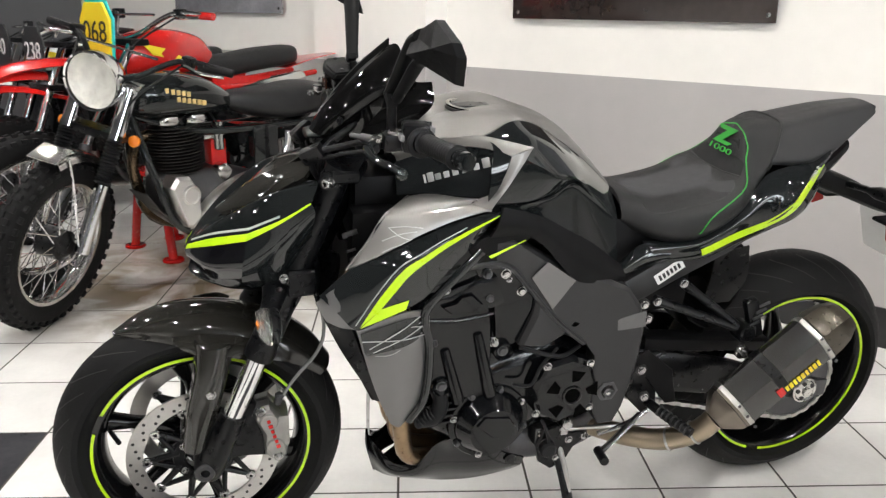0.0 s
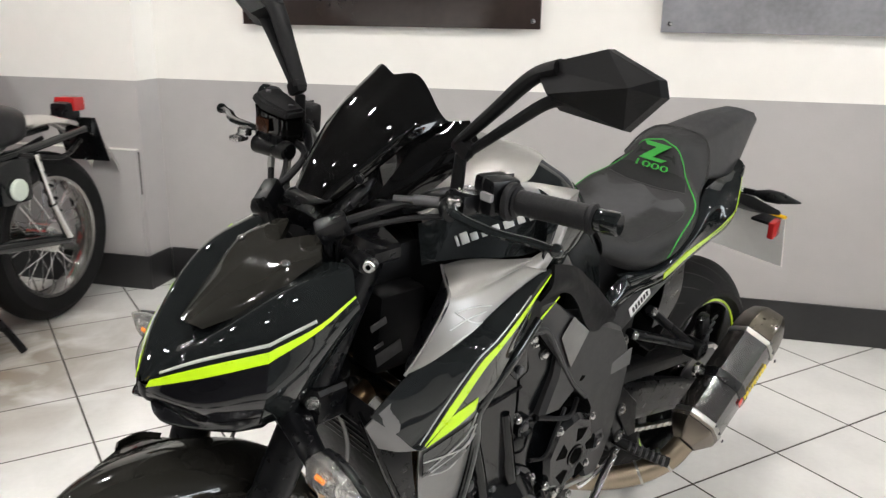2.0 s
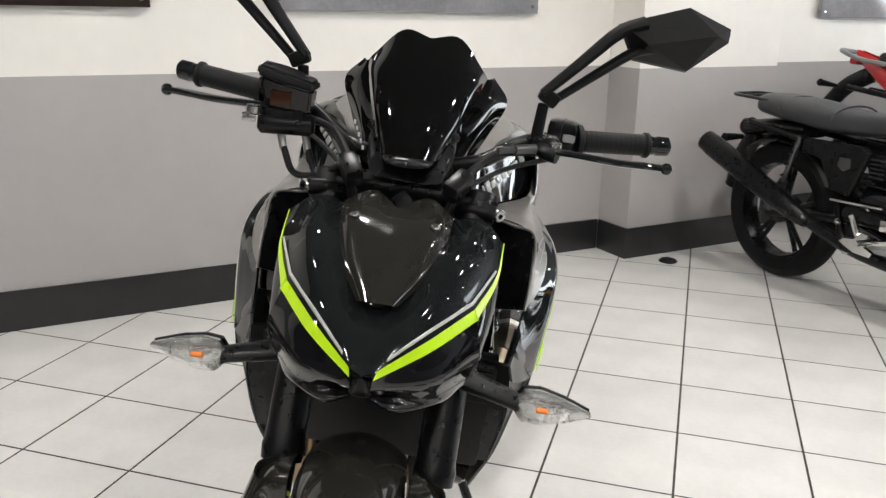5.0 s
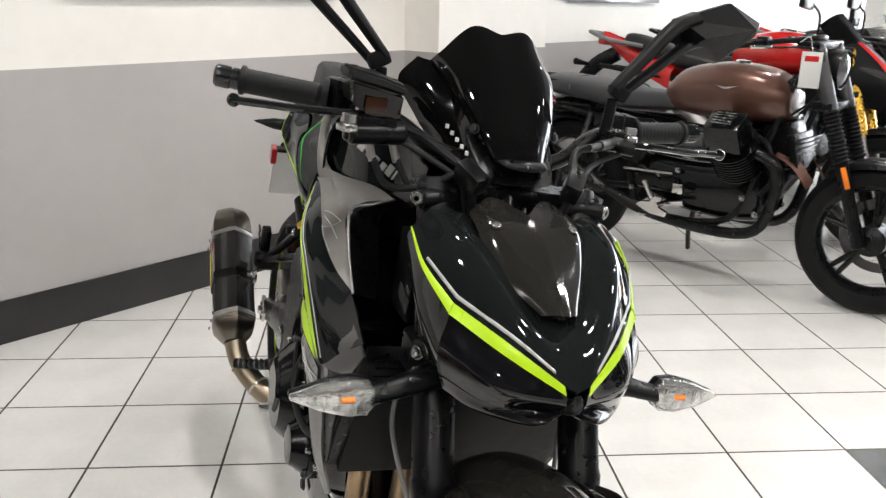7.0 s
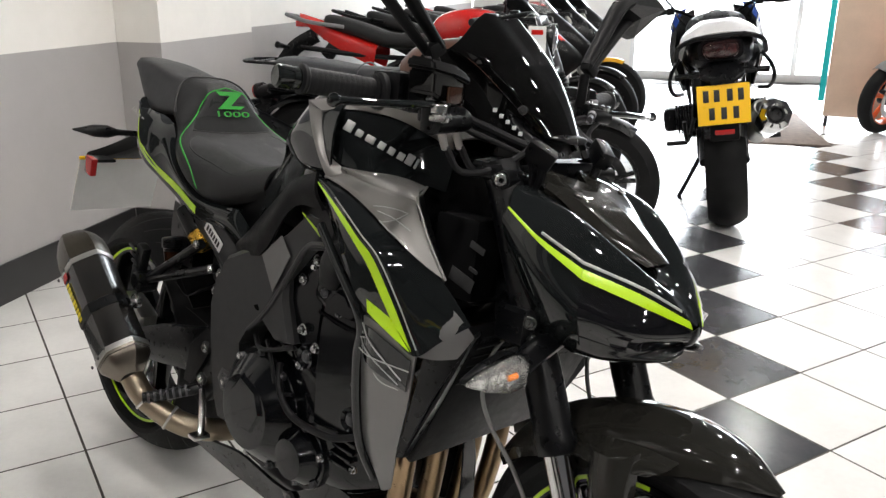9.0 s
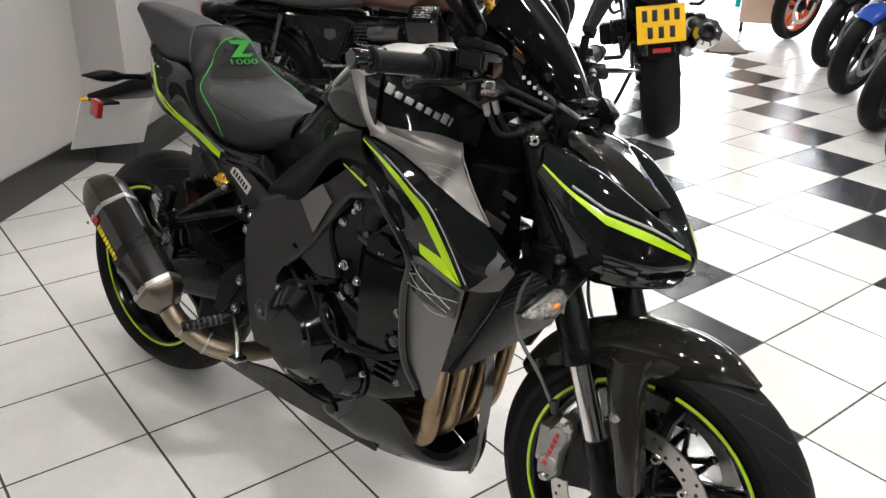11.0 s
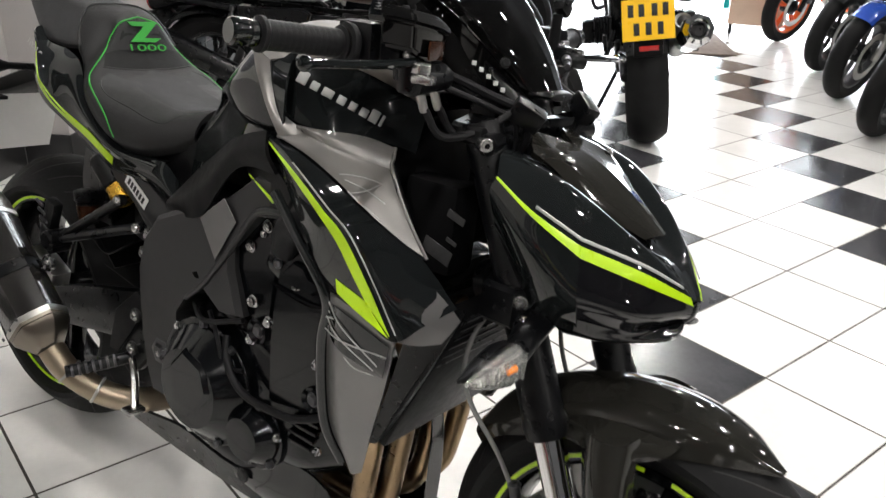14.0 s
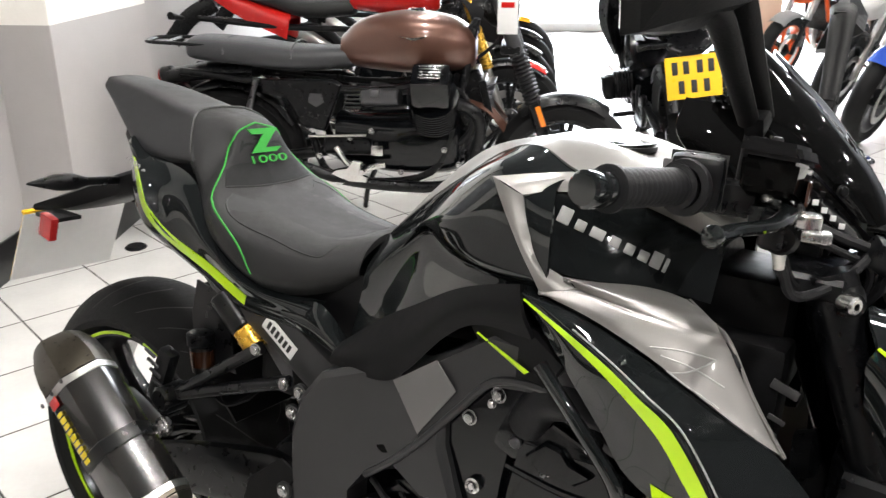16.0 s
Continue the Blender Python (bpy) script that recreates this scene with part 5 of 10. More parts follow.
both("fairing_stripe", lambda b: (ribbon(b, hug(FAIR_TREE, V_OUT, 0.0006, 34), hug(FAIR_TREE, V_IN, 0.0006, 34), 0.0010, 34), ribbon(b, hug(FAIR_TREE, [(1.101, 0.2500, 0.700), (1.075, 0.2520, 0.708), (1.048, 0.2520, 0.715)], 0.0006, 12), [(1.138, 0.2425, 0.661), (1.094, 0.2525, 0.683), (1.054, 0.2520, 0.698)], 0.0012, 12)), LIME, hero, "lime green V stripe")
both("pinstripe", lambda b: tube(b, hug(FAIR_TREE, [(x + 0.008, y, z + 0.004) for x, y, z in V_OUT[1:]], 0.0006, 30), 0.0011, 6, 30), LABEL_GREY, hero, "thin grey pinstripe")
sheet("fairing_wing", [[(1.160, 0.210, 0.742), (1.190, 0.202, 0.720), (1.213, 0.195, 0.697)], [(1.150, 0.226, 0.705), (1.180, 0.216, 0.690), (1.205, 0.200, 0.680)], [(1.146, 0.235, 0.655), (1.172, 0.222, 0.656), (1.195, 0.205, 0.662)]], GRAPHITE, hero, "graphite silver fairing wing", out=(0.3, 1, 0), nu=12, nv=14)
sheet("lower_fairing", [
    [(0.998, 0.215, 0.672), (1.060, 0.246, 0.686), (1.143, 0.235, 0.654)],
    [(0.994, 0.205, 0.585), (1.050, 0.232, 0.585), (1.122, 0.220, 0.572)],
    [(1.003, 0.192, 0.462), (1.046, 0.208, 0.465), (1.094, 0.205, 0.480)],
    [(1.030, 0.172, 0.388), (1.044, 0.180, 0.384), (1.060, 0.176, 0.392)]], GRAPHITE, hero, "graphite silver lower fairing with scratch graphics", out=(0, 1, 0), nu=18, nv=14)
for pts in ([(1.008, 0.222, 0.655), (1.065, 0.243, 0.640), (1.120, 0.230, 0.622)], [(1.005, 0.222, 0.640), (1.050, 0.240, 0.652), (1.128, 0.233, 0.640)], [(1.012, 0.220, 0.628), (1.070, 0.236, 0.596), (1.110, 0.224, 0.588)]):
    both("graphic_line", lambda b: tube(b, pts, 0.0010, 5, 14), LABEL_GREY, hero)
sheet("fairing_graphic", [[(1.002, 0.2165, 0.662), (1.060, 0.2472, 0.672), (1.136, 0.2368, 0.645)], [(1.000, 0.2140, 0.640), (1.056, 0.2440, 0.645), (1.128, 0.2330, 0.605)], [(0.999, 0.2100, 0.620), (1.052, 0.2385, 0.610), (1.121, 0.2250, 0.590)]], GLOSS_BLACK, hero, "black graphic patch", thick=0.0015, nu=10, nv=14)

for pts in ([(1.002, 0.2185, 0.648), (1.050, 0.2425, 0.632), (1.110, 0.2325, 0.600)], [(1.001, 0.2180, 0.622), (1.060, 0.2440, 0.628), (1.133, 0.2360, 0.628)], [(1.020, 0.2300, 0.668), (1.062, 0.2480, 0.650), (1.118, 0.2350, 0.610)]):
    both("graphic_line", lambda b: tube(b, pts, 0.0011, 5, 14), LABEL_GREY, hero)
both("fairing_trim", lambda b: tube(b, [(0.905, 0.232, 0.795), (0.960, 0.236, 0.742), (1.004, 0.232, 0.690), (1.010, 0.222, 0.650), (0.996, 0.214, 0.600), (0.992, 0.204, 0.520), (0.998, 0.194, 0.450), (1.022, 0.178, 0.395)], 0.007, 10, 40, 1.3), GLOSS_BLACK, hero, "gloss black inner fairing edge")

# radiator behind the fork
RM = Matrix.Rotation(radians(24), 4, "Y")
one("radiator", lambda b: block(b, (1.135, 0, 0.575), (0.035, 0.36, 0.25), 0.006, RM), MATT_BLACK, hero, "black radiator core")


def fins(b):
    for k in range(46):
        y = -0.172 + 0.00765 * k
        block(b, (1.155, y, 0.584), (0.004, 0.003, 0.225), 0, RM)
    for k in range(14):
        block(b, (1.156, 0, 0.0), (0.003, 0.345, 0.003), 0, Matrix.Translation((-0.103 * (k / 13 - 0.5) * 1.0, 0, 0.584 - 0.21 * (k / 13 - 0.5))) @ RM)


f = one("radiator_grille", fins, SATIN_BLACK, hero)
f["kind"] = "stuff"
both("radiator_cheek", lambda b: patch(b, [[(1.212, 0.194, 0.694), (1.165, 0.200, 0.590), (1.098, 0.195, 0.468)], [(1.190, 0.150, 0.690), (1.150, 0.155, 0.585), (1.090, 0.150, 0.462)]], 6, 14, 0.005, out=(1, 0.4, 0)), SATIN_BLACK, hero)
both("radiator_side", lambda b: patch(b, [[(1.205, 0.196, 0.682), (1.160, 0.208, 0.590), (1.098, 0.197, 0.468)], [(1.150, 0.226, 0.652), (1.126, 0.216, 0.576), (1.086, 0.200, 0.466)]], 6, 14, 0.004, out=(0, 1, 0)), SATIN_BLACK, hero)
one("radiator_badge", lambda b: cyl(b, (1.176, 0.0, 0.63), (1.186, 0.0, 0.632), 0.018, seg=20, bev=0.003), DARK_STEEL, hero)
both("horn", lambda b: turned(b, (1.15, 0.05, 0.70), (1, 0, 0.2), [(0, 0.0), (0, 0.03), (0.02, 0.034), (0.024, 0.028), (0.024, 0.0)], 20), SATIN_BLACK, hero)
both("wiring_box", lambda b: block(b, (1.085, 0.085, 0.775), (0.09, 0.06, 0.13), 0.01), MATT_BLACK, hero)
one("air_duct_box", lambda b: block(b, (1.05, 0, 0.82), (0.14, 0.15, 0.16), 0.02), MATT_BLACK, hero)
both("duct_label", lambda b: block(b, (1.108, 0.1165, 0.745), (0.05, 0.0015, 0.022), 0.0004, Matrix.Rotation(0.3, 4, "Y")), DIM_LABEL, hero)
both("clip_plate", lambda b: block(b, (1.135, 0.118, 0.800), (0.030, 0.003, 0.011), 0.001, Matrix.Rotation(0.3, 4, "Y")), DIM_LABEL, hero)
both("label_strip", lambda b: block(b, (1.132, 0.119, 0.765), (0.018, 0.002, 0.006), 0.0006, Matrix.Rotation(0.3, 4, "Y")), DIM_LABEL, hero)

# twin-spar frame
FR = [(0.545, 0.655), (0.508, 0.606), (0.493, 0.546), (0.497, 0.480), (0.507, 0.413), (0.522, 0.350), (0.540, 0.312), (0.575, 0.312), (0.592, 0.340), (0.602, 0.400), (0.606, 0.450), (0.602, 0.490), (0.628, 0.530), (0.686, 0.558), (0.745, 0.540), (0.795, 0.553),
      (0.765, 0.625), (0.763, 0.662), (0.838, 0.742), (0.900, 0.754), (1.000, 0.745), (0.985, 0.790), (0.930, 0.805), (0.830, 0.800), (0.765, 0.755), (0.700, 0.712), (0.620, 0.690)]


def spar(b):
    """A cast side plate that swells outwards towards the steering head."""
    slab(b, FR, 0.105, 0.176, bev=0.010)
    for v in b.verts:
        v.co.y += max(0.0, v.co.x - 0.66) * 0.13


both("frame_spar", spar, FRAME_GREY, hero, "graphite cast aluminium frame spar")
def decal(b):
    slab(b, [(0.680, 0.690), (0.750, 0.742), (0.784, 0.712), (0.728, 0.632)], 0.1760, 0.1772, bev=0.0004)
    for v in b.verts:
        v.co.y += max(0.0, v.co.x - 0.66) * 0.13 + 0.0040


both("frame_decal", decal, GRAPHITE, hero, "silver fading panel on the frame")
# Pale patch: the highlight on the left spar's facet, put into the colour.
one("frame_facet", lambda b: slab(b, [(0.614, 0.560), (0.560, 0.587), (0.500, 0.600), (0.497, 0.560), (0.556, 0.557)], 0.1755, 0.1775, bev=0.001), FACET_GLINT, hero)
both("frame_ridge", lambda b: tube(b, [(x, 0.1765 + max(0.0, x - 0.66) * 0.13, z) for x, z in ((0.640, 0.535), (0.690, 0.578), (0.740, 0.632), (0.790, 0.692), (0.836, 0.742), (0.900, 0.757), (0.960, 0.752))], 0.0055, 8, 40), FRAME_GREY, hero)
# black disc on the spar, painted for the dark of a hole
both("frame_plug", lambda b: cyl(b, (0.668, 0.172, 0.592), (0.668, 0.1795, 0.592), 0.013, seg=20, bev=0.001), HOLE_SHADE, hero)
SP_U = [(0.862, 0.214, 0.872), (0.812, 0.204, 0.857), (0.763, 0.193, 0.836), (0.700, 0.174, 0.797), (0.640, 0.156, 0.760), (0.556, 0.140, 0.696)]
SP_L = [(0.884, 0.214, 0.812), (0.812, 0.205, 0.808), (0.764, 0.199, 0.779), (0.697, 0.187, 0.706), (0.655, 0.183, 0.682), (0.548, 0.152, 0.664)]
sheet("spar_cover", [SP_U, [tuple((Vector(a) + Vector(b)) / 2 + Vector((0, 0.010, 0))) for a, b in zip(SP_U, SP_L)], SP_L], MATT_BLACK, hero, "matt black spar cover", out=(0, 1, 0.3), nu=12, nv=22, thick=0.006)


def wedge(b):
    """A flat panel that flares outwards ahead."""
    slab(b, [(0.780, 0.800), (0.838, 0.742), (0.905, 0.754), (0.930, 0.795), (0.884, 0.818), (0.820, 0.815)], -0.024, 0.0, bev=0.004)
    for v in b.verts:
        v.co.y += 0.187 + (v.co.x - 0.803) * 0.255


both("cover_wedge", wedge, MATT_BLACK, hero)
both("cover_stripe", lambda b: ribbon(b, [(0.803, 0.1880, 0.7935), (0.884, 0.2087, 0.7735)], [(0.801, 0.1875, 0.7910), (0.878, 0.2072, 0.7680)], 0.0035, 12), LIME, hero, "short lime green flash")
for x, z, y in ((0.573, 0.657, 0.140), (0.478, 0.563, 0.150), (0.492, 0.600, 0.150), (0.568, 0.403, 0.176), (0.490, 0.449, 0.176), (0.468, 0.372, 0.17)):
    both("frame_washer", lambda b: cyl(b, (x, y - 0.004, z), (x, y + 0.003, z), 0.0135, seg=18, bev=0.001), INK, hero)
    both("frame_bolt", lambda b: hexbolt(b, (x, y + 0.002, z), (0, 1, 0), 0.0078, 0.006), BRIGHT, hero)
both("pivot_bolt", lambda b: turned(b, (0.568, 0.172, 0.405), (0, 1, 0), [(0, 0.026), (0.006, 0.026), (0.008, 0.018), (0.004, 0.014), (0.012, 0.012), (0.012, 0.0)], 6), DARK_STEEL, hero)

# engine
one("inner_core", lambda b: (block(b, (0.52, 0, 0.70), (0.24, 0.19, 0.17), 0.02), block(b, (0.42, 0, 0.62), (0.16, 0.17, 0.16), 0.02)), MATT_BLACK, hero)
EM = Matrix.Rotation(radians(-20), 4, "Y")
one("crankcase", lambda b: loft(b, [((0.58, 0, 0.42), 0.115, 0.105, 0), ((0.66, 0, 0.43), 0.145, 0.135, 0), ((0.78, 0, 0.41), 0.165, 0.145, 0), ((0.90, 0, 0.40), 0.165, 0.125, 0), ((0.975, 0, 0.40), 0.13, 0.09, 0)], 24, power=3.6), ENGINE_BLACK, hero, "black engine crankcase")
one("cylinder_block", lambda b: block(b, (0.915, 0, 0.555), (0.150, 0.345, 0.150), 0.014, EM.inverted()), ENGINE_BLACK, hero, "black cylinder block")
one("cylinder_head", lambda b: (block(b, (0.925, 0, 0.655), (0.185, 0.355, 0.080), 0.014, EM.inverted()), block(b, (0.918, 0, 0.712), (0.165, 0.335, 0.050), 0.018, EM.inverted())), ENGINE_BLACK, hero, "black cylinder head and cam cover")
for sy in (-1, 1):
    for k, (x, z) in enumerate(((0.862, 0.665), (0.955, 0.690), (0.870, 0.718), (0.845, 0.560), (0.975, 0.575))):
        one("head_bolt", lambda b: hexbolt(b, (x, 0.172 * sy, z), (0, sy, 0), 0.0085, 0.012), BRIGHT if k % 2 else DARK_STEEL, hero)
    one("block_side", lambda b: slab(b, [(0.997, 0.660), (0.965, 0.681), (0.863, 0.675), (0.848, 0.600), (0.845, 0.531), (0.853, 0.421), (0.965, 0.437), (0.999, 0.511), (1.004, 0.637)], 0.120 * sy, 0.178 * sy, bev=0.010), ENGINE_BLACK, hero, "gloss black cylinder side cover")
    for (xa, za), (xb, zb) in (((0.952, 0.557), (0.918, 0.432)), ((0.884, 0.587), (0.848, 0.440))) if sy > 0 else ():
        one("block_rib", lambda b: tube(b, [(xa, 0.174 * sy, za), ((xa + xb) / 2, 0.178 * sy, (za + zb) / 2), (xb, 0.180 * sy, zb)], 0.012, 10, 10, 0.9, 0.016), ENGINE_BLACK, hero)
    one("cam_end_plug", lambda b: slab(b, [(0.964, 0.657), (0.938, 0.664), (0.924, 0.679), (0.901, 0.681), (0.878, 0.656), (0.899, 0.640), (0.945, 0.640)], 0.174 * sy, 0.187 * sy, bev=0.004), ENGINE_BLACK, hero)
    one("block_seam", lambda b: tube(b, [(0.998, 0.178 * sy, 0.628), (0.93, 0.1795 * sy, 0.622), (0.852, 0.178 * sy, 0.630)], 0.004, 6), ENGINE_BLACK, hero)
    lug = one("frame_lug", lambda b: slab(b, [(0.915, 0.762), (0.838, 0.752), (0.758, 0.668), (0.760, 0.624), (0.790, 0.550), (0.838, 0.526), (0.846, 0.600), (0.858, 0.674), (0.885, 0.708)], 0.150 * sy, 0.172 * sy, bev=0.007), ENGINE_BLACK, hero, "gloss black frame lug")
    for x, z, r in ((0.830, 0.714, 0.0085), (0.793, 0.672, 0.0085), (0.822, 0.700, 0.005)):
        one("lug_bolt", lambda b: hexbolt(b, (x, 0.171 * sy, z), (0, sy, 0), r, 0.008), BRIGHT, lug)
    for x, z in ((0.826, 0.540), (0.955, 0.471)):
        one("mount_cap", lambda b: turned(b, (x, 0.170 * sy, z), (0, sy, 0), [(0, 0.021), (0.014, 0.021), (0.017, 0.018), (0.010, 0.013), (0.010, 0.0)], 24), ENGINE_BLACK, hero)
        one("mount_bolt", lambda b: hexbolt(b, (x, 0.178 * sy, z), (0, sy, 0), 0.0095, 0.007), DARK_STEEL, hero)


def round_cover(name, x, z, y0, y1, r, sy, rim, bolts, label):
    c = one(name, lambda b: turned(b, (x, y0 * sy, z), (0, sy, 0), [(0, r), (0.012, r), (0.016, r * 0.96), (y1 - y0 - 0.010, r * 0.78), (y1 - y0, r * 0.68), (y1 - y0 + 0.002, r * 0.30), (y1 - y0 + 0.001, 0)], 44), ENGINE_BLACK, hero, label)
    one("cover_flange", lambda b: turned(b, (x, (y0 - 0.012) * sy, z), (0, sy, 0), [(0, 0), (0, r + rim), (0.018, r + rim), (0.020, r + rim - 0.002), (0.020, r)], 44), ENGINE_BLACK, c)
    for k in range(bolts):
        a = 2 * math.pi * (k + 0.3) / bolts
        p = (x + (r + rim * 0.4) * math.cos(a), (y0 + 0.008) * sy, z + (r + rim * 0.4) * math.sin(a))
        one("cover_bolt", lambda b: hexbolt(b, p, (0, sy, 0), 0.0065, 0.009), BRIGHT if k % 3 == 0 else DARK_STEEL, c)
    return c


alternator = round_cover("alternator_cover", 0.842, 0.362, 0.165, 0.212, 0.078, 1, 0.012, 8, "black domed alternator cover")
one("cover_boss", lambda b: slab(b, [(0.795, 0.372), (0.812, 0.398), (0.868, 0.405), (0.885, 0.385), (0.850, 0.352), (0.805, 0.340)], 0.209, 0.2165, bev=0.004), ENGINE_BLACK, hero)
clutch = round_cover("clutch_cover", 0.696, 0.396, 0.170, 0.216, 0.104, -1, 0.012, 9, "black domed clutch cover")
one("clutch_cap", lambda b: slab(b, [(0.655, 0.430), (0.690, 0.470), (0.742, 0.452), (0.757, 0.410), (0.728, 0.365), (0.668, 0.362)], -0.205, -0.223, bev=0.007), ENGINE_BLACK, hero)
pulser = round_cover("pickup_cover", 0.822, 0.350, 0.165, 0.204, 0.054, -1, 0.010, 6, "small black pickup cover")


def sprocket_cover(b):
    slab(b, [(0.612, 0.370), (0.600, 0.430), (0.622, 0.492), (0.668, 0.512), (0.728, 0.498), (0.752, 0.440), (0.738, 0.372), (0.690, 0.345)], 0.145, 0.192, bev=0.010)


sc = one("sprocket_cover", sprocket_cover, ENGINE_BLACK, hero, "black sprocket cover, its star cutouts drawn in flat black")
# black pieces on an uncut face imitate the shade in the star openings
one("cutout", lambda b: cyl(b, (0.661, 0.188, 0.417), (0.661, 0.1935, 0.417), 0.017, seg=20), HOLE_SHADE, sc)
for k in range(5):
    a = 2 * math.pi * k / 5 + 0.45
    u, v = Vector((math.cos(a), 0, math.sin(a))), Vector((-math.sin(a), 0, math.cos(a)))
    o = Vector((0.661, 0, 0.417))
    one("cutout", lambda b: slab(b, [(q.x, q.z) for q in (o + u * 0.032 - v * 0.008, o + u * 0.036 + v * 0.008, o + u * 0.058 + v * 0.019, o + u * 0.062 - v * 0.015)], 0.188, 0.1932, bev=0.001), HOLE_SHADE, sc)
one("cover_rim", lambda b: turned(b, (0.661, 0.190, 0.417), (0, 1, 0), [(0, 0.024), (0.004, 0.0235), (0.005, 0.021), (0.004, 0.018), (0, 0.0175)], 28), ENGINE_BLACK, sc)
for x, z in ((0.615, 0.38), (0.625, 0.492), (0.725, 0.495), (0.742, 0.38)):
    one("cover_bolt", lambda b: hexbolt(b, (x, 0.188, z), (0, 1, 0), 0.0075, 0.008), BRIGHT, sc)
one("coolant_hose", lambda b: tube(b, [(0.745, -0.175, 0.500), (0.765, -0.190, 0.472), (0.790, -0.196, 0.446), (0.822, -0.196, 0.428), (0.875, -0.194, 0.425), (0.933, -0.190, 0.432), (1.000, -0.175, 0.460)], 0.0065, 10), GRIP_RUBBER, hero)
one("water_hose", lambda b: tube(b, [(0.99, -0.17, 0.735), (0.95, -0.20, 0.752), (0.90, -0.19, 0.735), (0.87, -0.17, 0.69)], 0.024, 14), GRIP_RUBBER, hero, "thick ribbed rubber hose")
one("water_hose", lambda b: tube(b, [(1.00, 0.16, 0.38), (0.965, 0.18, 0.40), (0.955, 0.175, 0.44), (0.97, 0.15, 0.48)], 0.017, 12), GRIP_RUBBER, hero, "ribbed rubber water hose")
for k in range(6):
    one("hose_rib", lambda b: turned(b, (0.998 - 0.006 * k, 0.163 + 0.003 * k, 0.382 + 0.005 * k), (-0.5, 0.25, 0.5), [(0, 0.017), (0.001, 0.0185), (0.003, 0.0185), (0.004, 0.017)], 18), GRIP_RUBBER, hero)
both("throttle_body", lambda b: (cyl(b, (0.80, 0.06, 0.72), (0.86, 0.06, 0.70), 0.028, seg=18), cyl(b, (0.80, 0.13, 0.72), (0.86, 0.13, 0.70), 0.028, seg=18)), DARK_STEEL, hero)
one("airbox", lambda b: loft(b, [((0.60, 0, 0.76), 0.10, 0.05, 0), ((0.75, 0, 0.82), 0.15, 0.09, 0), ((0.92, 0, 0.84), 0.125, 0.08, 0), ((1.03, 0, 0.86), 0.075, 0.06, 0)], 20, power=3), MATT_BLACK, hero)
both("engine_wire", lambda b: tube(b, [(0.70, 0.175, 0.53), (0.74, 0.19, 0.50), (0.76, 0.19, 0.455), (0.80, 0.185, 0.46)], 0.004, 6), GRIP_RUBBER, hero)
both("engine_wire", lambda b: tube(b, [(0.64, 0.16, 0.52), (0.70, 0.185, 0.515), (0.79, 0.18, 0.545)], 0.005, 6), GRIP_RUBBER, hero)

for x, z, r in ((0.809, 0.585, 0.011), (0.809, 0.519, 0.010), (0.957, 0.531, 0.0095), (0.971, 0.387, 0.007), (0.905, 0.640, 0.006)):
    one("case_bolt", lambda b: turned(b, (x, -0.176, z), (0, -1, 0), [(0, r * 0.95), (0.003, r * 0.95), (0.004, r * 0.7), (0.009, r * 0.7), (0.010, r * 0.55), (0.007, r * 0.35), (0.007, 0)], 16), BRIGHT, hero)
for z in (0.452, 0.436, 0.420, 0.404):
    both("case_rib", lambda b: block(b, (0.935 - (0.452 - z) * 0.3, 0.1665, z - 0.03), (0.055, 0.012, 0.006), 0.002), ENGINE_BLACK, hero)

# header pipes, belly pan, silencers
for k, y in enumerate((-0.125, -0.045, 0.045, 0.125)):
    one("header_pipe", lambda b: tube(b, [(0.985, y, 0.575), (1.028, y, 0.535), (1.034, y * 0.98, 0.44), (1.022, y * 0.95, 0.33), (1.004, y * 0.85, 0.255), (0.94, y * 0.6, 0.218), (0.82, y * 0.5, 0.212)], 0.0195, 16, 34), HEADER, hero, "heat-tinted steel header pipe")
one("collector", lambda b: loft(b, [((0.86, 0, 0.212), 0.075, 0.035, 0), ((0.76, 0, 0.21), 0.085, 0.05, 0), ((0.62, 0, 0.225), 0.10, 0.06, 0), ((0.50, 0, 0.245), 0.08, 0.045, 0)], 18, power=3), DARK_STEEL, hero)
sheet("belly_pan", [
    [(1.074, 0.014, 0.250), (1.074, 0.016, 0.205), (1.062, 0.012, 0.152)],
    [(1.028, 0.066, 0.204), (1.036, 0.066, 0.180), (1.026, 0.050, 0.154)],
    [(0.980, 0.106, 0.228), (0.985, 0.104, 0.190), (0.955, 0.082, 0.158)],
    [(0.940, 0.140, 0.300), (0.935, 0.132, 0.225), (0.905, 0.102, 0.163)],
    [(0.866, 0.152, 0.310), (0.860, 0.146, 0.224), (0.850, 0.114, 0.168)],
    [(0.800, 0.152, 0.262), (0.800, 0.145, 0.214), (0.800, 0.122, 0.178)],
    [(0.740, 0.148, 0.232), (0.740, 0.136, 0.205), (0.740, 0.116, 0.182)]], PAN_BLACK, hero, "black belly pan", out=(0, 1, 0), nu=30, nv=12, thick=0.004)
one("belly_floor", lambda b: patch(b, [[(1.056, -0.010, 0.153), (1.056, 0, 0.151), (1.056, 0.010, 0.153)], [(0.95, -0.080, 0.157), (0.95, 0, 0.148), (0.95, 0.080, 0.157)], [(0.79, -0.11, 0.180), (0.79, 0, 0.168), (0.79, 0.11, 0.180)]], 16, 12, 0.004, out=(0, 0, -1)), SATIN_BLACK, hero)
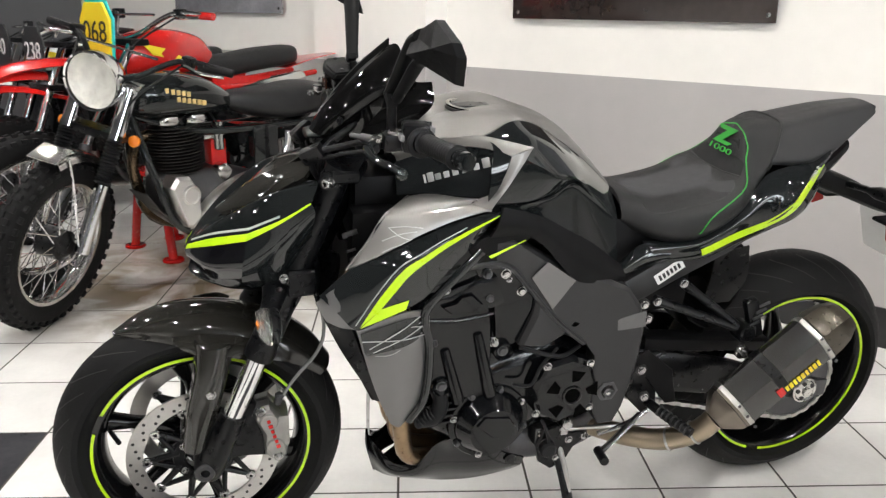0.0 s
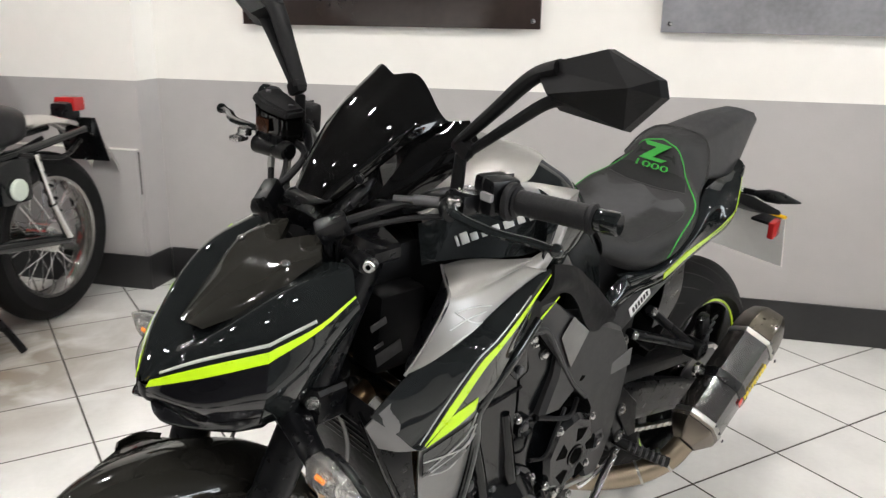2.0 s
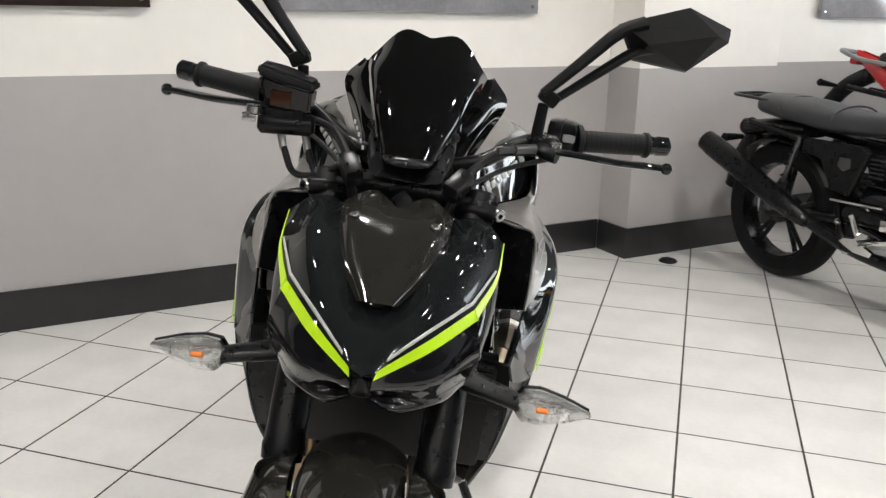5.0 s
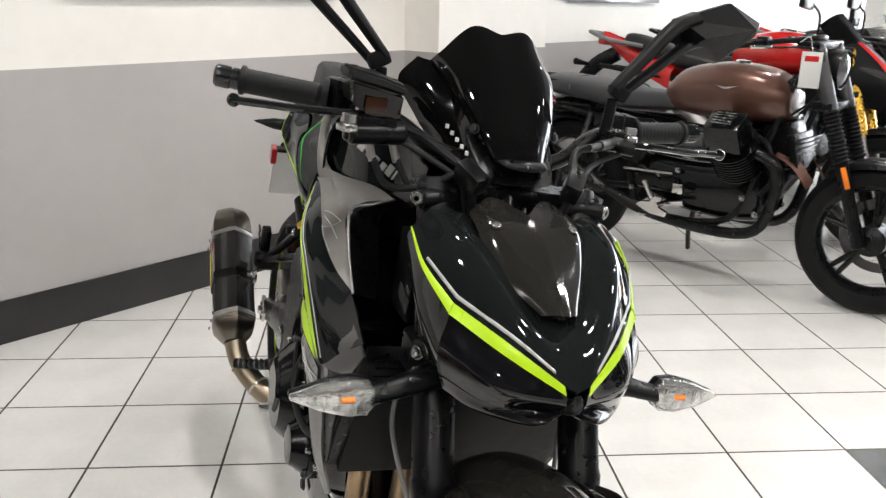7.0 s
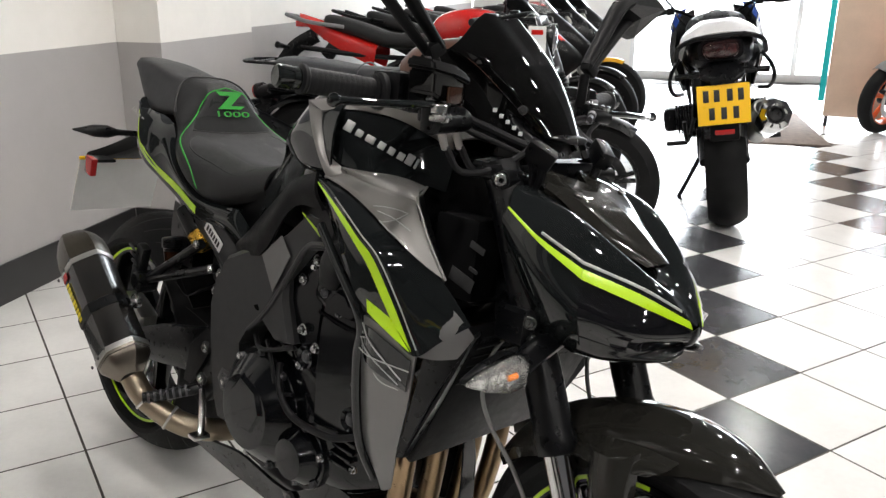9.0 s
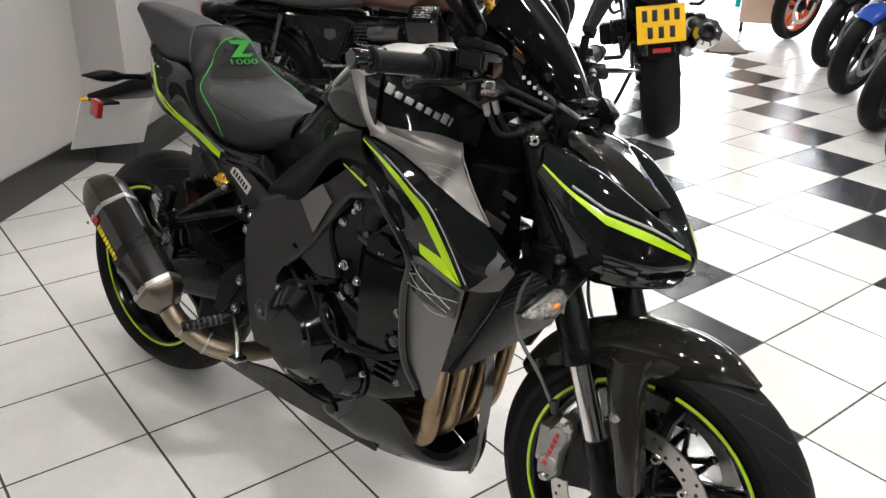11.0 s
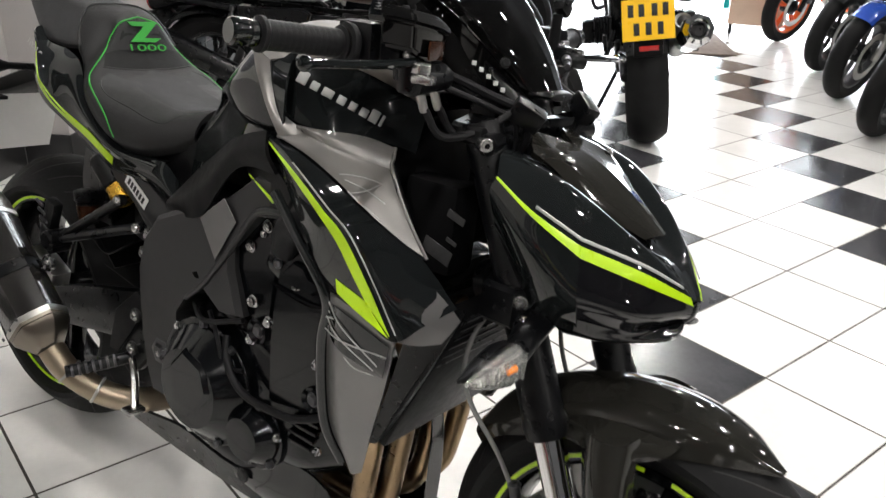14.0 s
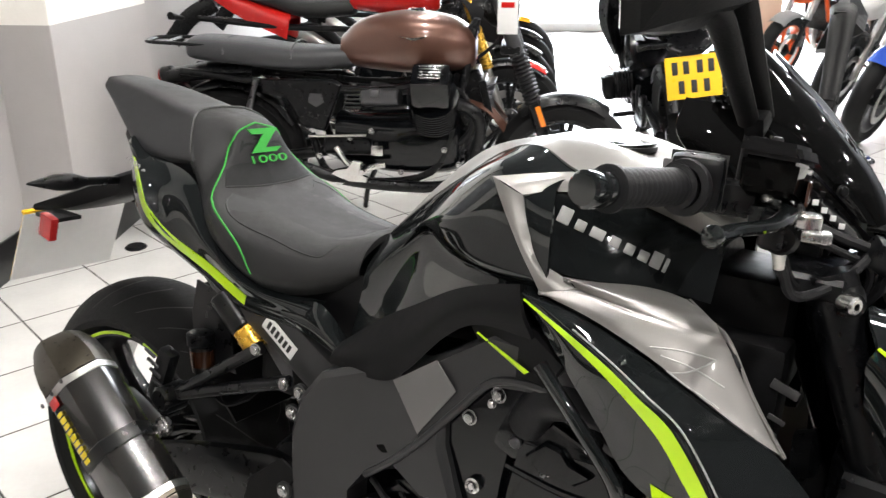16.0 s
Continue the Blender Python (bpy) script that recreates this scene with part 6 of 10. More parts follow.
one("belly_strut", lambda b: loft(b, [((1.058, 0, 0.150), 0.012, 0.010, 0), ((1.068, 0, 0.200), 0.017, 0.010, 0), ((1.072, 0, 0.290), 0.020, 0.010, 0), ((1.070, 0, 0.380), 0.019, 0.010, 0), ((1.062, 0, 0.440), 0.015, 0.010, 0)], 16, 24, 3.0), PAN_BLACK, hero, "black strut from the pan's nose")
one("belly_rear", lambda b: patch(b, [[(0.88, -0.145, 0.262), (0.74, -0.150, 0.238), (0.60, -0.150, 0.250), (0.47, -0.140, 0.225), (0.27, -0.118, 0.192)], [(0.88, -0.115, 0.160), (0.74, -0.120, 0.163), (0.60, -0.120, 0.165), (0.47, -0.116, 0.166), (0.27, -0.108, 0.172)]], 6, 18, 0.006, out=(0, -1, 0)), SATIN_BLACK, hero, "long black exhaust box cover")
both("belly_bolt", lambda b: hexbolt(b, (0.775, 0.153, 0.236), (0, 1, 0), 0.011, 0.006), INK, hero)

CAN_A, CAN_B = Vector((0.305, 0.258, 0.378)), Vector((0.112, 0.262, 0.548))
CD = (CAN_B - CAN_A).normalized()


def can_rings(b, spec, sy):
    s = Vector((0, 1, 0))
    u = CD.cross(s).normalized()
    rings = []
    for d, ry, rz in spec:
        c = CAN_A + CD * d
        row = []
        for q in range(36):
            a = 2 * math.pi * q / 36
            k = 0.25 + 0.75 * math.cos(math.pi / 6) / math.cos((a + math.pi / 6) % (math.pi / 3) - math.pi / 6)
            row.append(b.verts.new(Vector((c.x, c.y * sy, c.z)) + s * (math.cos(a) * k * ry * 1.06) + u * (math.sin(a) * k * rz * 1.02)))
        rings.append(row)
    skin(b, rings)


CL = (CAN_B - CAN_A).length
for sy in (-1, 1):
    can = one("silencer", lambda b: can_rings(b, [(0, 0.050, 0.064), (CL, 0.050, 0.064)], sy), WEAVE, hero, "carbon fibre silencer with yellow maker lettering")
    one("silencer_cone", lambda b: can_rings(b, [(-0.044, 0.024, 0.026), (-0.036, 0.030, 0.036), (-0.010, 0.048, 0.062), (0.006, 0.0508, 0.0648), (0.010, 0.0508, 0.0648)], sy), CONE_STEEL, can, "heat-tinted steel inlet cone")
    one("silencer_cap", lambda b: can_rings(b, [(CL - 0.010, 0.0508, 0.0648), (CL + 0.010, 0.0505, 0.0645), (CL + 0.038, 0.047, 0.056), (CL + 0.060, 0.040, 0.038), (CL + 0.067, 0.036, 0.030), (CL + 0.055, 0.030, 0.024)], sy), END_CAP, can, "tinted metal end cap")
    for d in (0.014, CL - 0.018):
        one("clamp_band", lambda b: can_rings(b, [(d - 0.006, 0.0512, 0.0652), (d - 0.005, 0.0522, 0.0662), (d + 0.005, 0.0522, 0.0662), (d + 0.006, 0.0512, 0.0652)], sy), STEEL, can)
        for q in (-0.04, 0, 0.04):
            u = CD.cross(Vector((0, 1, 0))).normalized()
            c = CAN_A + CD * d + u * q
            one("rivet", lambda b: cyl(b, (c.x, (c.y + 0.0515) * sy, c.z), (c.x, (c.y + 0.0545) * sy, c.z), 0.004, seg=10, bev=0.001), DARK_STEEL, can)
    one("hanger_strap", lambda b: can_rings(b, [(0.105, 0.0515, 0.0655), (0.106, 0.0530, 0.0670), (0.128, 0.0530, 0.0670), (0.129, 0.0515, 0.0655)], sy), SATIN_BLACK, can)
    u = CD.cross(Vector((0, 1, 0))).normalized()
    if u.z > 0:
        u = -u
    for k in range(9):
        c = CAN_A + CD * (0.120 + 0.0108 * k) + u * 0.014
        one("maker_letter_block", lambda b: block(b, (c.x, (c.y + 0.0505) * sy, c.z), ((0.0075, 0.0088, 0.0066)[k % 3], 0.0015, 0.015), 0.0004, Matrix.Rotation(radians(41), 4, "Y")), YELLOW, can)
    c = CAN_A + CD * (0.104 if sy > 0 else 0.226) + u * 0.012
    one("maker_mark", lambda b: block(b, (c.x, (c.y + 0.0505) * sy, c.z), (0.017, 0.0016, 0.024), 0.001, Matrix.Rotation(radians(41), 4, "Y")), RED, can)
    one("link_pipe", lambda b: tube(b, [(0.334, 0.256 * sy, 0.350), (0.366, 0.240 * sy, 0.308), (0.415, 0.195 * sy, 0.264), (0.475 if sy > 0 else 0.455, 0.140 * sy, 0.245), (0.54 if sy > 0 else 0.48, (0.075 if sy > 0 else 0.06) * sy, 0.24)], 0.0250, 20, 26), TITANIUM, can, "bent steel link pipe")
    for f, ang in ((0.35, 0), (0.62, 0)):
        p = spline([(0.334, 0.256 * sy, 0.350), (0.366, 0.240 * sy, 0.308), (0.415, 0.195 * sy, 0.264), (0.475, 0.140 * sy, 0.245)], 50)
        i = int(f * 49)
        d = (p[i + 1] - p[i]).normalized()
        one("weld_bead", lambda b: turned(b, p[i], d, [(-0.003, 0.0262), (-0.001, 0.0280), (0.001, 0.0280), (0.003, 0.0262)], 22), STEEL, can)
    # triangulated hanger from the subframe, with its bobbin
    for a in ((0.405, 0.146, 0.645), (0.464, 0.146, 0.607)):
        one("hanger_arm", lambda b: tube(b, [(a[0], a[1] * sy, a[2]), ((a[0] + 0.258) / 2, 0.168 * sy, (a[2] + 0.535) / 2), (0.258, 0.194 * sy, 0.535)], 0.013, 10, 12, 0.8, 0.011), SATIN_BLACK, hero)
        one("hanger_bolt", lambda b: hexbolt(b, (a[0], (a[1] + 0.010) * sy, a[2]), (0, sy, 0), 0.0080, 0.007), BRIGHT, hero)
    one("hanger_bobbin", lambda b: cyl(b, (0.258, 0.168 * sy, 0.535), (0.258, 0.218 * sy, 0.535), 0.020, seg=20, bev=0.004), SATIN_BLACK, hero)
    one("hanger_nut", lambda b: (cyl(b, (0.270, 0.212 * sy, 0.494), (0.270, 0.224 * sy, 0.494), 0.0165, seg=20, bev=0.002), cyl(b, (0.270, 0.224 * sy, 0.494), (0.270, 0.234 * sy, 0.494), 0.0085, seg=6)), BRIGHT, hero)
    # folded passenger footrest and rider's footrest
    one("passenger_footrest", lambda b: (block(b, (0.240, 0.195 * sy, 0.565), (0.030, 0.022, 0.100), 0.006, Matrix.Rotation(0.35, 4, "Y")), cyl(b, (0.262, 0.175 * sy, 0.522), (0.262, 0.212 * sy, 0.522), 0.013, seg=14)), SATIN_BLACK, hero)
    for k in range(6):
        one("tread_rib", lambda b: block(b, (0.226 + 0.0055 * k, 0.208 * sy, 0.603 - 0.0155 * k), (0.026, 0.004, 0.006), 0.0015, Matrix.Rotation(0.35, 4, "Y")), DARK_STEEL, hero)
    one("footrest_plate", lambda b: slab(b, [(0.520, 0.470), (0.470, 0.460), (0.425, 0.385), (0.418, 0.325), (0.455, 0.312), (0.500, 0.36)], 0.128 * sy, 0.150 * sy, bev=0.005), SATIN_BLACK, hero)
    one("heel_guard", lambda b: slab(b, [(0.500, 0.470), (0.465, 0.485), (0.395, 0.425), (0.372, 0.335), (0.400, 0.335), (0.445, 0.39)], 0.150 * sy, 0.157 * sy, bev=0.002), MATT_BLACK, hero)
    one("footrest", lambda b: tube(b, [(0.440, 0.150 * sy, 0.338), (0.415, 0.205 * sy, 0.328), (0.388, 0.258 * sy, 0.320)], 0.0115, 12, 10), SATIN_BLACK, hero, "knurled footrest")
    for k in range(7):
        one("knurl", lambda b: turned(b, (0.428 - 0.0055 * k, (0.178 + 0.0112 * k) * sy, 0.334 - 0.002 * k), (-0.44, 0.9 * sy, -0.15), [(0, 0.0115), (0.001, 0.0135), (0.004, 0.0135), (0.005, 0.0115)], 14), DARK_STEEL, hero)
one("gear_lever", lambda b: (tube(b, [(0.565, 0.155, 0.275), (0.500, 0.165, 0.300), (0.450, 0.165, 0.330)], 0.006, 8), tube(b, [(0.47, 0.17, 0.325), (0.535, 0.185, 0.278), (0.578, 0.20, 0.256)], 0.0085, 10, 12, 0.6)), ALLOY, hero, "bare alloy gear lever")
one("gear_toe_peg", lambda b: cyl(b, (0.576, 0.185, 0.254), (0.584, 0.238, 0.260), 0.0105, seg=14, bev=0.002), GRIP_RUBBER, hero)
one("gear_rod", lambda b: cyl(b, (0.50, 0.160, 0.292), (0.66, 0.150, 0.298), 0.005, seg=10), STEEL, hero)
one("brake_pedal", lambda b: tube(b, [(0.450, -0.158, 0.338), (0.480, -0.172, 0.318), (0.500, -0.184, 0.285), (0.508, -0.190, 0.268)], 0.0075, 10, 14, 0.6), ALLOY, hero, "bare alloy brake pedal")
one("pedal_pad", lambda b: block(b, (0.510, -0.195, 0.268), (0.028, 0.036, 0.010), 0.003), ALLOY, hero)

# side stand
one("side_stand", lambda b: (tube(b, [(0.668, 0.118, 0.262), (0.648, 0.165, 0.190), (0.632, 0.228, 0.055)], 0.0135, 14, 14, 0.8), block(b, (0.626, 0.236, 0.0395), (0.075, 0.042, 0.010), 0.003, Matrix.Rotation(0.133, 4, "X"))), SATIN_BLACK, hero, "black side stand, down")
one("stand_plate", lambda b: slab(b, [(0.700, 0.300), (0.665, 0.312), (0.628, 0.285), (0.600, 0.292), (0.588, 0.270), (0.618, 0.245), (0.640, 0.205), (0.672, 0.190), (0.704, 0.215), (0.712, 0.262)], 0.136, 0.152, bev=0.004), SATIN_BLACK, hero, "black cast side stand bracket")
one("stand_lug", lambda b: (cyl(b, (0.648, 0.14, 0.318), (0.648, 0.168, 0.318), 0.013, seg=16, bev=0.003), block(b, (0.650, 0.150, 0.300), (0.018, 0.014, 0.03), 0.003)), BRIGHT, hero)
one("stand_switch", lambda b: (cyl(b, (0.690, 0.150, 0.258), (0.690, 0.172, 0.258), 0.020, seg=18, bev=0.004), tube(b, [(0.690, 0.165, 0.275), (0.700, 0.170, 0.310), (0.715, 0.165, 0.345)], 0.004, 6)), GRIP_RUBBER, hero)
for x, z in ((0.635, 0.268), (0.596, 0.272), (0.662, 0.222)):
    one("stand_bolt", lambda b: hexbolt(b, (x, 0.151, z), (0, 1, 0), 0.0075, 0.007), BRIGHT, hero)
one("stand_bracket", lambda b: (block(b, (0.672, 0.118, 0.275), (0.085, 0.045, 0.05), 0.008), cyl(b, (0.69, 0.10, 0.262), (0.69, 0.155, 0.262), 0.017, seg=16, bev=0.003)), DARK_STEEL, hero)
one("stand_spring", lambda b: tube(b, [(0.655, 0.142, 0.255), (0.645, 0.168, 0.205), (0.638, 0.19, 0.15)], 0.0065, 10), STEEL, hero)
for x, z in ((0.648, 0.288), (0.70, 0.286)):
    one("stand_bolt", lambda b: hexbolt(b, (x, 0.140, z), (0, 1, 0), 0.0085, 0.008), BRIGHT, hero)

# swingarm, shock, chain, hugger
for sy in (-1, 1):
    one("swingarm_leg", lambda b: (lambda rr: skin(b, rr))([ring(b, (x, y * sy, z), Vector((0, 1, 0)), Vector((0, 0, 1)), hy, hz, 16, 3.4) for x, y, z, hy, hz in ((0.54, 0.085, 0.405, 0.030, 0.050), (0.40, 0.108, 0.40, 0.022, 0.055), (0.22, 0.124, 0.365, 0.016, 0.048), (0.05, 0.127, 0.318, 0.014, 0.034), (-0.06, 0.127, 0.298, 0.012, 0.026))]), SATIN_BLACK, hero)
    one("axle_block", lambda b: block(b, (-0.025, 0.138 * sy, 0.308), (0.085, 0.012, 0.046), 0.005), DARK_STEEL, hero)
    one("axle_nut", lambda b: turned(b, (0.0, 0.143 * sy, 0.31), (0, sy, 0), [(0, 0.034), (0.006, 0.034), (0.009, 0.030), (0.006, 0.026), (0.010, 0.012), (0.018, 0.011), (0.018, 0.0)], 30), ALLOY, hero, "bright axle washer and nut")
    # five black dots painted for the shade in the washer's openings
    for k in range(5):
        a = 2 * math.pi * k / 5
        one("washer_hole", lambda b: cyl(b, (0.021 * math.cos(a), 0.1505 * sy, 0.31 + 0.021 * math.sin(a)), (0.021 * math.cos(a), 0.1522 * sy, 0.31 + 0.021 * math.sin(a)), 0.0058, seg=10), INK, hero)
one("swingarm_brace", lambda b: loft(b, [((0.53, 0, 0.43), 0.09, 0.05, 0), ((0.44, 0, 0.45), 0.105, 0.05, 0), ((0.39, 0, 0.43), 0.10, 0.03, 0)], 16, power=3.5), SATIN_BLACK, hero)
one("sprocket", lambda b: turned(b, (0, 0.098, 0.31), (0, 1, 0), [(0, 0.040), (0, 0.103), (0.003, 0.105), (0.006, 0.103), (0.006, 0.040)], 44), DARK_STEEL, hero)


def chain(b):
    """Links round the two sprockets."""
    R1, R2, c1, c2, y = 0.107, 0.040, Vector((0, 0.101, 0.31)), Vector((0.665, 0.101, 0.425)), 0.101
    d = (c2 - c1)
    L = d.length
    a0 = math.atan2(d.z, d.x)
    be = math.acos((R1 - R2) / L)
    path = []
    for k in range(40):
        a = a0 + be + (2 * math.pi - 2 * be) * k / 39
        path.append(c1 + Vector((math.cos(a), 0, math.sin(a))) * R1)
    for k in range(12):
        a = a0 - be + 2 * be * k / 11
        path.append(c2 + Vector((math.cos(a), 0, math.sin(a))) * R2)
    path.append(path[0])
    pts, step, acc = [], 0.0159, 0.0
    for p, q in zip(path, path[1:]):
        seg = (q - p).length
        while acc < seg:
            pts.append((p.lerp(q, acc / seg), (q - p).normalized()))
            acc += step
        acc -= seg
    for k, (p, t) in enumerate(pts):
        ang = math.atan2(t.z, t.x)
        w = 0.0165 if k % 2 else 0.011
        block(b, p, (0.0200, w, 0.0115), 0.003, Matrix.Rotation(-ang, 4, "Y"))


ch = one("drive_chain", chain, STEEL, hero, "steel drive chain")
ch["kind"] = "stuff"
one("chain_guard", lambda b: patch(b, [[(0.46, 0.085, 0.500), (0.30, 0.085, 0.480), (0.12, 0.085, 0.455)], [(0.46, 0.128, 0.500), (0.30, 0.130, 0.480), (0.12, 0.128, 0.455)], [(0.46, 0.132, 0.470), (0.30, 0.134, 0.452), (0.12, 0.132, 0.43)]], 8, 12, 0.003, out=(0, 0, 1)), MATT_BLACK, hero)
one("rear_hugger", lambda b: patch(b, [[(0.345, y, 0.560 - abs(y) * 0.3), (0.290, y, 0.520 - abs(y) * 0.2), (0.25, y * 1.05, 0.575 - abs(y) * 0.5)] for y in (-0.11, -0.05, 0, 0.05, 0.11)], 14, 10, 0.003, out=(1, 0, 0)), MATT_BLACK, hero)
one("inner_guard", lambda b: patch(b, [[(0.215, y, 0.700 - abs(y) * 0.1), (0.205, y, 0.62), (0.235, y, 0.545), (0.31, y, 0.47)] for y in (-0.105, -0.05, 0, 0.05, 0.105)], 12, 14, 0.004, out=(-1, 0, 0)), MATT_BLACK, hero, "matt black inner mudguard")
both("inner_guard_side", lambda b: patch(b, [[(0.215, 0.105, 0.700), (0.205, 0.106, 0.62), (0.240, 0.106, 0.56)], [(0.31, 0.118, 0.690), (0.31, 0.118, 0.63), (0.32, 0.115, 0.565)]], 6, 10, 0.003, out=(0, 1, 0)), SATIN_BLACK, hero)
one("shock_body", lambda b: (cyl(b, (0.455, -0.045, 0.50), (0.36, -0.085, 0.655), 0.022, seg=20, bev=0.003)), DARK_STEEL, hero)
one("shock_reservoir", lambda b: cyl(b, (0.345, -0.118, 0.652), (0.295, -0.122, 0.700), 0.024, seg=22, bev=0.004), SATIN_BLACK, hero, "black shock reservoir")
one("reservoir_collar", lambda b: cyl(b, (0.372, -0.116, 0.627), (0.343, -0.118, 0.654), 0.0235, seg=22, bev=0.003), GOLD, hero, "gold anodised adjuster collar")
one("shock_spring", lambda b: tube(b, [(0.46 - 0.0026 * k + 0.032 * math.cos(k * 0.9) * 0.8, 0.030 * math.sin(k * 0.9) - 0.02, 0.44 + 0.0048 * k + 0.015 * math.cos(k * 0.9)) for k in range(44)], 0.006, 8, 176), GOLD, hero)
one("rear_reservoir", lambda b: turned(b, (0.255, -0.125, 0.555), (-0.1, 0, 1), [(0, 0), (0, 0.018), (0.045, 0.021), (0.047, 0.024), (0.066, 0.024), (0.068, 0.02), (0.068, 0)], 22), SATIN_BLACK, hero)
one("fluid_window", lambda b: turned(b, (0.2535, -0.125, 0.565), (-0.1, 0, 1), [(0, 0.0195), (0.028, 0.0213)], 22), FLUID, hero, "amber fluid in the rear brake reservoir")
one("rear_caliper", lambda b: slab(b, [(0.10, 0.39), (0.04, 0.42), (0.0, 0.43), (0.01, 0.40), (0.05, 0.37), (0.09, 0.355)], -0.075, -0.118, bev=0.006), STEEL, hero)

# seat: rider's dish with a raised stop, and a pillion hump
SEAT = [
    [(0.545, 0.0, 0.835), (0.47, 0.0, 0.818), (0.40, 0.0, 0.824), (0.34, 0.0, 0.838), (0.290, 0.0, 0.856), (0.266, 0.0, 0.885), (0.250, 0.0, 0.930), (0.225, 0.0, 0.962), (0.152, 0.0, 0.973)],
    [(0.545, 0.048, 0.832), (0.47, 0.075, 0.815), (0.40, 0.085, 0.821), (0.34, 0.086, 0.834), (0.290, 0.080, 0.854), (0.262, 0.062, 0.885), (0.243, 0.044, 0.940), (0.215, 0.040, 0.960), (0.155, 0.052, 0.968)],
    [(0.546, 0.082, 0.815), (0.47, 0.126, 0.798), (0.40, 0.140, 0.800), (0.34, 0.145, 0.814), (0.290, 0.137, 0.842), (0.260, 0.104, 0.872), (0.238, 0.062, 0.918), (0.212, 0.070, 0.938), (0.176, 0.080, 0.949)],
    [(0.545, 0.095, 0.785), (0.47, 0.138, 0.763), (0.40, 0.146, 0.755), (0.34, 0.150, 0.775), (0.288, 0.145, 0.812), (0.256, 0.128, 0.842), (0.234, 0.106, 0.872), (0.216, 0.104, 0.890), (0.200, 0.104, 0.902)],
    [(0.545, 0.080, 0.765), (0.47, 0.115, 0.738), (0.40, 0.122, 0.730), (0.34, 0.128, 0.748), (0.280, 0.130, 0.785), (0.248, 0.122, 0.820), (0.230, 0.114, 0.855), (0.212, 0.106, 0.876), (0.205, 0.100, 0.880)]]
sheet("rider_seat", SEAT, SEAT_VINYL, hero, "black vinyl seat with green stitching", thick=0.010, out=(0, 0, 1), nu=32, nv=46)
SEAT_TREE = surface_of(SEAT, 40, 60)
INS_E = [(0.498, 0.085, 0.806), (0.488, 0.118, 0.802), (0.455, 0.128, 0.812), (0.405, 0.126, 0.820), (0.362, 0.134, 0.838), (0.330, 0.136, 0.850), (0.306, 0.122, 0.864), (0.292, 0.095, 0.868)]


def insert(b):
    """The suede centre of the seat, from its middle line out to its seam."""
    edge = hug(SEAT_TREE, INS_E, 0.0012, 30, (0, 0.2, 1))
    mid = hug(SEAT_TREE, [(0.500, 0.0, 0.825), (0.44, 0.0, 0.822), (0.38, 0.0, 0.835), (0.33, 0.0, 0.85), (0.288, 0.0, 0.868)], 0.0030, 30, (0, 0, 1))
    half = hug(SEAT_TREE, [((a.x + c.x) / 2, (a.y + c.y) / 2, (a.z + c.z) / 2) for a, c in zip(mid[::6], edge[::6])], 0.0026, 30, (0, 0, 1))
    patch(b, [mid, half, edge], 16, 30, 0.003, out=(0, 0, 1))


both("seat_insert", insert, SEAT_GREY, hero, "charcoal suede seat centre")
both("seat_stitch", lambda b: tube(b, hug(SEAT_TREE, INS_E, 0.0010, 40, (0, 0.2, 1)), 0.0012, 6, 60), INK, hero)
both("seat_piping", lambda b: tube(b, hug(SEAT_TREE, [(0.382, 0.148, 0.757), (0.362, 0.150, 0.792), (0.324, 0.148, 0.822), (0.286, 0.138, 0.847), (0.268, 0.122, 0.858), (0.256, 0.095, 0.880), (0.250, 0.080, 0.898), (0.238, 0.061, 0.920), (0.242, 0.045, 0.946), (0.236, 0.0, 0.960)], 0.0008, 70), 0.0016, 6, 90), GREEN_THREAD, hero, "bright green seat piping")
# Black line stands in for the shadowed gap between seat hump and pillion.
both("seat_seam", lambda b: tube(b, [(0.153, 0.0, 0.9735), (0.157, 0.052, 0.9690), (0.177, 0.083, 0.9490), (0.199, 0.1055, 0.9050), (0.206, 0.102, 0.8760)], 0.0024, 8, 30), INK, hero)
STOP = [[(0.284, 0.0, 0.862), (0.281, 0.05, 0.862), (0.271, 0.098, 0.864)], [(0.264, 0.0, 0.895), (0.259, 0.040, 0.895), (0.252, 0.080, 0.893)],
        [(0.252, 0.0, 0.930), (0.246, 0.030, 0.928), (0.239, 0.058, 0.924)], [(0.238, 0.0, 0.957), (0.238, 0.020, 0.954), (0.241, 0.042, 0.944)]]
both("seat_stop", lambda b: patch(b, [hug(SEAT_TREE, r, 0.0009, 10, (1, 0.3, 0.5)) for r in STOP], 14, 12, 0.0016, out=(1, 0, 0.5)), STOP_BLACK, hero, "darker embossed backrest panel")
# Shade in the fold below the seat stop, drawn as a black line.
both("stop_crease", lambda b: tube(b, hug(SEAT_TREE, STOP[0], 0.0006, 16, (1, 0.3, 0.5)), 0.0014, 6, 24), INK, hero)
one("seat_emblem", lambda b: slab(b, [(-0.040, 0.040), (0.040, 0.040), (-0.002, -0.004), (0.040, -0.004), (0.026, -0.014), (-0.040, -0.014), (0.000, 0.028), (-0.030, 0.028)], 0, 0.0022, "z", 0.0004), GREEN_THREAD, hero, "embroidered green zigzag emblem",
    m=Matrix.Translation((0.2592, 0, 0.9215)) @ Matrix(((0.0, -0.34, 0.940, 0), (1, 0, 0, 0), (0.0, 0.940, 0.34, 0), (0, 0, 0, 1))) @ Matrix.Diagonal((0.86, 0.74, 1, 1)) @ Matrix.Translation((0, 0, -0.0005)))


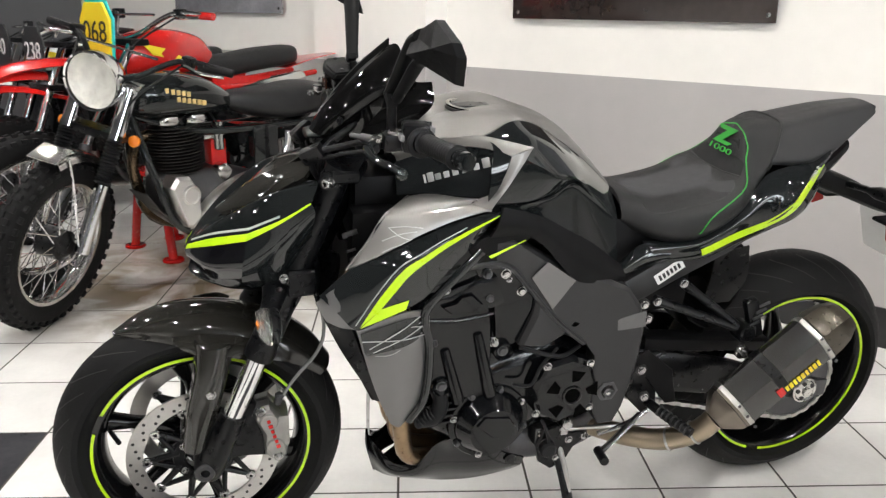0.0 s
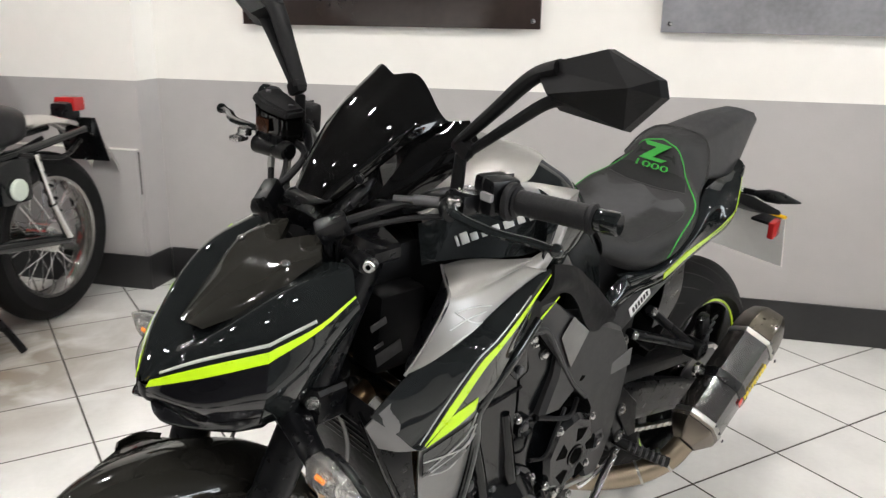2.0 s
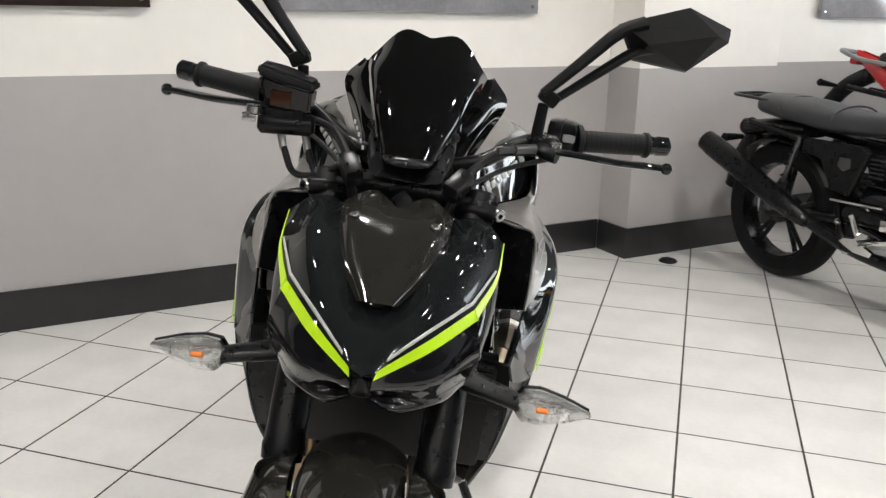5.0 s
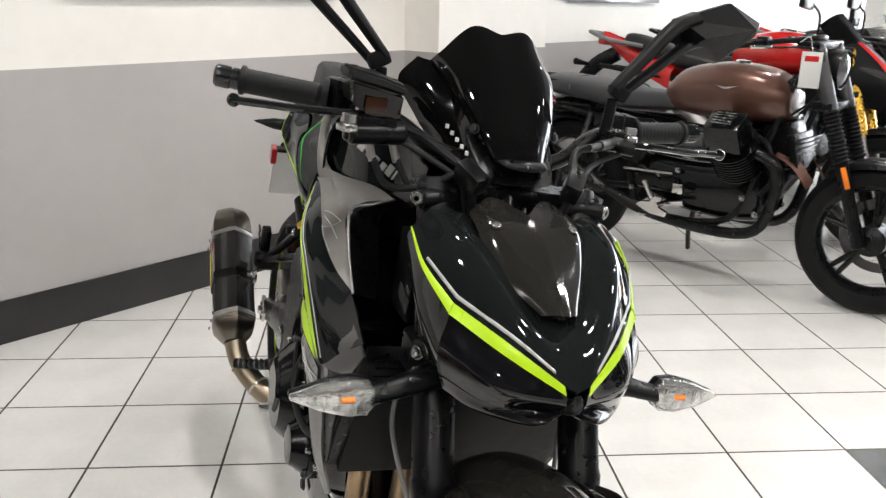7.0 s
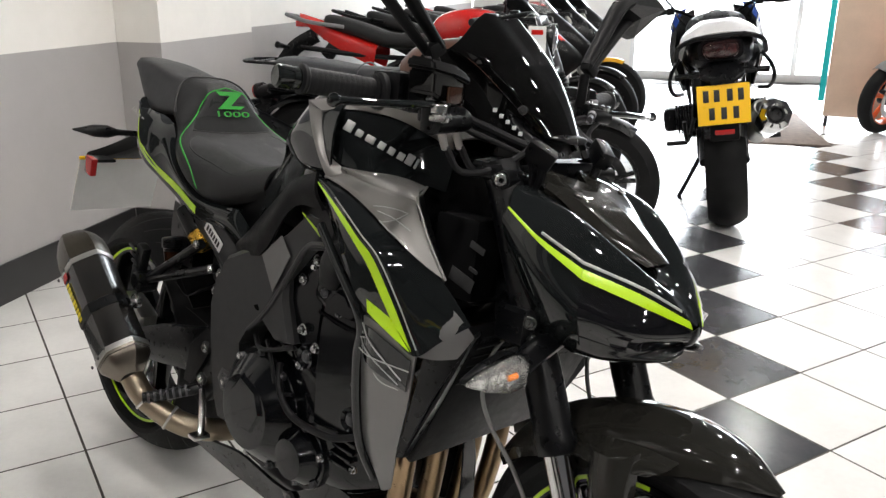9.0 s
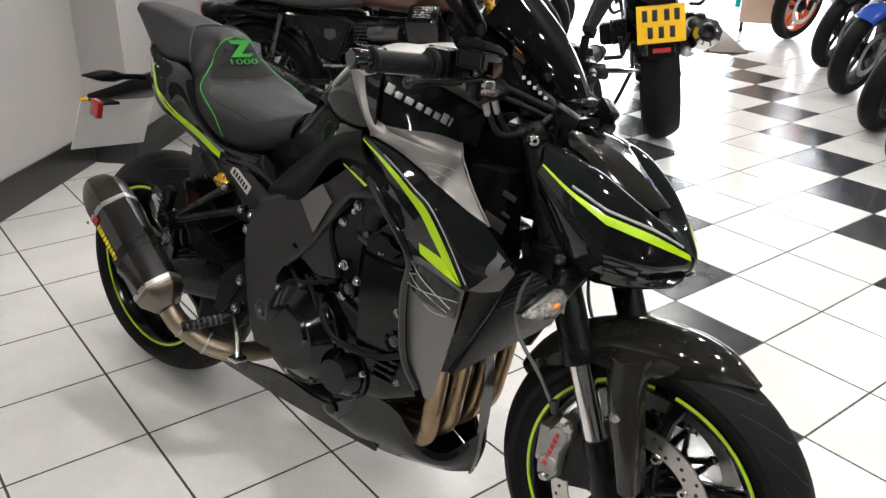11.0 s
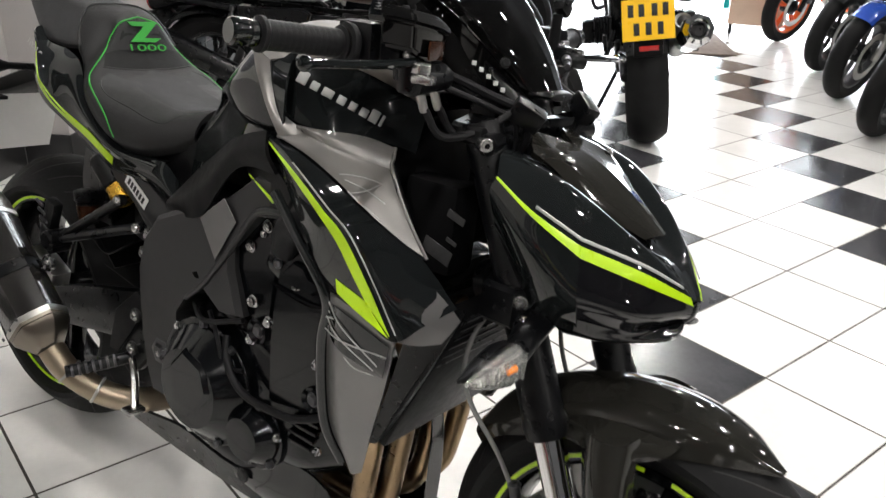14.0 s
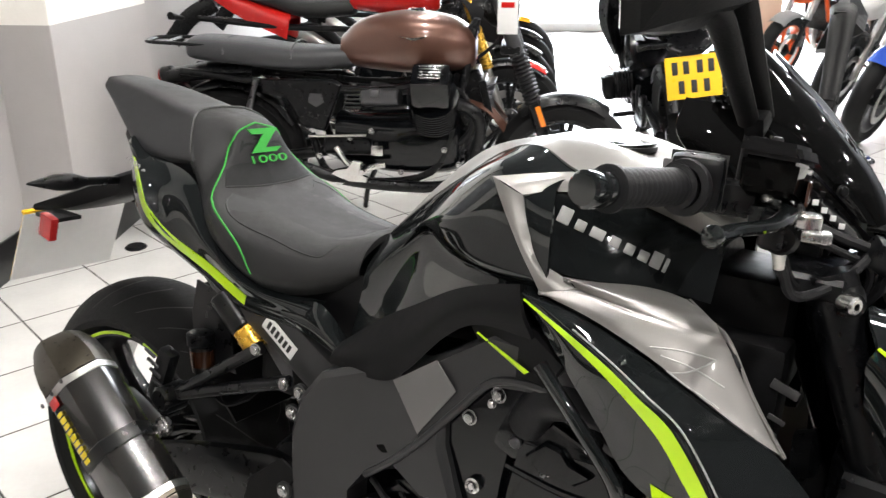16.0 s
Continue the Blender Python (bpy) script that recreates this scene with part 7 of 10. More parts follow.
def numerals(name, body, size, mat, m, label=""):
    """Raised figures set in the built-in typeface."""
    cu = bpy.data.curves.new(name, "FONT")
    cu.body, cu.size, cu.align_x, cu.align_y, cu.extrude = body, size, "CENTER", "CENTER", 0.0008
    ob = new(name, cu)
    cu.materials.append(mat)
    ob.parent = hero
    ob.matrix_local = m
    if label:
        ob["label"] = label
    return ob


numerals("stitched_number", "1000", 0.026, GREEN_THREAD, Matrix.Translation((0.2662, 0, 0.9010)) @ Matrix(((0.0, -0.40, 0.917, 0), (1, 0, 0, 0), (0.0, 0.917, 0.40, 0), (0, 0, 0, 1))) @ Matrix.Diagonal((1.75, 0.70, 1, 1)), "embroidered green number")
sheet("pillion_seat", [
    [(0.158, 0.0, 0.966), (0.10, 0.0, 0.975), (0.0, 0.0, 0.994), (-0.096, 0.0, 1.003)],
    [(0.160, 0.050, 0.963), (0.10, 0.054, 0.973), (0.0, 0.045, 0.991), (-0.094, 0.034, 1.000)],
    [(0.172, 0.074, 0.948), (0.10, 0.072, 0.955), (0.0, 0.060, 0.976), (-0.096, 0.049, 0.988)],
    [(0.204, 0.108, 0.905), (0.122, 0.108, 0.902), (0.046, 0.094, 0.910), (-0.086, 0.053, 0.976)],
    [(0.206, 0.103, 0.890), (0.120, 0.102, 0.886), (0.043, 0.088, 0.897), (-0.080, 0.048, 0.966)]], PAD_VINYL, hero, "black vinyl pillion pad", thick=0.008, out=(0, 0, 1), nu=22, nv=26)
one("pillion_back", lambda b: patch(b, [[(-0.104, -0.038, 0.997), (-0.106, 0, 1.0), (-0.104, 0.038, 0.997)], [(-0.090, -0.048, 0.975), (-0.092, 0, 0.975), (-0.090, 0.048, 0.975)], [(-0.03, -0.05, 0.93), (-0.03, 0, 0.925), (-0.03, 0.05, 0.93)]], 8, 10, 0.006, out=(-1, 0, 0)), SEAT_VINYL, hero)

# tail fairing with lime edge stripe
T_U = [(0.500, 0.112, 0.735), (0.380, 0.132, 0.738), (0.285, 0.136, 0.795), (0.225, 0.118, 0.868), (0.150, 0.108, 0.888), (0.090, 0.098, 0.896), (0.030, 0.075, 0.915)]
T_M = [(0.480, 0.138, 0.707), (0.368, 0.140, 0.717), (0.285, 0.142, 0.752), (0.215, 0.150, 0.782), (0.182, 0.162, 0.813), (0.160, 0.167, 0.848), (0.086, 0.128, 0.900)]
T_S = [(0.475, 0.136, 0.696), (0.362, 0.137, 0.702), (0.280, 0.138, 0.735), (0.207, 0.144, 0.765), (0.165, 0.155, 0.796), (0.142, 0.159, 0.834), (0.080, 0.125, 0.892)]
T_L = [(0.470, 0.130, 0.688), (0.345, 0.130, 0.690), (0.255, 0.130, 0.724), (0.188, 0.134, 0.752), (0.138, 0.143, 0.780), (0.105, 0.141, 0.820), (0.062, 0.112, 0.878)]
TAIL = [T_U, between(T_U, T_M, 0.5, (0, 0.010, 0.006)), T_M, T_S, T_L]
sheet("tail_fairing", TAIL + [[(x, y * 0.65, z + 0.004) for x, y, z in T_L]], GLOSS_BLACK, hero, "glossy black tail fairing", out=(0, 1, 0), nu=28, nv=36)
TAIL_TREE = surface_of(TAIL, 40, 50)
STRIPE_U = [(0.366, 0.141, 0.716), (0.285, 0.143, 0.751), (0.214, 0.151, 0.780), (0.180, 0.162, 0.812), (0.158, 0.167, 0.848), (0.122, 0.152, 0.876), (0.082, 0.127, 0.898)]
STRIPE_L = [(0.360, 0.138, 0.703), (0.281, 0.139, 0.737), (0.208, 0.146, 0.766), (0.168, 0.156, 0.797), (0.145, 0.160, 0.835), (0.112, 0.148, 0.866), (0.080, 0.126, 0.894)]
both("tail_stripe", lambda b: ribbon(b, hug(TAIL_TREE, STRIPE_U, 0.0006, 30), hug(TAIL_TREE, between(STRIPE_U, STRIPE_L, 1.3), 0.0006, 30), 0.0012, 30, (0, 1, 0)), LIME, hero, "lime green tail stripe")
both("tail_trim", lambda b: patch(b, [hug(TAIL_TREE, T_S[1:], 0.0008, 20), hug(TAIL_TREE, T_L[1:], 0.0010, 20)], 5, 20, 0.0016, out=(0, 1, 0)), FRAME_GREY, hero, "satin grey edge below the stripe")
for sy in (-1, 1):
    ax = Vector((-0.080 * sy, 0.040 * -1, 0.085 * sy)).normalized() if sy > 0 else Vector((0.080, 0.040, -0.085)).normalized()
    nrm = Vector((0.45, 0.89 * sy, 0.05))
    nrm = (nrm - ax * nrm.dot(ax)).normalized()
    upv = nrm.cross(ax)
    o = Vector((0.122, 0.1520 * sy, 0.882))
    mm = Matrix(((ax.x, upv.x, nrm.x, o.x), (ax.y, upv.y, nrm.y, o.y), (ax.z, upv.z, nrm.z, o.z), (0, 0, 0, 1)))
    numerals("tail_number", "1000 R", 0.014, LABEL_GREY, mm, "small pale model figures")
sheet("side_panel", [
    [(0.545, 0.112, 0.690), (0.500, 0.125, 0.735), (0.440, 0.135, 0.722)],
    [(0.555, 0.136, 0.682), (0.505, 0.140, 0.704), (0.440, 0.142, 0.708)],
    [(0.550, 0.136, 0.668), (0.500, 0.136, 0.684), (0.445, 0.134, 0.694)]], GLOSS_BLACK, hero, "", out=(0, 1, 0), nu=8, nv=12)
both("subframe_rail", lambda b: (lambda rr: skin(b, rr))([ring(b, c, Vector((0, 1, 0)), Vector((0.5, 0, 0.86)), 0.015, 0.034, 12, 4) for c in ((0.545, 0.118, 0.605), (0.44, 0.118, 0.662), (0.30, 0.112, 0.722), (0.10, 0.080, 0.820))]), FRAME_GREY, hero, "graphite subframe rail")
for sy in (-1, 1):
    dec = one("rail_label", lambda b: block(b, (0.432, 0.1345 * sy, 0.6665), (0.072, 0.0018, 0.026), 0.0006, Matrix.Rotation(radians(33), 4, "Y")), WHITE_PAINT, hero, "silver maker label with dark lettering blocks")
    for k in range(6):
        f = (k - 2.5) * 0.0098
        c, s = math.cos(radians(33)), math.sin(radians(33))
        one("letter_block", lambda b: block(b, (0.432 + f * c, 0.1358 * sy, 0.6665 - f * s), (0.0058, 0.0012, 0.0135), 0.0003, Matrix.Rotation(radians(33), 4, "Y")), INK, dec)
one("tail_underside", lambda b: loft(b, [((0.26, 0, 0.735), 0.10, 0.02, 0), ((0.10, 0, 0.82), 0.085, 0.025, 0), ((0.0, 0, 0.865), 0.06, 0.025, 0), ((-0.06, 0, 0.90), 0.035, 0.02, 0)], 14), MATT_BLACK, hero)
one("tail_light", lambda b: loft(b, [((0.00, 0, 0.900), 0.045, 0.018, 0), ((-0.055, 0, 0.928), 0.036, 0.016, 0), ((-0.068, 0, 0.938), 0.025, 0.008, 0)], 14), RED_LENS, hero, "red tail light")
one("plate_bracket", lambda b: (loft(b, [((0.02, 0, 0.835), 0.040, 0.025, 0), ((-0.09, 0, 0.795), 0.050, 0.026, 0), ((-0.19, 0, 0.755), 0.075, 0.022, 0), ((-0.255, 0, 0.735), 0.105, 0.010, 0)], 16, power=4), block(b, (-0.17, 0.105, 0.735), (0.07, 0.05, 0.008), 0.002), block(b, (-0.17, -0.105, 0.735), (0.07, 0.05, 0.008), 0.002)), MATT_BLACK, hero, "black plate bracket")
both("rear_reflector", lambda b: block(b, (-0.152, 0.137, 0.722), (0.036, 0.016, 0.045), 0.003, Matrix.Rotation(0.25, 4, "Y")), RED_LENS, hero, "red side reflector")
PLM = Matrix.Translation((-0.300, 0, 0.645)) @ Matrix.Rotation(radians(22), 4, "Y")
pl = one("number_plate", lambda b: slab(b, [(-0.115, -0.08), (-0.115, 0.08), (0.115, 0.08), (0.115, -0.08)], -0.0015, 0.0015, "x", 0.001), WHITE_PAINT, hero, "pale plate seen from its back", m=PLM)
one("plate_face", lambda b: slab(b, [(-0.114, -0.079), (-0.114, 0.079), (0.114, 0.079), (0.114, -0.079)], -0.0035, -0.0017, "x", 0.0006), PLATE_YELLOW, pl)
one("plate_edge", lambda b: block(b, (-0.003, 0, 0.083), (0.008, 0.232, 0.008), 0.002), PLATE_YELLOW, pl)


def rear_ind(b):
    rings = [ring(b, (x, y, z), Vector((1, 0, 0)), Vector((0, 0, 1)), hx, hz, 12, 2.4) for x, y, z, hx, hz in ((-0.075, 0.045, 0.812, 0.010, 0.008), (-0.088, 0.100, 0.814, 0.010, 0.008), (-0.093, 0.125, 0.815, 0.018, 0.016), (-0.098, 0.155, 0.816, 0.018, 0.015), (-0.102, 0.204, 0.818, 0.002, 0.002))]
    skin(b, rings)


both("rear_indicator", rear_ind, SATIN_BLACK, hero, "black pointed rear indicator")

# ---- the other motorcycles ----
def road_wheel(parent, name, c, r, w, style, rim_mat, rim_r=None):
    """A wheel with its tyre: wire spokes and knobs, or cast spokes."""
    rr = rim_r or r * 0.72
    c = Vector(c)
    wl = one(name, lambda b: turned(b, c, (0, 1, 0), [(-w * 0.34, rr), (-w * 0.38, rr), (-w * 0.36, rr - 0.012), (-w * 0.12, rr - 0.022), (w * 0.12, rr - 0.022), (w * 0.36, rr - 0.012), (w * 0.38, rr), (w * 0.34, rr)], 48), rim_mat, parent)
    rows = []
    for i in range(11):
        a = -1 + 0.2 * i
        rows.append((a * w / 2, r - (r - rr) * 0.45 * abs(a) ** 2.4))
    prof = [(-w * 0.34, rr - 0.004), (-w * 0.42, rr + 0.012)] + rows + [(w * 0.42, rr + 0.012), (w * 0.34, rr - 0.004)]
    one("tyre", lambda b: turned(b, c, (0, 1, 0), prof, 56), RUBBER, wl, "black rubber tyre")
    one("hub", lambda b: turned(b, c, (0, 1, 0), [(-0.07, 0), (-0.07, 0.025), (-0.05, 0.045), (-0.045, 0.06), (0.045, 0.06), (0.05, 0.045), (0.07, 0.025), (0.07, 0)], 24), rim_mat if style == "wire" else SATIN_BLACK, wl)
    if style in ("wire", "knob"):
        def wires(b):
            for k in range(36):
                a, s = 2 * math.pi * k / 36, 1 if k % 2 else -1
                a2 = a + (0.5 if (k // 2) % 2 else -0.5)
                p = c + Vector((0.055 * math.cos(a2), 0.038 * s, 0.055 * math.sin(a2)))
                q = c + Vector(((rr - 0.012) * math.cos(a), 0.008 * s, (rr - 0.012) * math.sin(a)))
                cyl(b, p, q, 0.0021, seg=5)
        g = one("wire_spokes", wires, CHROME, wl)
        g["kind"] = "stuff"
    else:
        for k in range(5 if style == "cast" else 6):
            a = 2 * math.pi * (k + 0.2) / (5 if style == "cast" else 6)
            for d in (-0.10, 0.10):
                p = c + Vector((0.045 * math.cos(a), 0, 0.045 * math.sin(a)))
                q = c + Vector(((rr - 0.016) * math.cos(a + d), 0, (rr - 0.016) * math.sin(a + d)))
                one("spoke", lambda b: cyl(b, p, q, 0.013, 0.011, 8), rim_mat, wl)
    if style == "knob":
        def knobs(b):
            for k in range(44):
                for q, off in ((-0.42, 0), (-0.14, 0.5), (0.14, 0), (0.42, 0.5)):
                    a = 2 * math.pi * (k + off) / 44
                    rad = r - (r - rr) * 0.45 * abs(q * 2) ** 2.4
                    block(b, c + Vector((rad * math.cos(a), q * w, rad * math.sin(a))), (0.016, w * 0.20, 0.024), 0.002, Matrix.Rotation(-a, 4, "Y"))
        g = one("tread_pattern", knobs, RUBBER, wl)
        g["kind"] = "stuff"
    return wl


def arch(b, c, r, w, a0, a1, depth=0.03, n=30):
    rows = []
    for k in range(7):
        a = radians(a0 + (a1 - a0) * k / 6)
        p = Vector(c) + Vector((r * math.cos(a), 0, r * math.sin(a)))
        u = Vector((math.cos(a), 0, math.sin(a)))
        rows.append([p + Vector((0, -w, 0)) - u * depth, p + Vector((0, -w * 0.75, 0)) - u * depth * 0.25, p, p + Vector((0, w * 0.75, 0)) - u * depth * 0.25, p + Vector((0, w, 0)) - u * depth])
    patch(b, rows, n, 12, 0.002, out=(0, 0, 1))


def other_bike(name, m, label, o):
    """A parked motorcycle from a sheet of sizes and finishes: x ahead from the rear axle, y to its left."""
    k = empty(name, m, label, "motorcycle", o.get("group", ""))
    wb, rf, rr = o["wb"], o["rf"], o["rr"]
    fc, rc = Vector((wb, 0, rf)), Vector((0, 0, rr))
    st = Matrix.Identity(4)
    hx, hz = o["head"]
    if o.get("steer"):
        ax = (Vector((hx, 0, hz)) - Vector((wb - 0.04, 0, rf))).normalized()
        st = Matrix.Translation((hx, 0, hz)) @ Matrix.Rotation(radians(o["steer"]), 4, ax) @ Matrix.Translation((-hx, 0, -hz))
    steer = []
    before = set(k.children)
    road_wheel(k, "front_wheel", fc, rf, o["wf"], o["style_f"], o["rim"])
    # fork legs
    top = Vector((hx + 0.03, 0, hz + 0.06))
    low = Vector((wb - 0.02, 0, rf - 0.02))
    fy = o.get("fork_y", 0.095)
    for s in (-1, 1):
        y = Vector((0, fy * s, 0))
        mid, mid2 = low.lerp(top, 0.42), low.lerp(top, 0.68)
        r0, r1 = (0.021, 0.029) if o.get("inverted") else (0.027, 0.020)
        one("fork_slider", lambda b: cyl(b, low + y, mid + y, r0, r0 - 0.002, 18, 0.003), o["slider"], k)
        one("fork_tube", lambda b: cyl(b, mid + y, top + y, r1, r1, 18, 0.002), o["tube"], k)
        if o.get("gaiter"):
            def gaiter(b):
                prof = []
                L = (mid2 - mid).length
                for q in range(13):
                    prof += [(L * q / 13, 0.026), (L * (q + 0.5) / 13, 0.034)]
                turned(b, mid + y, mid2 - mid, prof + [(L, 0.026)], 18)
            one("fork_gaiter", gaiter, GRIP_RUBBER, k, "black rubber fork gaiter")
            one("fork_shroud", lambda b: cyl(b, mid2 + y, top + y, 0.030, 0.030, 18, 0.003), o.get("shroud", o["slider"]), k)
    one("fork_yoke", lambda b: block(b, top + Vector((-0.02, 0, 0)), (0.09, fy * 2 + 0.06, 0.03), 0.01), o.get("yoke", SATIN_BLACK), k)
    one("fork_yoke", lambda b: block(b, low.lerp(top, 0.70) + Vector((-0.02, 0, 0)), (0.08, fy * 2 + 0.06, 0.035), 0.01), SATIN_BLACK, k)
    one("front_mudguard", lambda b: arch(b, fc, rf + o.get("guard_gap", 0.02), o["wf"] * 0.62, *o["guard_arc"], 0.035), o["guard"], k)
    if o.get("guard_plate"):
        one("guard_lip", lambda b: block(b, fc + Vector((0.055, 0, rf + 0.035)), (0.10, 0.115, 0.004), 0.0015, Matrix.Rotation(0.30, 4, "Y")), o["guard"], k)
        both("guard_stay", lambda b: tube(b, [fc + Vector((0.0, 0.10, 0.02)), fc + Vector((0.02, 0.085, 0.22)), fc + Vector((0.02, 0.055, rf + 0.02))], 0.0045, 8), CHROME, k)
    bk = o.get("beak_up", 0.0)
    if o.get("beak"):
        one("mudguard_nose", lambda b: patch(b, [[(hx - 0.02, y, hz - 0.20 + bk - y * y * 4), (hx + 0.25, y * 1.1, hz - 0.13 + bk - y * y * 5), (hx + 0.50, y, hz - 0.14 + bk - y * y * 5), (hx + 0.66, y * 0.6, hz - 0.20 + bk - y * y * 4)] for y in (-0.075, -0.04, 0, 0.04, 0.075)], 8, 14, 0.004, out=(0, 0, 1)), o["beak"], k)
    if o.get("disc"):
        one("brake_disc", lambda b: turned(b, (wb, 0.065, rf), (0, 1, 0), [(0, 0.15), (0.005, 0.15), (0.005, 0.11), (0, 0.11)], 40), o.get("disc_mat", STEEL), k)
        one("brake_caliper", lambda b: block(b, (wb - 0.12, 0.08, rf + 0.08), (0.05, 0.05, 0.09), 0.012), o.get("caliper", DARK_STEEL), k)
    hl = o.get("lamp")
    if hl == "round":
        p = Vector((hx + o.get("lamp_fwd", 0.16), 0, hz - 0.03 + o.get("lamp_up", 0.0)))
        d = Vector((1, 0, -0.06))
        R = o.get("lamp_r", 0.09)
        lamp = one("headlamp", lambda b: turned(b, p - d * 0.13, d, [(0, 0.0), (0.0, R * 0.4), (0.03, R * 0.75), (0.09, R * 0.97), (0.125, R), (0.135, R * 0.99), (0.132, R * 0.93)], 36), o.get("lamp_mat", CHROME), k, "chrome-rimmed round headlamp")
        one("lens", lambda b: turned(b, p - d * 0.01, d, [(0, R * 0.94), (0.012, R * 0.8), (0.020, R * 0.5), (0.023, 0)], 32), CLEAR, lamp, "ribbed clear headlamp glass")
        one("reflector", lambda b: turned(b, p - d * 0.012, d, [(0.0, R * 0.93), (-0.035, R * 0.6), (-0.055, R * 0.2), (-0.055, 0)], 32), o.get("reflector", CHROME), lamp)
    elif hl == "fairing":
        sheet("nose_fairing", [[(hx + 0.23, 0.0, hz - 0.22), (hx + 0.32, 0.0, hz - 0.12), (hx + 0.20, 0.0, hz + 0.0), (hx + 0.07, 0.0, hz + 0.10)],
                               [(hx + 0.19, 0.055, hz - 0.21), (hx + 0.26, 0.060, hz - 0.11), (hx + 0.16, 0.075, hz + 0.01), (hx + 0.05, 0.075, hz + 0.10)],
                               [(hx + 0.05, 0.115, hz - 0.17), (hx + 0.07, 0.130, hz - 0.09), (hx + 0.02, 0.135, hz + 0.0), (hx - 0.04, 0.125, hz + 0.07)]], o["fairing"], k, "", out=(1, 0.4, 0))
        sheet("windscreen", [[(hx + 0.075, 0.0, hz + 0.10), (hx + 0.0, 0.0, hz + 0.18), (hx - 0.06, 0.0, hz + 0.24)], [(hx + 0.05, 0.075, hz + 0.10), (hx - 0.02, 0.080, hz + 0.17), (hx - 0.08, 0.075, hz + 0.22)], [(hx - 0.04, 0.125, hz + 0.07), (hx - 0.09, 0.120, hz + 0.13), (hx - 0.13, 0.105, hz + 0.17)]], o.get("screen", SMOKE), k, "", out=(1, 0.4, 0), thick=0.003)
        both("headlamp", lambda b: loft(b, [((hx + 0.245, 0.060, hz - 0.085), 0.010, 0.008, 0), ((hx + 0.205, 0.078, hz - 0.055), 0.016, 0.018, 0), ((hx + 0.140, 0.098, hz - 0.030), 0.014, 0.016, 0), ((hx + 0.095, 0.112, hz - 0.020), 0.006, 0.006, 0)], 14), CLEAR, k)
    elif hl == "board":
        one("number_board", lambda b: slab(b, [(-0.10, -0.10), (-0.12, 0.06), (-0.07, 0.13), (0.07, 0.13), (0.12, 0.06), (0.10, -0.10), (0.0, -0.13)], hx + 0.13, hx + 0.142, "x", 0.004), o["board"], k, o.get("board_label", "race number board"), m=Matrix.Translation((0, 0, hz + 0.02 + o.get("board_up", 0))))
        if o.get("board_rim"):
            one("board_rim", lambda b: slab(b, [(-0.11, -0.11), (-0.132, 0.065), (-0.08, 0.142), (0.08, 0.142), (0.132, 0.065), (0.11, -0.11), (0.0, -0.142)], hx + 0.122, hx + 0.131, "x", 0.004), o["board_rim"], k, "", m=Matrix.Translation((0, 0, hz + 0.02 + o.get("board_up", 0))))
        if o.get("number"):
            cu = bpy.data.curves.new("race_number", "FONT")
            cu.body, cu.size, cu.align_x, cu.align_y, cu.extrude = o["number"], 0.125, "CENTER", "CENTER", 0.001
            txt = new("race_number", cu)
            txt.data.materials.append(o.get("ink", INK))
            txt.parent = k
            txt.matrix_local = Matrix.Translation((hx + 0.1435, 0, hz + 0.025 + o.get("board_up", 0))) @ Matrix.Rotation(radians(90), 4, "Z") @ Matrix.Rotation(radians(90), 4, "X")
    # bars, grips, levers
    bw, bz, bx = o.get("bar_w", 0.38), hz + o.get("bar_rise", 0.12), hx - 0.10
    one("handlebar", lambda b: tube(b, [(bx - 0.07, -bw, bz), (bx, -bw * 0.55, bz + 0.01), (hx, -0.07, hz + 0.085), (hx, 0.07, hz + 0.085), (bx, bw * 0.55, bz + 0.01), (bx - 0.07, bw, bz)], 0.011, 10, 34), o.get("bar_mat", CHROME), k)
    both("grip", lambda b: cyl(b, (bx - 0.035, bw * 0.68, bz + 0.006), (bx - 0.072, bw * 1.01, bz), 0.0165, seg=14, bev=0.003), o.get("grip", GRIP_RUBBER), k)
    both("switch_box", lambda b: block(b, (bx - 0.02, bw * 0.60, bz + 0.008), (0.045, 0.045, 0.045), 0.008), SATIN_BLACK, k)
    both("control_lever", lambda b: tube(b, [(bx + 0.01, bw * 0.6, bz), (bx + 0.035, bw * 0.8, bz - 0.005), (bx + 0.0, bw * 1.0, bz - 0.005)], 0.007, 8), o.get("lever", ALLOY), k)
    if o.get("brace"):
        one("bar_brace", lambda b: cyl(b, (hx - 0.05, -0.15, bz + 0.005), (hx - 0.05, 0.15, bz + 0.005), 0.0055, seg=10), CHROME, k)
    if o.get("mirrors"):
        both("mirror", lambda b: (tube(b, [(bx, bw * 0.55, bz + 0.02), (bx + 0.02, bw * 0.75, bz + 0.12), (bx, bw * 0.95, bz + 0.17)], 0.006, 8), block(b, (bx - 0.01, bw * 1.08, bz + 0.18), (0.03, 0.14, 0.085), 0.015)), SATIN_BLACK, k)
    if o.get("cables", True):
        both("cable", lambda b: tube(b, [(bx, bw * 0.55, bz - 0.01), (hx + 0.06, bw * 0.35, hz + 0.04), (hx + 0.05, 0.06, hz - 0.12), (hx - 0.05, 0.04, hz - 0.22)], 0.0045, 6), GRIP_RUBBER, k)
    if o.get("winkers"):
        both("indicator", lambda b: (cyl(b, (hx + 0.06, fy, hz - 0.13), (hx + 0.06, fy + 0.03, hz - 0.13), 0.007, seg=10), turned(b, (hx + 0.055, fy + 0.05, hz - 0.13), (1, 0, 0), [(-0.026, 0), (-0.018, 0.014), (0.0, 0.023), (0.012, 0.022), (0.018, 0.012), (0.019, 0)], 18)), AMBER, k, "round amber indicator")
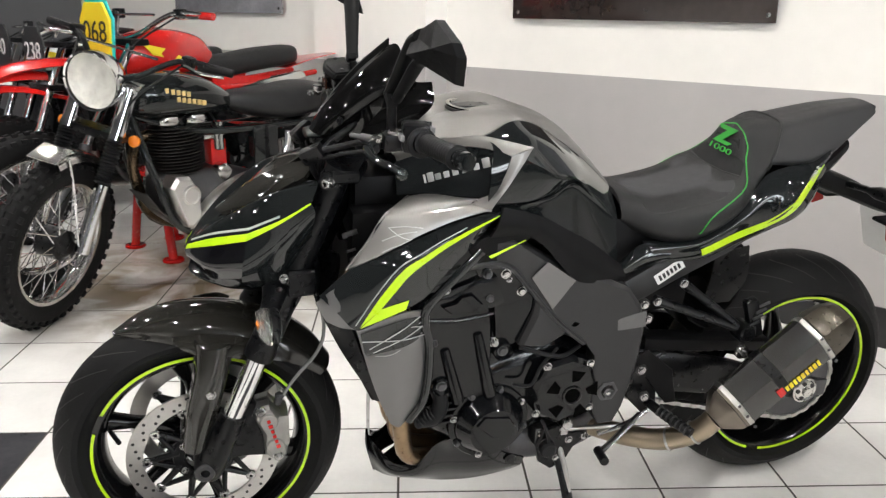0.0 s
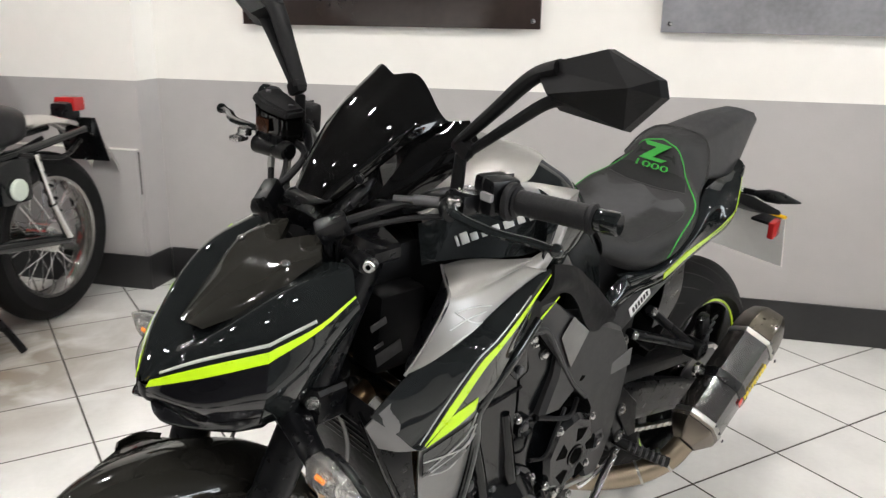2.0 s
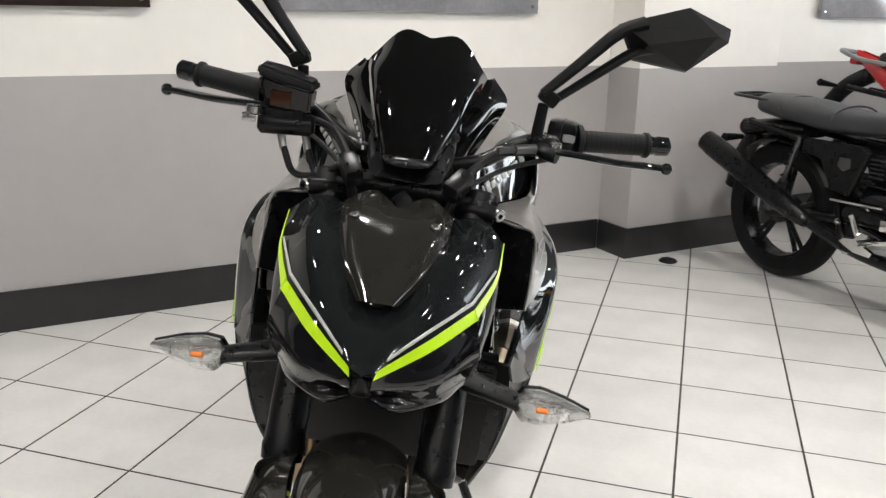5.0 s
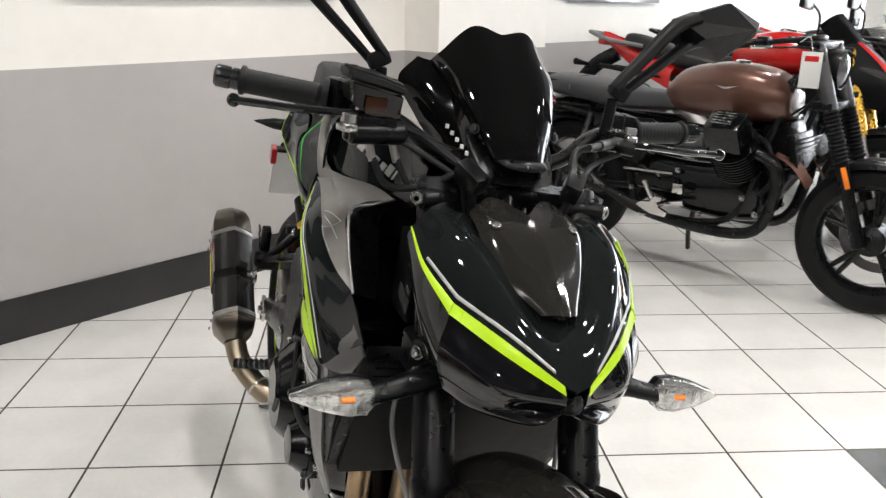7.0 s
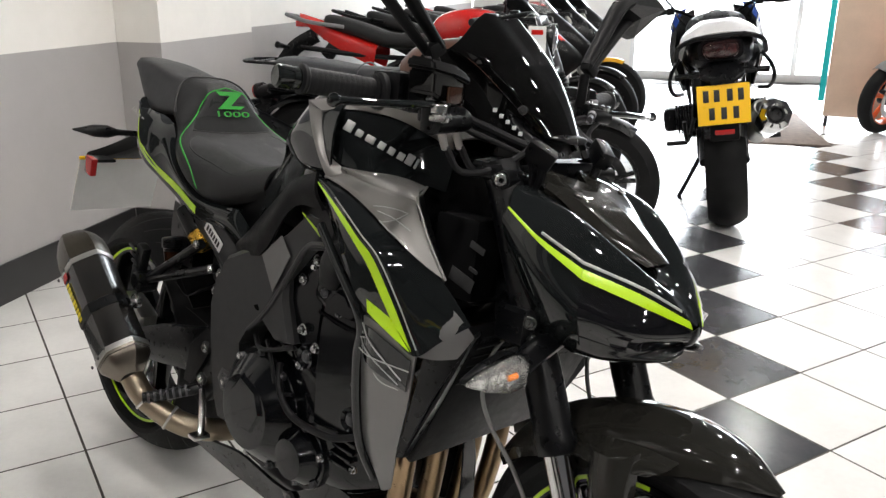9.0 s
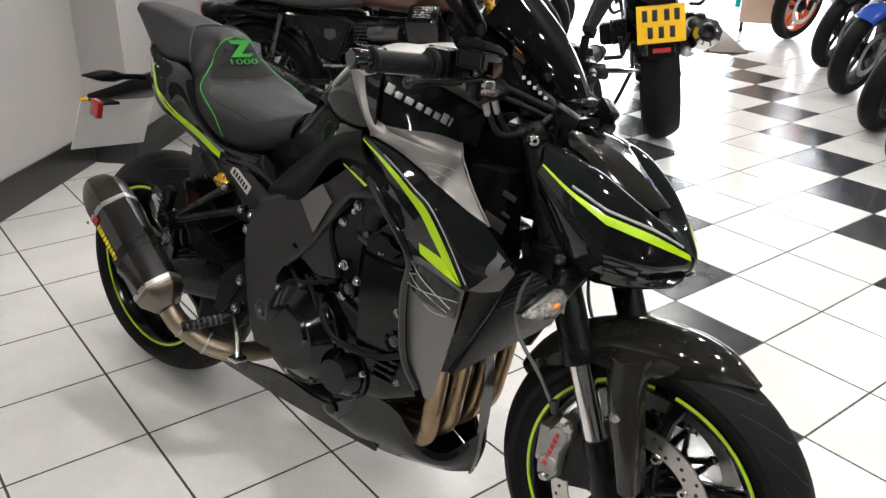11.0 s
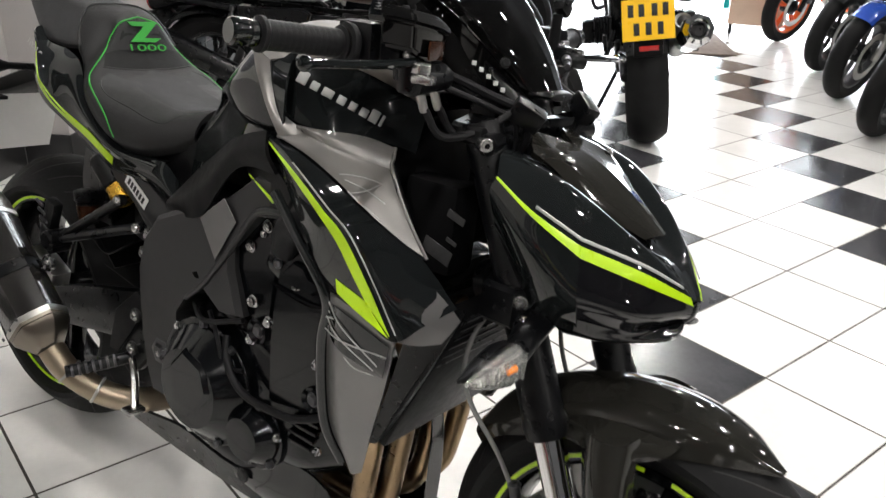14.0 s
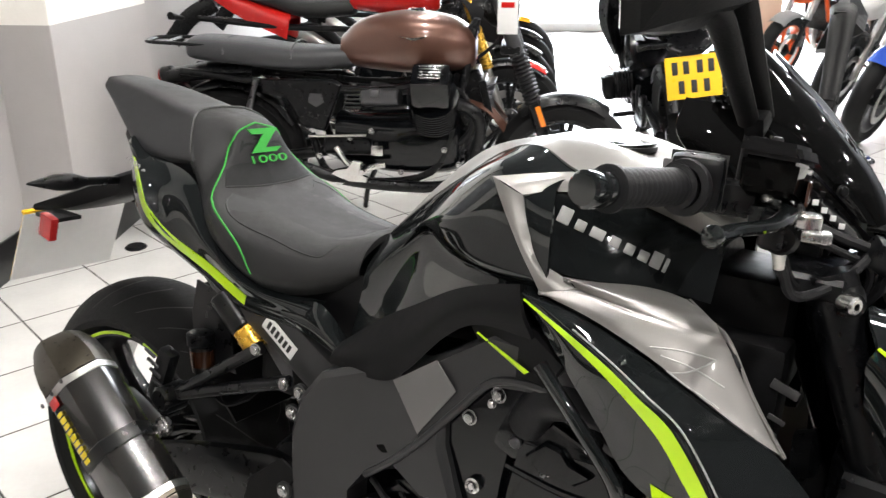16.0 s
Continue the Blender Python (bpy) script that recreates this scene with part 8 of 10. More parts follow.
    # turn everything that steers
    if o.get("steer"):
        for ch in set(k.children) - before:
            ch.matrix_basis = st @ ch.matrix_basis
    # frame, engine
    both("frame_tube", lambda b: tube(b, [(hx - 0.05, 0.03, hz - 0.06), (hx - 0.10, 0.10, hz - 0.32), (hx - 0.22, 0.12, 0.30), (wb * 0.33, 0.12, 0.27), (wb * 0.26, 0.12, 0.45)], 0.016, 10), o["frame"], k)
    both("frame_tube", lambda b: tube(b, [(hx - 0.06, 0.03, hz - 0.08), (wb * 0.55, 0.09, o["seat_z"] - 0.10), (wb * 0.2, 0.11, o["seat_z"] - 0.10), (-0.18, 0.09, o["seat_z"] - 0.06)], 0.015, 10), o["frame"], k)
    both("swingarm", lambda b: tube(b, [(wb * 0.30, 0.10, rr + 0.06), (0.0, 0.10, rr)], 0.022, 10), o["frame"], k)
    if o.get("shocks"):
        both("shock", lambda b: (cyl(b, (0.02, 0.13, rr + 0.02), (0.09, 0.13, rr + 0.16), 0.020, seg=14), cyl(b, (0.085, 0.13, rr + 0.15), (0.15, 0.13, rr + 0.36), 0.012, seg=14)), o.get("shock_mat", CHROME), k)
        both("shock_spring", lambda b: tube(b, [(0.07 + 0.0028 * q + 0.0, 0.13 + 0.024 * math.sin(q * 1.05), rr + 0.12 + 0.0085 * q + 0.022 * math.cos(q * 1.05) * 0.3) for q in range(26)], 0.005, 6, 104), o.get("spring", SATIN_BLACK), k)
    ex, ez = o.get("engine", (wb * 0.46, 0.36))
    et = o["engine_type"]
    if et == "vtwin":
        one("crankcase", lambda b: loft(b, [((ex - 0.34, 0, ez + 0.0), 0.10, 0.10, 0), ((ex - 0.10, 0, ez - 0.02), 0.13, 0.12, 0), ((ex + 0.14, 0, ez), 0.13, 0.13, 0), ((ex + 0.20, 0, ez), 0.10, 0.09, 0)], 20, power=4), ENGINE_BLACK, k, "black engine and gearbox castings")
        for s in (-1, 1):
            a, d = Vector((ex + 0.08, 0.07 * s, ez + 0.08)), Vector((0.0, 0.72 * s, 0.69)).normalized()
            cy = one("cylinder", lambda b: cyl(b, a, a + d * 0.22, 0.072, seg=20), ENGINE_BLACK, k, "black finned cylinder")
            for q in range(9):
                one("cooling_fin", lambda b: turned(b, a + d * (0.05 + 0.017 * q), d, [(0, 0.05), (0, 0.102), (0.003, 0.104), (0.006, 0.102), (0.006, 0.05)], 20), ENGINE_BLACK, cy)
            one("rocker_cover", lambda b: block(b, a + d * 0.262, (0.155, 0.130, 0.135), 0.030, Matrix.Rotation(-0.55 * s, 4, "X")), ENGINE_BLACK, k, "black rocker cover with bright ribs")
            for q in range(5):
                one("cover_rib", lambda b: block(b, a + d * 0.262 + Vector((0, 0.068 * s * 0.52 + (q - 2) * 0.016 * 0.85 * s + 0.012 * s, 0.068 * 0.85 - (q - 2) * 0.016 * 0.52 + 0.003)), (0.085, 0.006, 0.006), 0.002, Matrix.Rotation(-0.80 * s, 4, "X")), BRIGHT, k)
            one("header_pipe", lambda b: tube(b, [a + d * 0.16 + Vector((0.07, 0, 0)), a + d * 0.16 + Vector((0.17, -0.01 * s, -0.05)), (ex + 0.26, 0.16 * s, ez + 0.02), (ex + 0.16, 0.15 * s, ez - 0.16), (ex - 0.25, 0.16 * s, ez - 0.16), (0.24, 0.19 * s, ez - 0.06)], 0.024, 14), SATIN_BLACK, k)
            one("silencer", lambda b: turned(b, (0.30, 0.195 * s, ez - 0.085), (-0.56, 0.03 * s, 0.24), [(0, 0.024), (0.04, 0.034), (0.16, 0.046), (0.60, 0.052), (0.66, 0.048), (0.665, 0.036), (0.64, 0.034)], 26), SATIN_BLACK, k, "long satin black silencer")
            one("footrest_hanger", lambda b: (tube(b, [(ex - 0.33, 0.15 * s, ez - 0.02), (ex - 0.25, 0.17 * s, ez - 0.10), (ex - 0.12, 0.17 * s, ez - 0.08)], 0.013, 8), cyl(b, (ex - 0.20, 0.16 * s, ez - 0.09), (ex - 0.20, 0.27 * s, ez - 0.09), 0.012, seg=12), block(b, (ex - 0.15, 0.175 * s, ez - 0.02), (0.05, 0.02, 0.045), 0.006)), ALLOY, k)
            one("side_cover", lambda b: slab(b, [(0.17, o["seat_z"] - 0.130), (0.17, o["seat_z"] - 0.078), (0.47, o["seat_z"] - 0.075), (0.505, o["seat_z"] - 0.095), (0.43, o["seat_z"] - 0.285), (0.34, o["seat_z"] - 0.27), (0.27, o["seat_z"] - 0.15)], 0.11 * s, 0.145 * s, bev=0.01), SATIN_BLACK, k, "satin black side cover with small shield badge")
            one("shield_badge", lambda b: slab(b, [(wb * 0.265, o["seat_z"] - 0.13), (wb * 0.30, o["seat_z"] - 0.13), (wb * 0.305, o["seat_z"] - 0.165), (wb * 0.283, o["seat_z"] - 0.185), (wb * 0.26, o["seat_z"] - 0.165)], 0.143 * s, 0.148 * s, bev=0.002), DARK_STEEL, k)
            one("footrest_plate", lambda b: slab(b, [(0.44, 0.285), (0.47, 0.315), (0.52, 0.325), (0.55, 0.355), (0.585, 0.35), (0.575, 0.30), (0.61, 0.285), (0.60, 0.262), (0.53, 0.262), (0.48, 0.245)], 0.165 * s, 0.185 * s, bev=0.006), ALLOY, k, "cast alloy footrest plate")
            one("starter_motor", lambda b: cyl(b, (0.42, 0.115 * s, 0.40), (0.62, 0.115 * s, 0.40), 0.036, seg=18, bev=0.006), SATIN_BLACK, k)
            one("linkage_rod", lambda b: cyl(b, (0.36, 0.150 * s, 0.445), (0.60, 0.150 * s, 0.455), 0.005, seg=8), STEEL, k)
            one("throttle_body", lambda b: (cyl(b, (0.58, 0.10 * s, 0.60), (0.74, 0.13 * s, 0.61), 0.036, seg=18, bev=0.006), cyl(b, (0.62, 0.14 * s, 0.625), (0.66, 0.14 * s, 0.625), 0.020, seg=12, bev=0.003)), DARK_STEEL, k)
            for q, (bx_, bz_) in enumerate(((0.40, 0.36), (0.53, 0.44), (0.62, 0.47), (0.74, 0.30), (0.92, 0.40), (0.98, 0.34))):
                one("case_bolt", lambda b: hexbolt(b, (bx_, 0.135 * s, bz_), (0, s, 0), 0.010, 0.014), BRIGHT, k)
            for q in range(5):
                one("cover_vent", lambda b: block(b, (wb * 0.39, 0.146 * s, o["seat_z"] - 0.115 - 0.017 * q), (0.065, 0.006, 0.007), 0.002), INK, k)
    elif et == "four":
        one("engine_block", lambda b: (block(b, (ex + 0.02, 0, ez + 0.16), (0.22, 0.30, 0.26), 0.02, Matrix.Rotation(0.25, 4, "Y")), loft(b, [((ex - 0.22, 0, ez), 0.12, 0.10, 0), ((ex, 0, ez), 0.16, 0.13, 0), ((ex + 0.15, 0, ez), 0.14, 0.10, 0)], 18, power=3.5)), ENGINE_BLACK, k, "black engine")
        one("radiator", lambda b: block(b, (ex + 0.27, 0, ez + 0.17), (0.045, 0.31, 0.25), 0.008, Matrix.Rotation(-0.2, 4, "Y")), SATIN_BLACK, k, "black radiator")
        both("radiator_shroud", lambda b: patch(b, [[(hx - 0.02, 0.16, hz - 0.10), (hx - 0.16, 0.19, hz - 0.10), (hx - 0.30, 0.17, hz - 0.12)], [(ex + 0.31, 0.17, ez + 0.26), (ex + 0.22, 0.19, ez + 0.20), (ex + 0.10, 0.17, ez + 0.26)], [(ex + 0.27, 0.16, ez + 0.05), (ex + 0.22, 0.17, ez + 0.04), (ex + 0.16, 0.16, ez + 0.10)]], 10, 10, 0.004, out=(0, 1, 0)), o.get("shroud_mat", SATIN_BLACK), k)
        both("engine_cover", lambda b: turned(b, (ex, 0.14, ez), (0, 1, 0), [(0, 0.09), (0.03, 0.085), (0.045, 0.06), (0.046, 0)], 28), ENGINE_BLACK, k)
        both("header_pipe", lambda b: tube(b, [(ex + 0.12, 0.06, ez + 0.16), (ex + 0.23, 0.06, ez + 0.06), (ex + 0.18, 0.05, ez - 0.14), (ex - 0.2, 0.05, ez - 0.15)], 0.02, 12), STEEL, k)
        one("silencer", lambda b: turned(b, (0.32, -0.17, ez - 0.04), (-0.45, -0.02, 0.28), [(0, 0.03), (0.05, 0.05), (0.36, 0.055), (0.40, 0.04), (0.395, 0.03)], 22), o.get("can", STEEL), k)
    # bodywork
    tx0, tx1 = o["tank"]
    tz, tw, th = o["tank_z"], o["tank_w"], o["tank_h"]
    tl = tx1 - tx0
    rows = o.get("tank_rows") or [((tx0, 0, tz - th * 0.25), tw * 0.42, th * 0.45, 0), ((tx0 + tl * 0.16, 0, tz - th * 0.04), tw * 0.72, th * 0.80, 0), ((tx0 + tl * 0.50, 0, tz + th * 0.04), tw, th, 0), ((tx0 + tl * 0.82, 0, tz - th * 0.02), tw * 0.90, th * 0.88, 0), ((tx1 - 0.012, 0, tz - th * 0.18), tw * 0.60, th * 0.55, 0), ((tx1, 0, tz - th * 0.2), tw * 0.30, th * 0.25, 0)]
    one("fuel_tank", lambda b: loft(b, rows, 30, 40, 2.6), o["paint"], k, o.get("tank_label", ""))
    one("filler_cap", lambda b: cyl(b, (tx0 + tl * 0.55, 0, tz + th * 0.98), (tx0 + tl * 0.55, 0, tz + th * 1.10), 0.035, seg=22, bev=0.005), o.get("cap", CHROME), k)
    if o.get("badge"):
        for s in (-1, 1):
            for q, (dx, dz) in enumerate(o["badge_at"]):
                one("badge_block", lambda b: block(b, (tx0 + tl * 0.55 + dx * s * -1, (tw * 0.985 + 0.002 - (0.16 * max(0.0, abs(dx * -s + 0.0) - 0.06))) * s, tz + th * 0.10 + dz), (0.016, 0.012, 0.020), 0.002), o["badge"], k)
    sx0, sx1 = o["seat"]
    sz, sw, sh = o["seat_z"], o["seat_w"], o["seat_h"]
    L = sx1 - sx0
    up = o.get("seat_up", 0.03)
    cushion = o.get("seat_rows") or [((sx0, 0, sz + up * 0.9), sw * 0.45, sh * 0.45, 0), ((sx0 + L * 0.06, 0, sz + up), sw * 0.85, sh * 0.9, 0), ((sx0 + L * 0.35, 0, sz + up * 0.5), sw, sh, 0), ((sx0 + L * 0.62, 0, sz - 0.005), sw * 0.95, sh * 0.95, 0), ((sx1 - L * 0.05, 0, sz), sw * 0.62, sh * 0.8, 0), ((sx1, 0, sz), sw * 0.4, sh * 0.5, 0)]
    one("seat", lambda b: loft(b, cushion, 26, 34, 3.0), o.get("seat_mat", SEAT_VINYL), k, o.get("seat_label", ""))
    if o.get("rear_guard"):
        one("rear_mudguard", lambda b: arch(b, rc, rr + o.get("rear_gap", 0.03), o["wr"] * 0.62, *o["rear_arc"], 0.03), o["rear_guard"], k)
    road_wheel(k, "rear_wheel", rc, rr, o["wr"], o["style_r"], o["rim"])
    t = o.get("tail")
    if t == "classic":
        p = Vector((-0.22, 0, o.get("tail_z", rr + 0.30)))
        one("tail_lamp", lambda b: (block(b, p, (0.07, 0.10, 0.06), 0.015)), RED_LENS, k, "red tail lamp")
        one("tail_lamp_housing", lambda b: block(b, p + Vector((0.03, 0, -0.03)), (0.09, 0.08, 0.08), 0.02), SATIN_BLACK, k)
        one("rear_plate", lambda b: block(b, p + Vector((-0.05, 0, -0.15)), (0.006, 0.20, 0.20), 0.002, Matrix.Rotation(0.35, 4, "Y")), SATIN_BLACK, k, "black plate panel")
        both("lifting_rail", lambda b: tube(b, [(0.22, 0.12, sz - 0.10), (0.0, 0.12, sz - 0.14), (-0.15, 0.09, sz - 0.10)], 0.010, 8), SATIN_BLACK, k)
    elif t == "dirt":
        one("tail_guard", lambda b: patch(b, [[(sx0 + 0.10, y, sz - 0.03), (sx0 - 0.08, y, sz + 0.01), (sx0 - 0.30, y * 0.45, sz + 0.03)] for y in (-0.085, -0.04, 0, 0.04, 0.085)], 10, 16, 0.004, out=(0, 0, 1)), o["paint"], k, "pointed tail mudguard")
        both("side_number_panel", lambda b: slab(b, [(wb * 0.12, sz - 0.24), (wb * 0.10, sz - 0.06), (wb * 0.36, sz - 0.05), (wb * 0.36, sz - 0.16), (wb * 0.24, sz - 0.24)], 0.09, 0.10, bev=0.003), o["paint"], k)
        both("tank_decal", lambda b: slab(b, [(tx0 + tl * 0.35, tz - 0.04), (tx0 + tl * 0.75, tz + 0.0), (tx0 + tl * 0.85, tz + 0.05), (tx0 + tl * 0.55, tz + 0.02)], tw * 0.97, tw * 0.99, bev=0.001), YELLOW, k)
        one("silencer", lambda b: turned(b, (0.35, 0.10, sz - 0.14), (-0.5, 0.02, 0.07), [(0, 0.02), (0.03, 0.04), (0.40, 0.04), (0.42, 0.03)], 20), ALLOY, k)
    elif t == "rack":
        one("luggage_rack", lambda b: (tube(b, [(0.12, 0.115, sz + 0.03), (-0.10, 0.11, sz + 0.05), (-0.30, 0.085, sz + 0.055), (-0.33, 0.0, sz + 0.055), (-0.30, -0.085, sz + 0.055), (-0.10, -0.11, sz + 0.05), (0.12, -0.115, sz + 0.03)], 0.008, 8), cyl(b, (-0.15, -0.1, sz + 0.052), (-0.15, 0.1, sz + 0.052), 0.007, seg=8), cyl(b, (-0.24, -0.09, sz + 0.054), (-0.24, 0.09, sz + 0.054), 0.007, seg=8)), SATIN_BLACK, k, "black tubular luggage rack")
        one("tail_unit", lambda b: loft(b, [((0.12, 0, sz - 0.06), 0.09, 0.035, 0), ((-0.10, 0, sz - 0.07), 0.08, 0.035, 0), ((-0.27, 0, sz - 0.10), 0.05, 0.035, 0)], 16), SATIN_BLACK, k)
        one("tail_lamp", lambda b: cyl(b, (-0.25, 0, sz - 0.09), (-0.30, 0, sz - 0.10), 0.040, seg=22, bev=0.006), SATIN_BLACK, k)
        one("lamp_lens", lambda b: cyl(b, (-0.298, 0, sz - 0.10), (-0.308, 0, sz - 0.102), 0.034, seg=22, bev=0.004), RED_LENS, k)
        one("plate_arm", lambda b: tube(b, [(-0.22, 0, sz - 0.12), (-0.30, 0, sz - 0.24), (-0.34, 0, sz - 0.40)], 0.022, 10, 12, 2.2), SATIN_BLACK, k)
        both("indicator", lambda b: cyl(b, (-0.26, 0.05, sz - 0.14), (-0.27, 0.16, sz - 0.14), 0.012, 0.02, 12, 0.004), SATIN_BLACK, k)
    elif t == "sport":
        sheet("tail_fairing", [[(0.30, 0.05, sz - 0.02), (0.05, 0.05, sz + 0.06), (-0.22, 0.02, sz + 0.14)], [(0.30, 0.13, sz - 0.06), (0.05, 0.11, sz + 0.02), (-0.20, 0.05, sz + 0.11)], [(0.28, 0.12, sz - 0.16), (0.05, 0.10, sz - 0.06), (-0.14, 0.05, sz + 0.05)]], o["paint"], k, "", out=(0, 1, 0.3))
        one("grab_rail", lambda b: tube(b, [(0.10, 0.12, sz + 0.06), (-0.12, 0.12, sz + 0.085), (-0.27, 0.08, sz + 0.125), (-0.30, 0, sz + 0.13), (-0.27, -0.08, sz + 0.125), (-0.12, -0.12, sz + 0.085), (0.10, -0.12, sz + 0.06)], 0.012, 8, 30), o.get("rail", GREY_PLASTIC), k, "grey grab rail")
        one("tail_lamp", lambda b: block(b, (-0.21, 0, sz + 0.08), (0.05, 0.11, 0.04), 0.012), RED_LENS, k)
        one("plate_arm", lambda b: tube(b, [(-0.12, 0, sz + 0.02), (-0.26, 0, sz - 0.06), (-0.36, 0, sz - 0.18)], 0.02, 10, 12, 2.4), SATIN_BLACK, k)
        both("indicator", lambda b: cyl(b, (-0.28, 0.04, sz - 0.06), (-0.30, 0.17, sz - 0.05), 0.009, 0.02, 12, 0.004), SATIN_BLACK, k)
    if o.get("centre_stand"):
        both("centre_stand", lambda b: tube(b, [(wb * 0.33, 0.10, 0.22), (wb * 0.28, 0.13, 0.10), (wb * 0.26, 0.17, 0.012)], 0.014, 8), SATIN_BLACK, k, "black centre stand leg")
        one("stand_bar", lambda b: cyl(b, (wb * 0.29, -0.13, 0.11), (wb * 0.29, 0.13, 0.11), 0.012, seg=10), SATIN_BLACK, k)
    if o.get("side_stand"):
        one("side_stand", lambda b: tube(b, [(wb * 0.42, 0.12, 0.25), (wb * 0.38, 0.20, 0.12), (wb * 0.36, 0.27, 0.010)], 0.012, 8), SATIN_BLACK, k)
    return k


def upright(x, y, heading, lean=0.0):
    return Matrix.Translation((x, y, 0)) @ Matrix.Rotation(radians(heading), 4, "Z") @ Matrix.Rotation(radians(-lean), 4, "X")


# classic single beside the wall pier
CREASED = material("creased_seat_leather", (0.014, 0.014, 0.015), 0.40, 0.0, 0.35, vary=0.3, scale=14, bump=0.8, bump_scale=22)
POLISHED = material("buffed_case_alloy", (0.72, 0.71, 0.69), 0.33, 1.0, vary=0.04, scale=4, rough_vary=0.03, grain=0.05)
BROWNED = material("browned_steel_pipe", (0.10, 0.072, 0.045), 0.26, 0.9, vary=0.3, scale=8)
GLASS_FACE = material("fluted_lamp_glass", (0.70, 0.69, 0.64), 0.22, 0.35, 0.6, vary=0.25, scale=26, bump=0.5, bump_scale=60)
FIN_METAL = material("blackened_fin_metal", (0.055, 0.053, 0.050), 0.34, 0.85, vary=0.2)
roadster = other_bike("motorcycle", upright(-2.34, 0.54, -90.8), "classic black single-cylinder roadster with chrome forks and spoked wheels", dict(
    wb=1.41, rf=0.335, rr=0.335, wf=0.09, wr=0.115, style_f="knob", style_r="wire", rim=ALLOY, head=(1.12, 0.86), steer=34, lamp_up=0.105, lamp_fwd=0.135, gaiter=True, slider=CHROME, tube=CHROME, yoke=ALLOY, fork_y=0.10,
    guard=ALLOY, guard_arc=(78, 142), guard_gap=0.03, guard_plate=True, lamp="round", lamp_r=0.112, lamp_mat=CHROME, reflector=GLASS_FACE, bar_w=0.40, bar_rise=0.17, bar_mat=SATIN_BLACK, brace=True, winkers=True, frame=GLOSS_BLACK, engine_type="",
    tank=(0.62, 1.06), tank_z=0.845, tank_w=0.135, tank_h=0.09, paint=GLOSS_BLACK, tank_label="glossy black teardrop tank with gold maker lettering blocks", badge=material("gold_lettering", (0.72, 0.52, 0.22), 0.35, 0.4, vary=0.05),
    tank_rows=[((0.595, 0, 0.800), 0.040, 0.028, 0), ((0.66, 0, 0.816), 0.078, 0.054, 0), ((0.76, 0, 0.840), 0.118, 0.078, 0), ((0.88, 0, 0.850), 0.138, 0.088, 0), ((1.00, 0, 0.850), 0.130, 0.088, 0), ((1.065, 0, 0.852), 0.095, 0.070, 0), ((1.085, 0, 0.852), 0.045, 0.035, 0)],
    badge_at=[(-0.095, 0.022), (-0.072, 0.016), (-0.050, 0.012), (-0.028, 0.008), (-0.006, 0.004), (-0.050, -0.014), (-0.028, -0.018), (-0.006, -0.022), (0.016, -0.026), (0.038, -0.030), (0.060, -0.034)],
    seat=(0.12, 0.66), seat_z=0.80, seat_w=0.13, seat_h=0.07, seat_mat=CREASED, seat_label="creased black leather seat",
    seat_rows=[((0.115, 0, 0.795), 0.060, 0.035, 0), ((0.15, 0, 0.798), 0.105, 0.066, 0), ((0.25, 0, 0.797), 0.130, 0.078, 0), ((0.38, 0, 0.788), 0.128, 0.074, 0), ((0.50, 0, 0.793), 0.110, 0.060, 0), ((0.60, 0, 0.806), 0.082, 0.040, 0), ((0.67, 0, 0.806), 0.050, 0.026, 0)],
    rear_guard=ALLOY, rear_arc=(50, 168), rear_gap=0.145, tail_z=0.835, tail="classic", shocks=True, centre_stand=True))


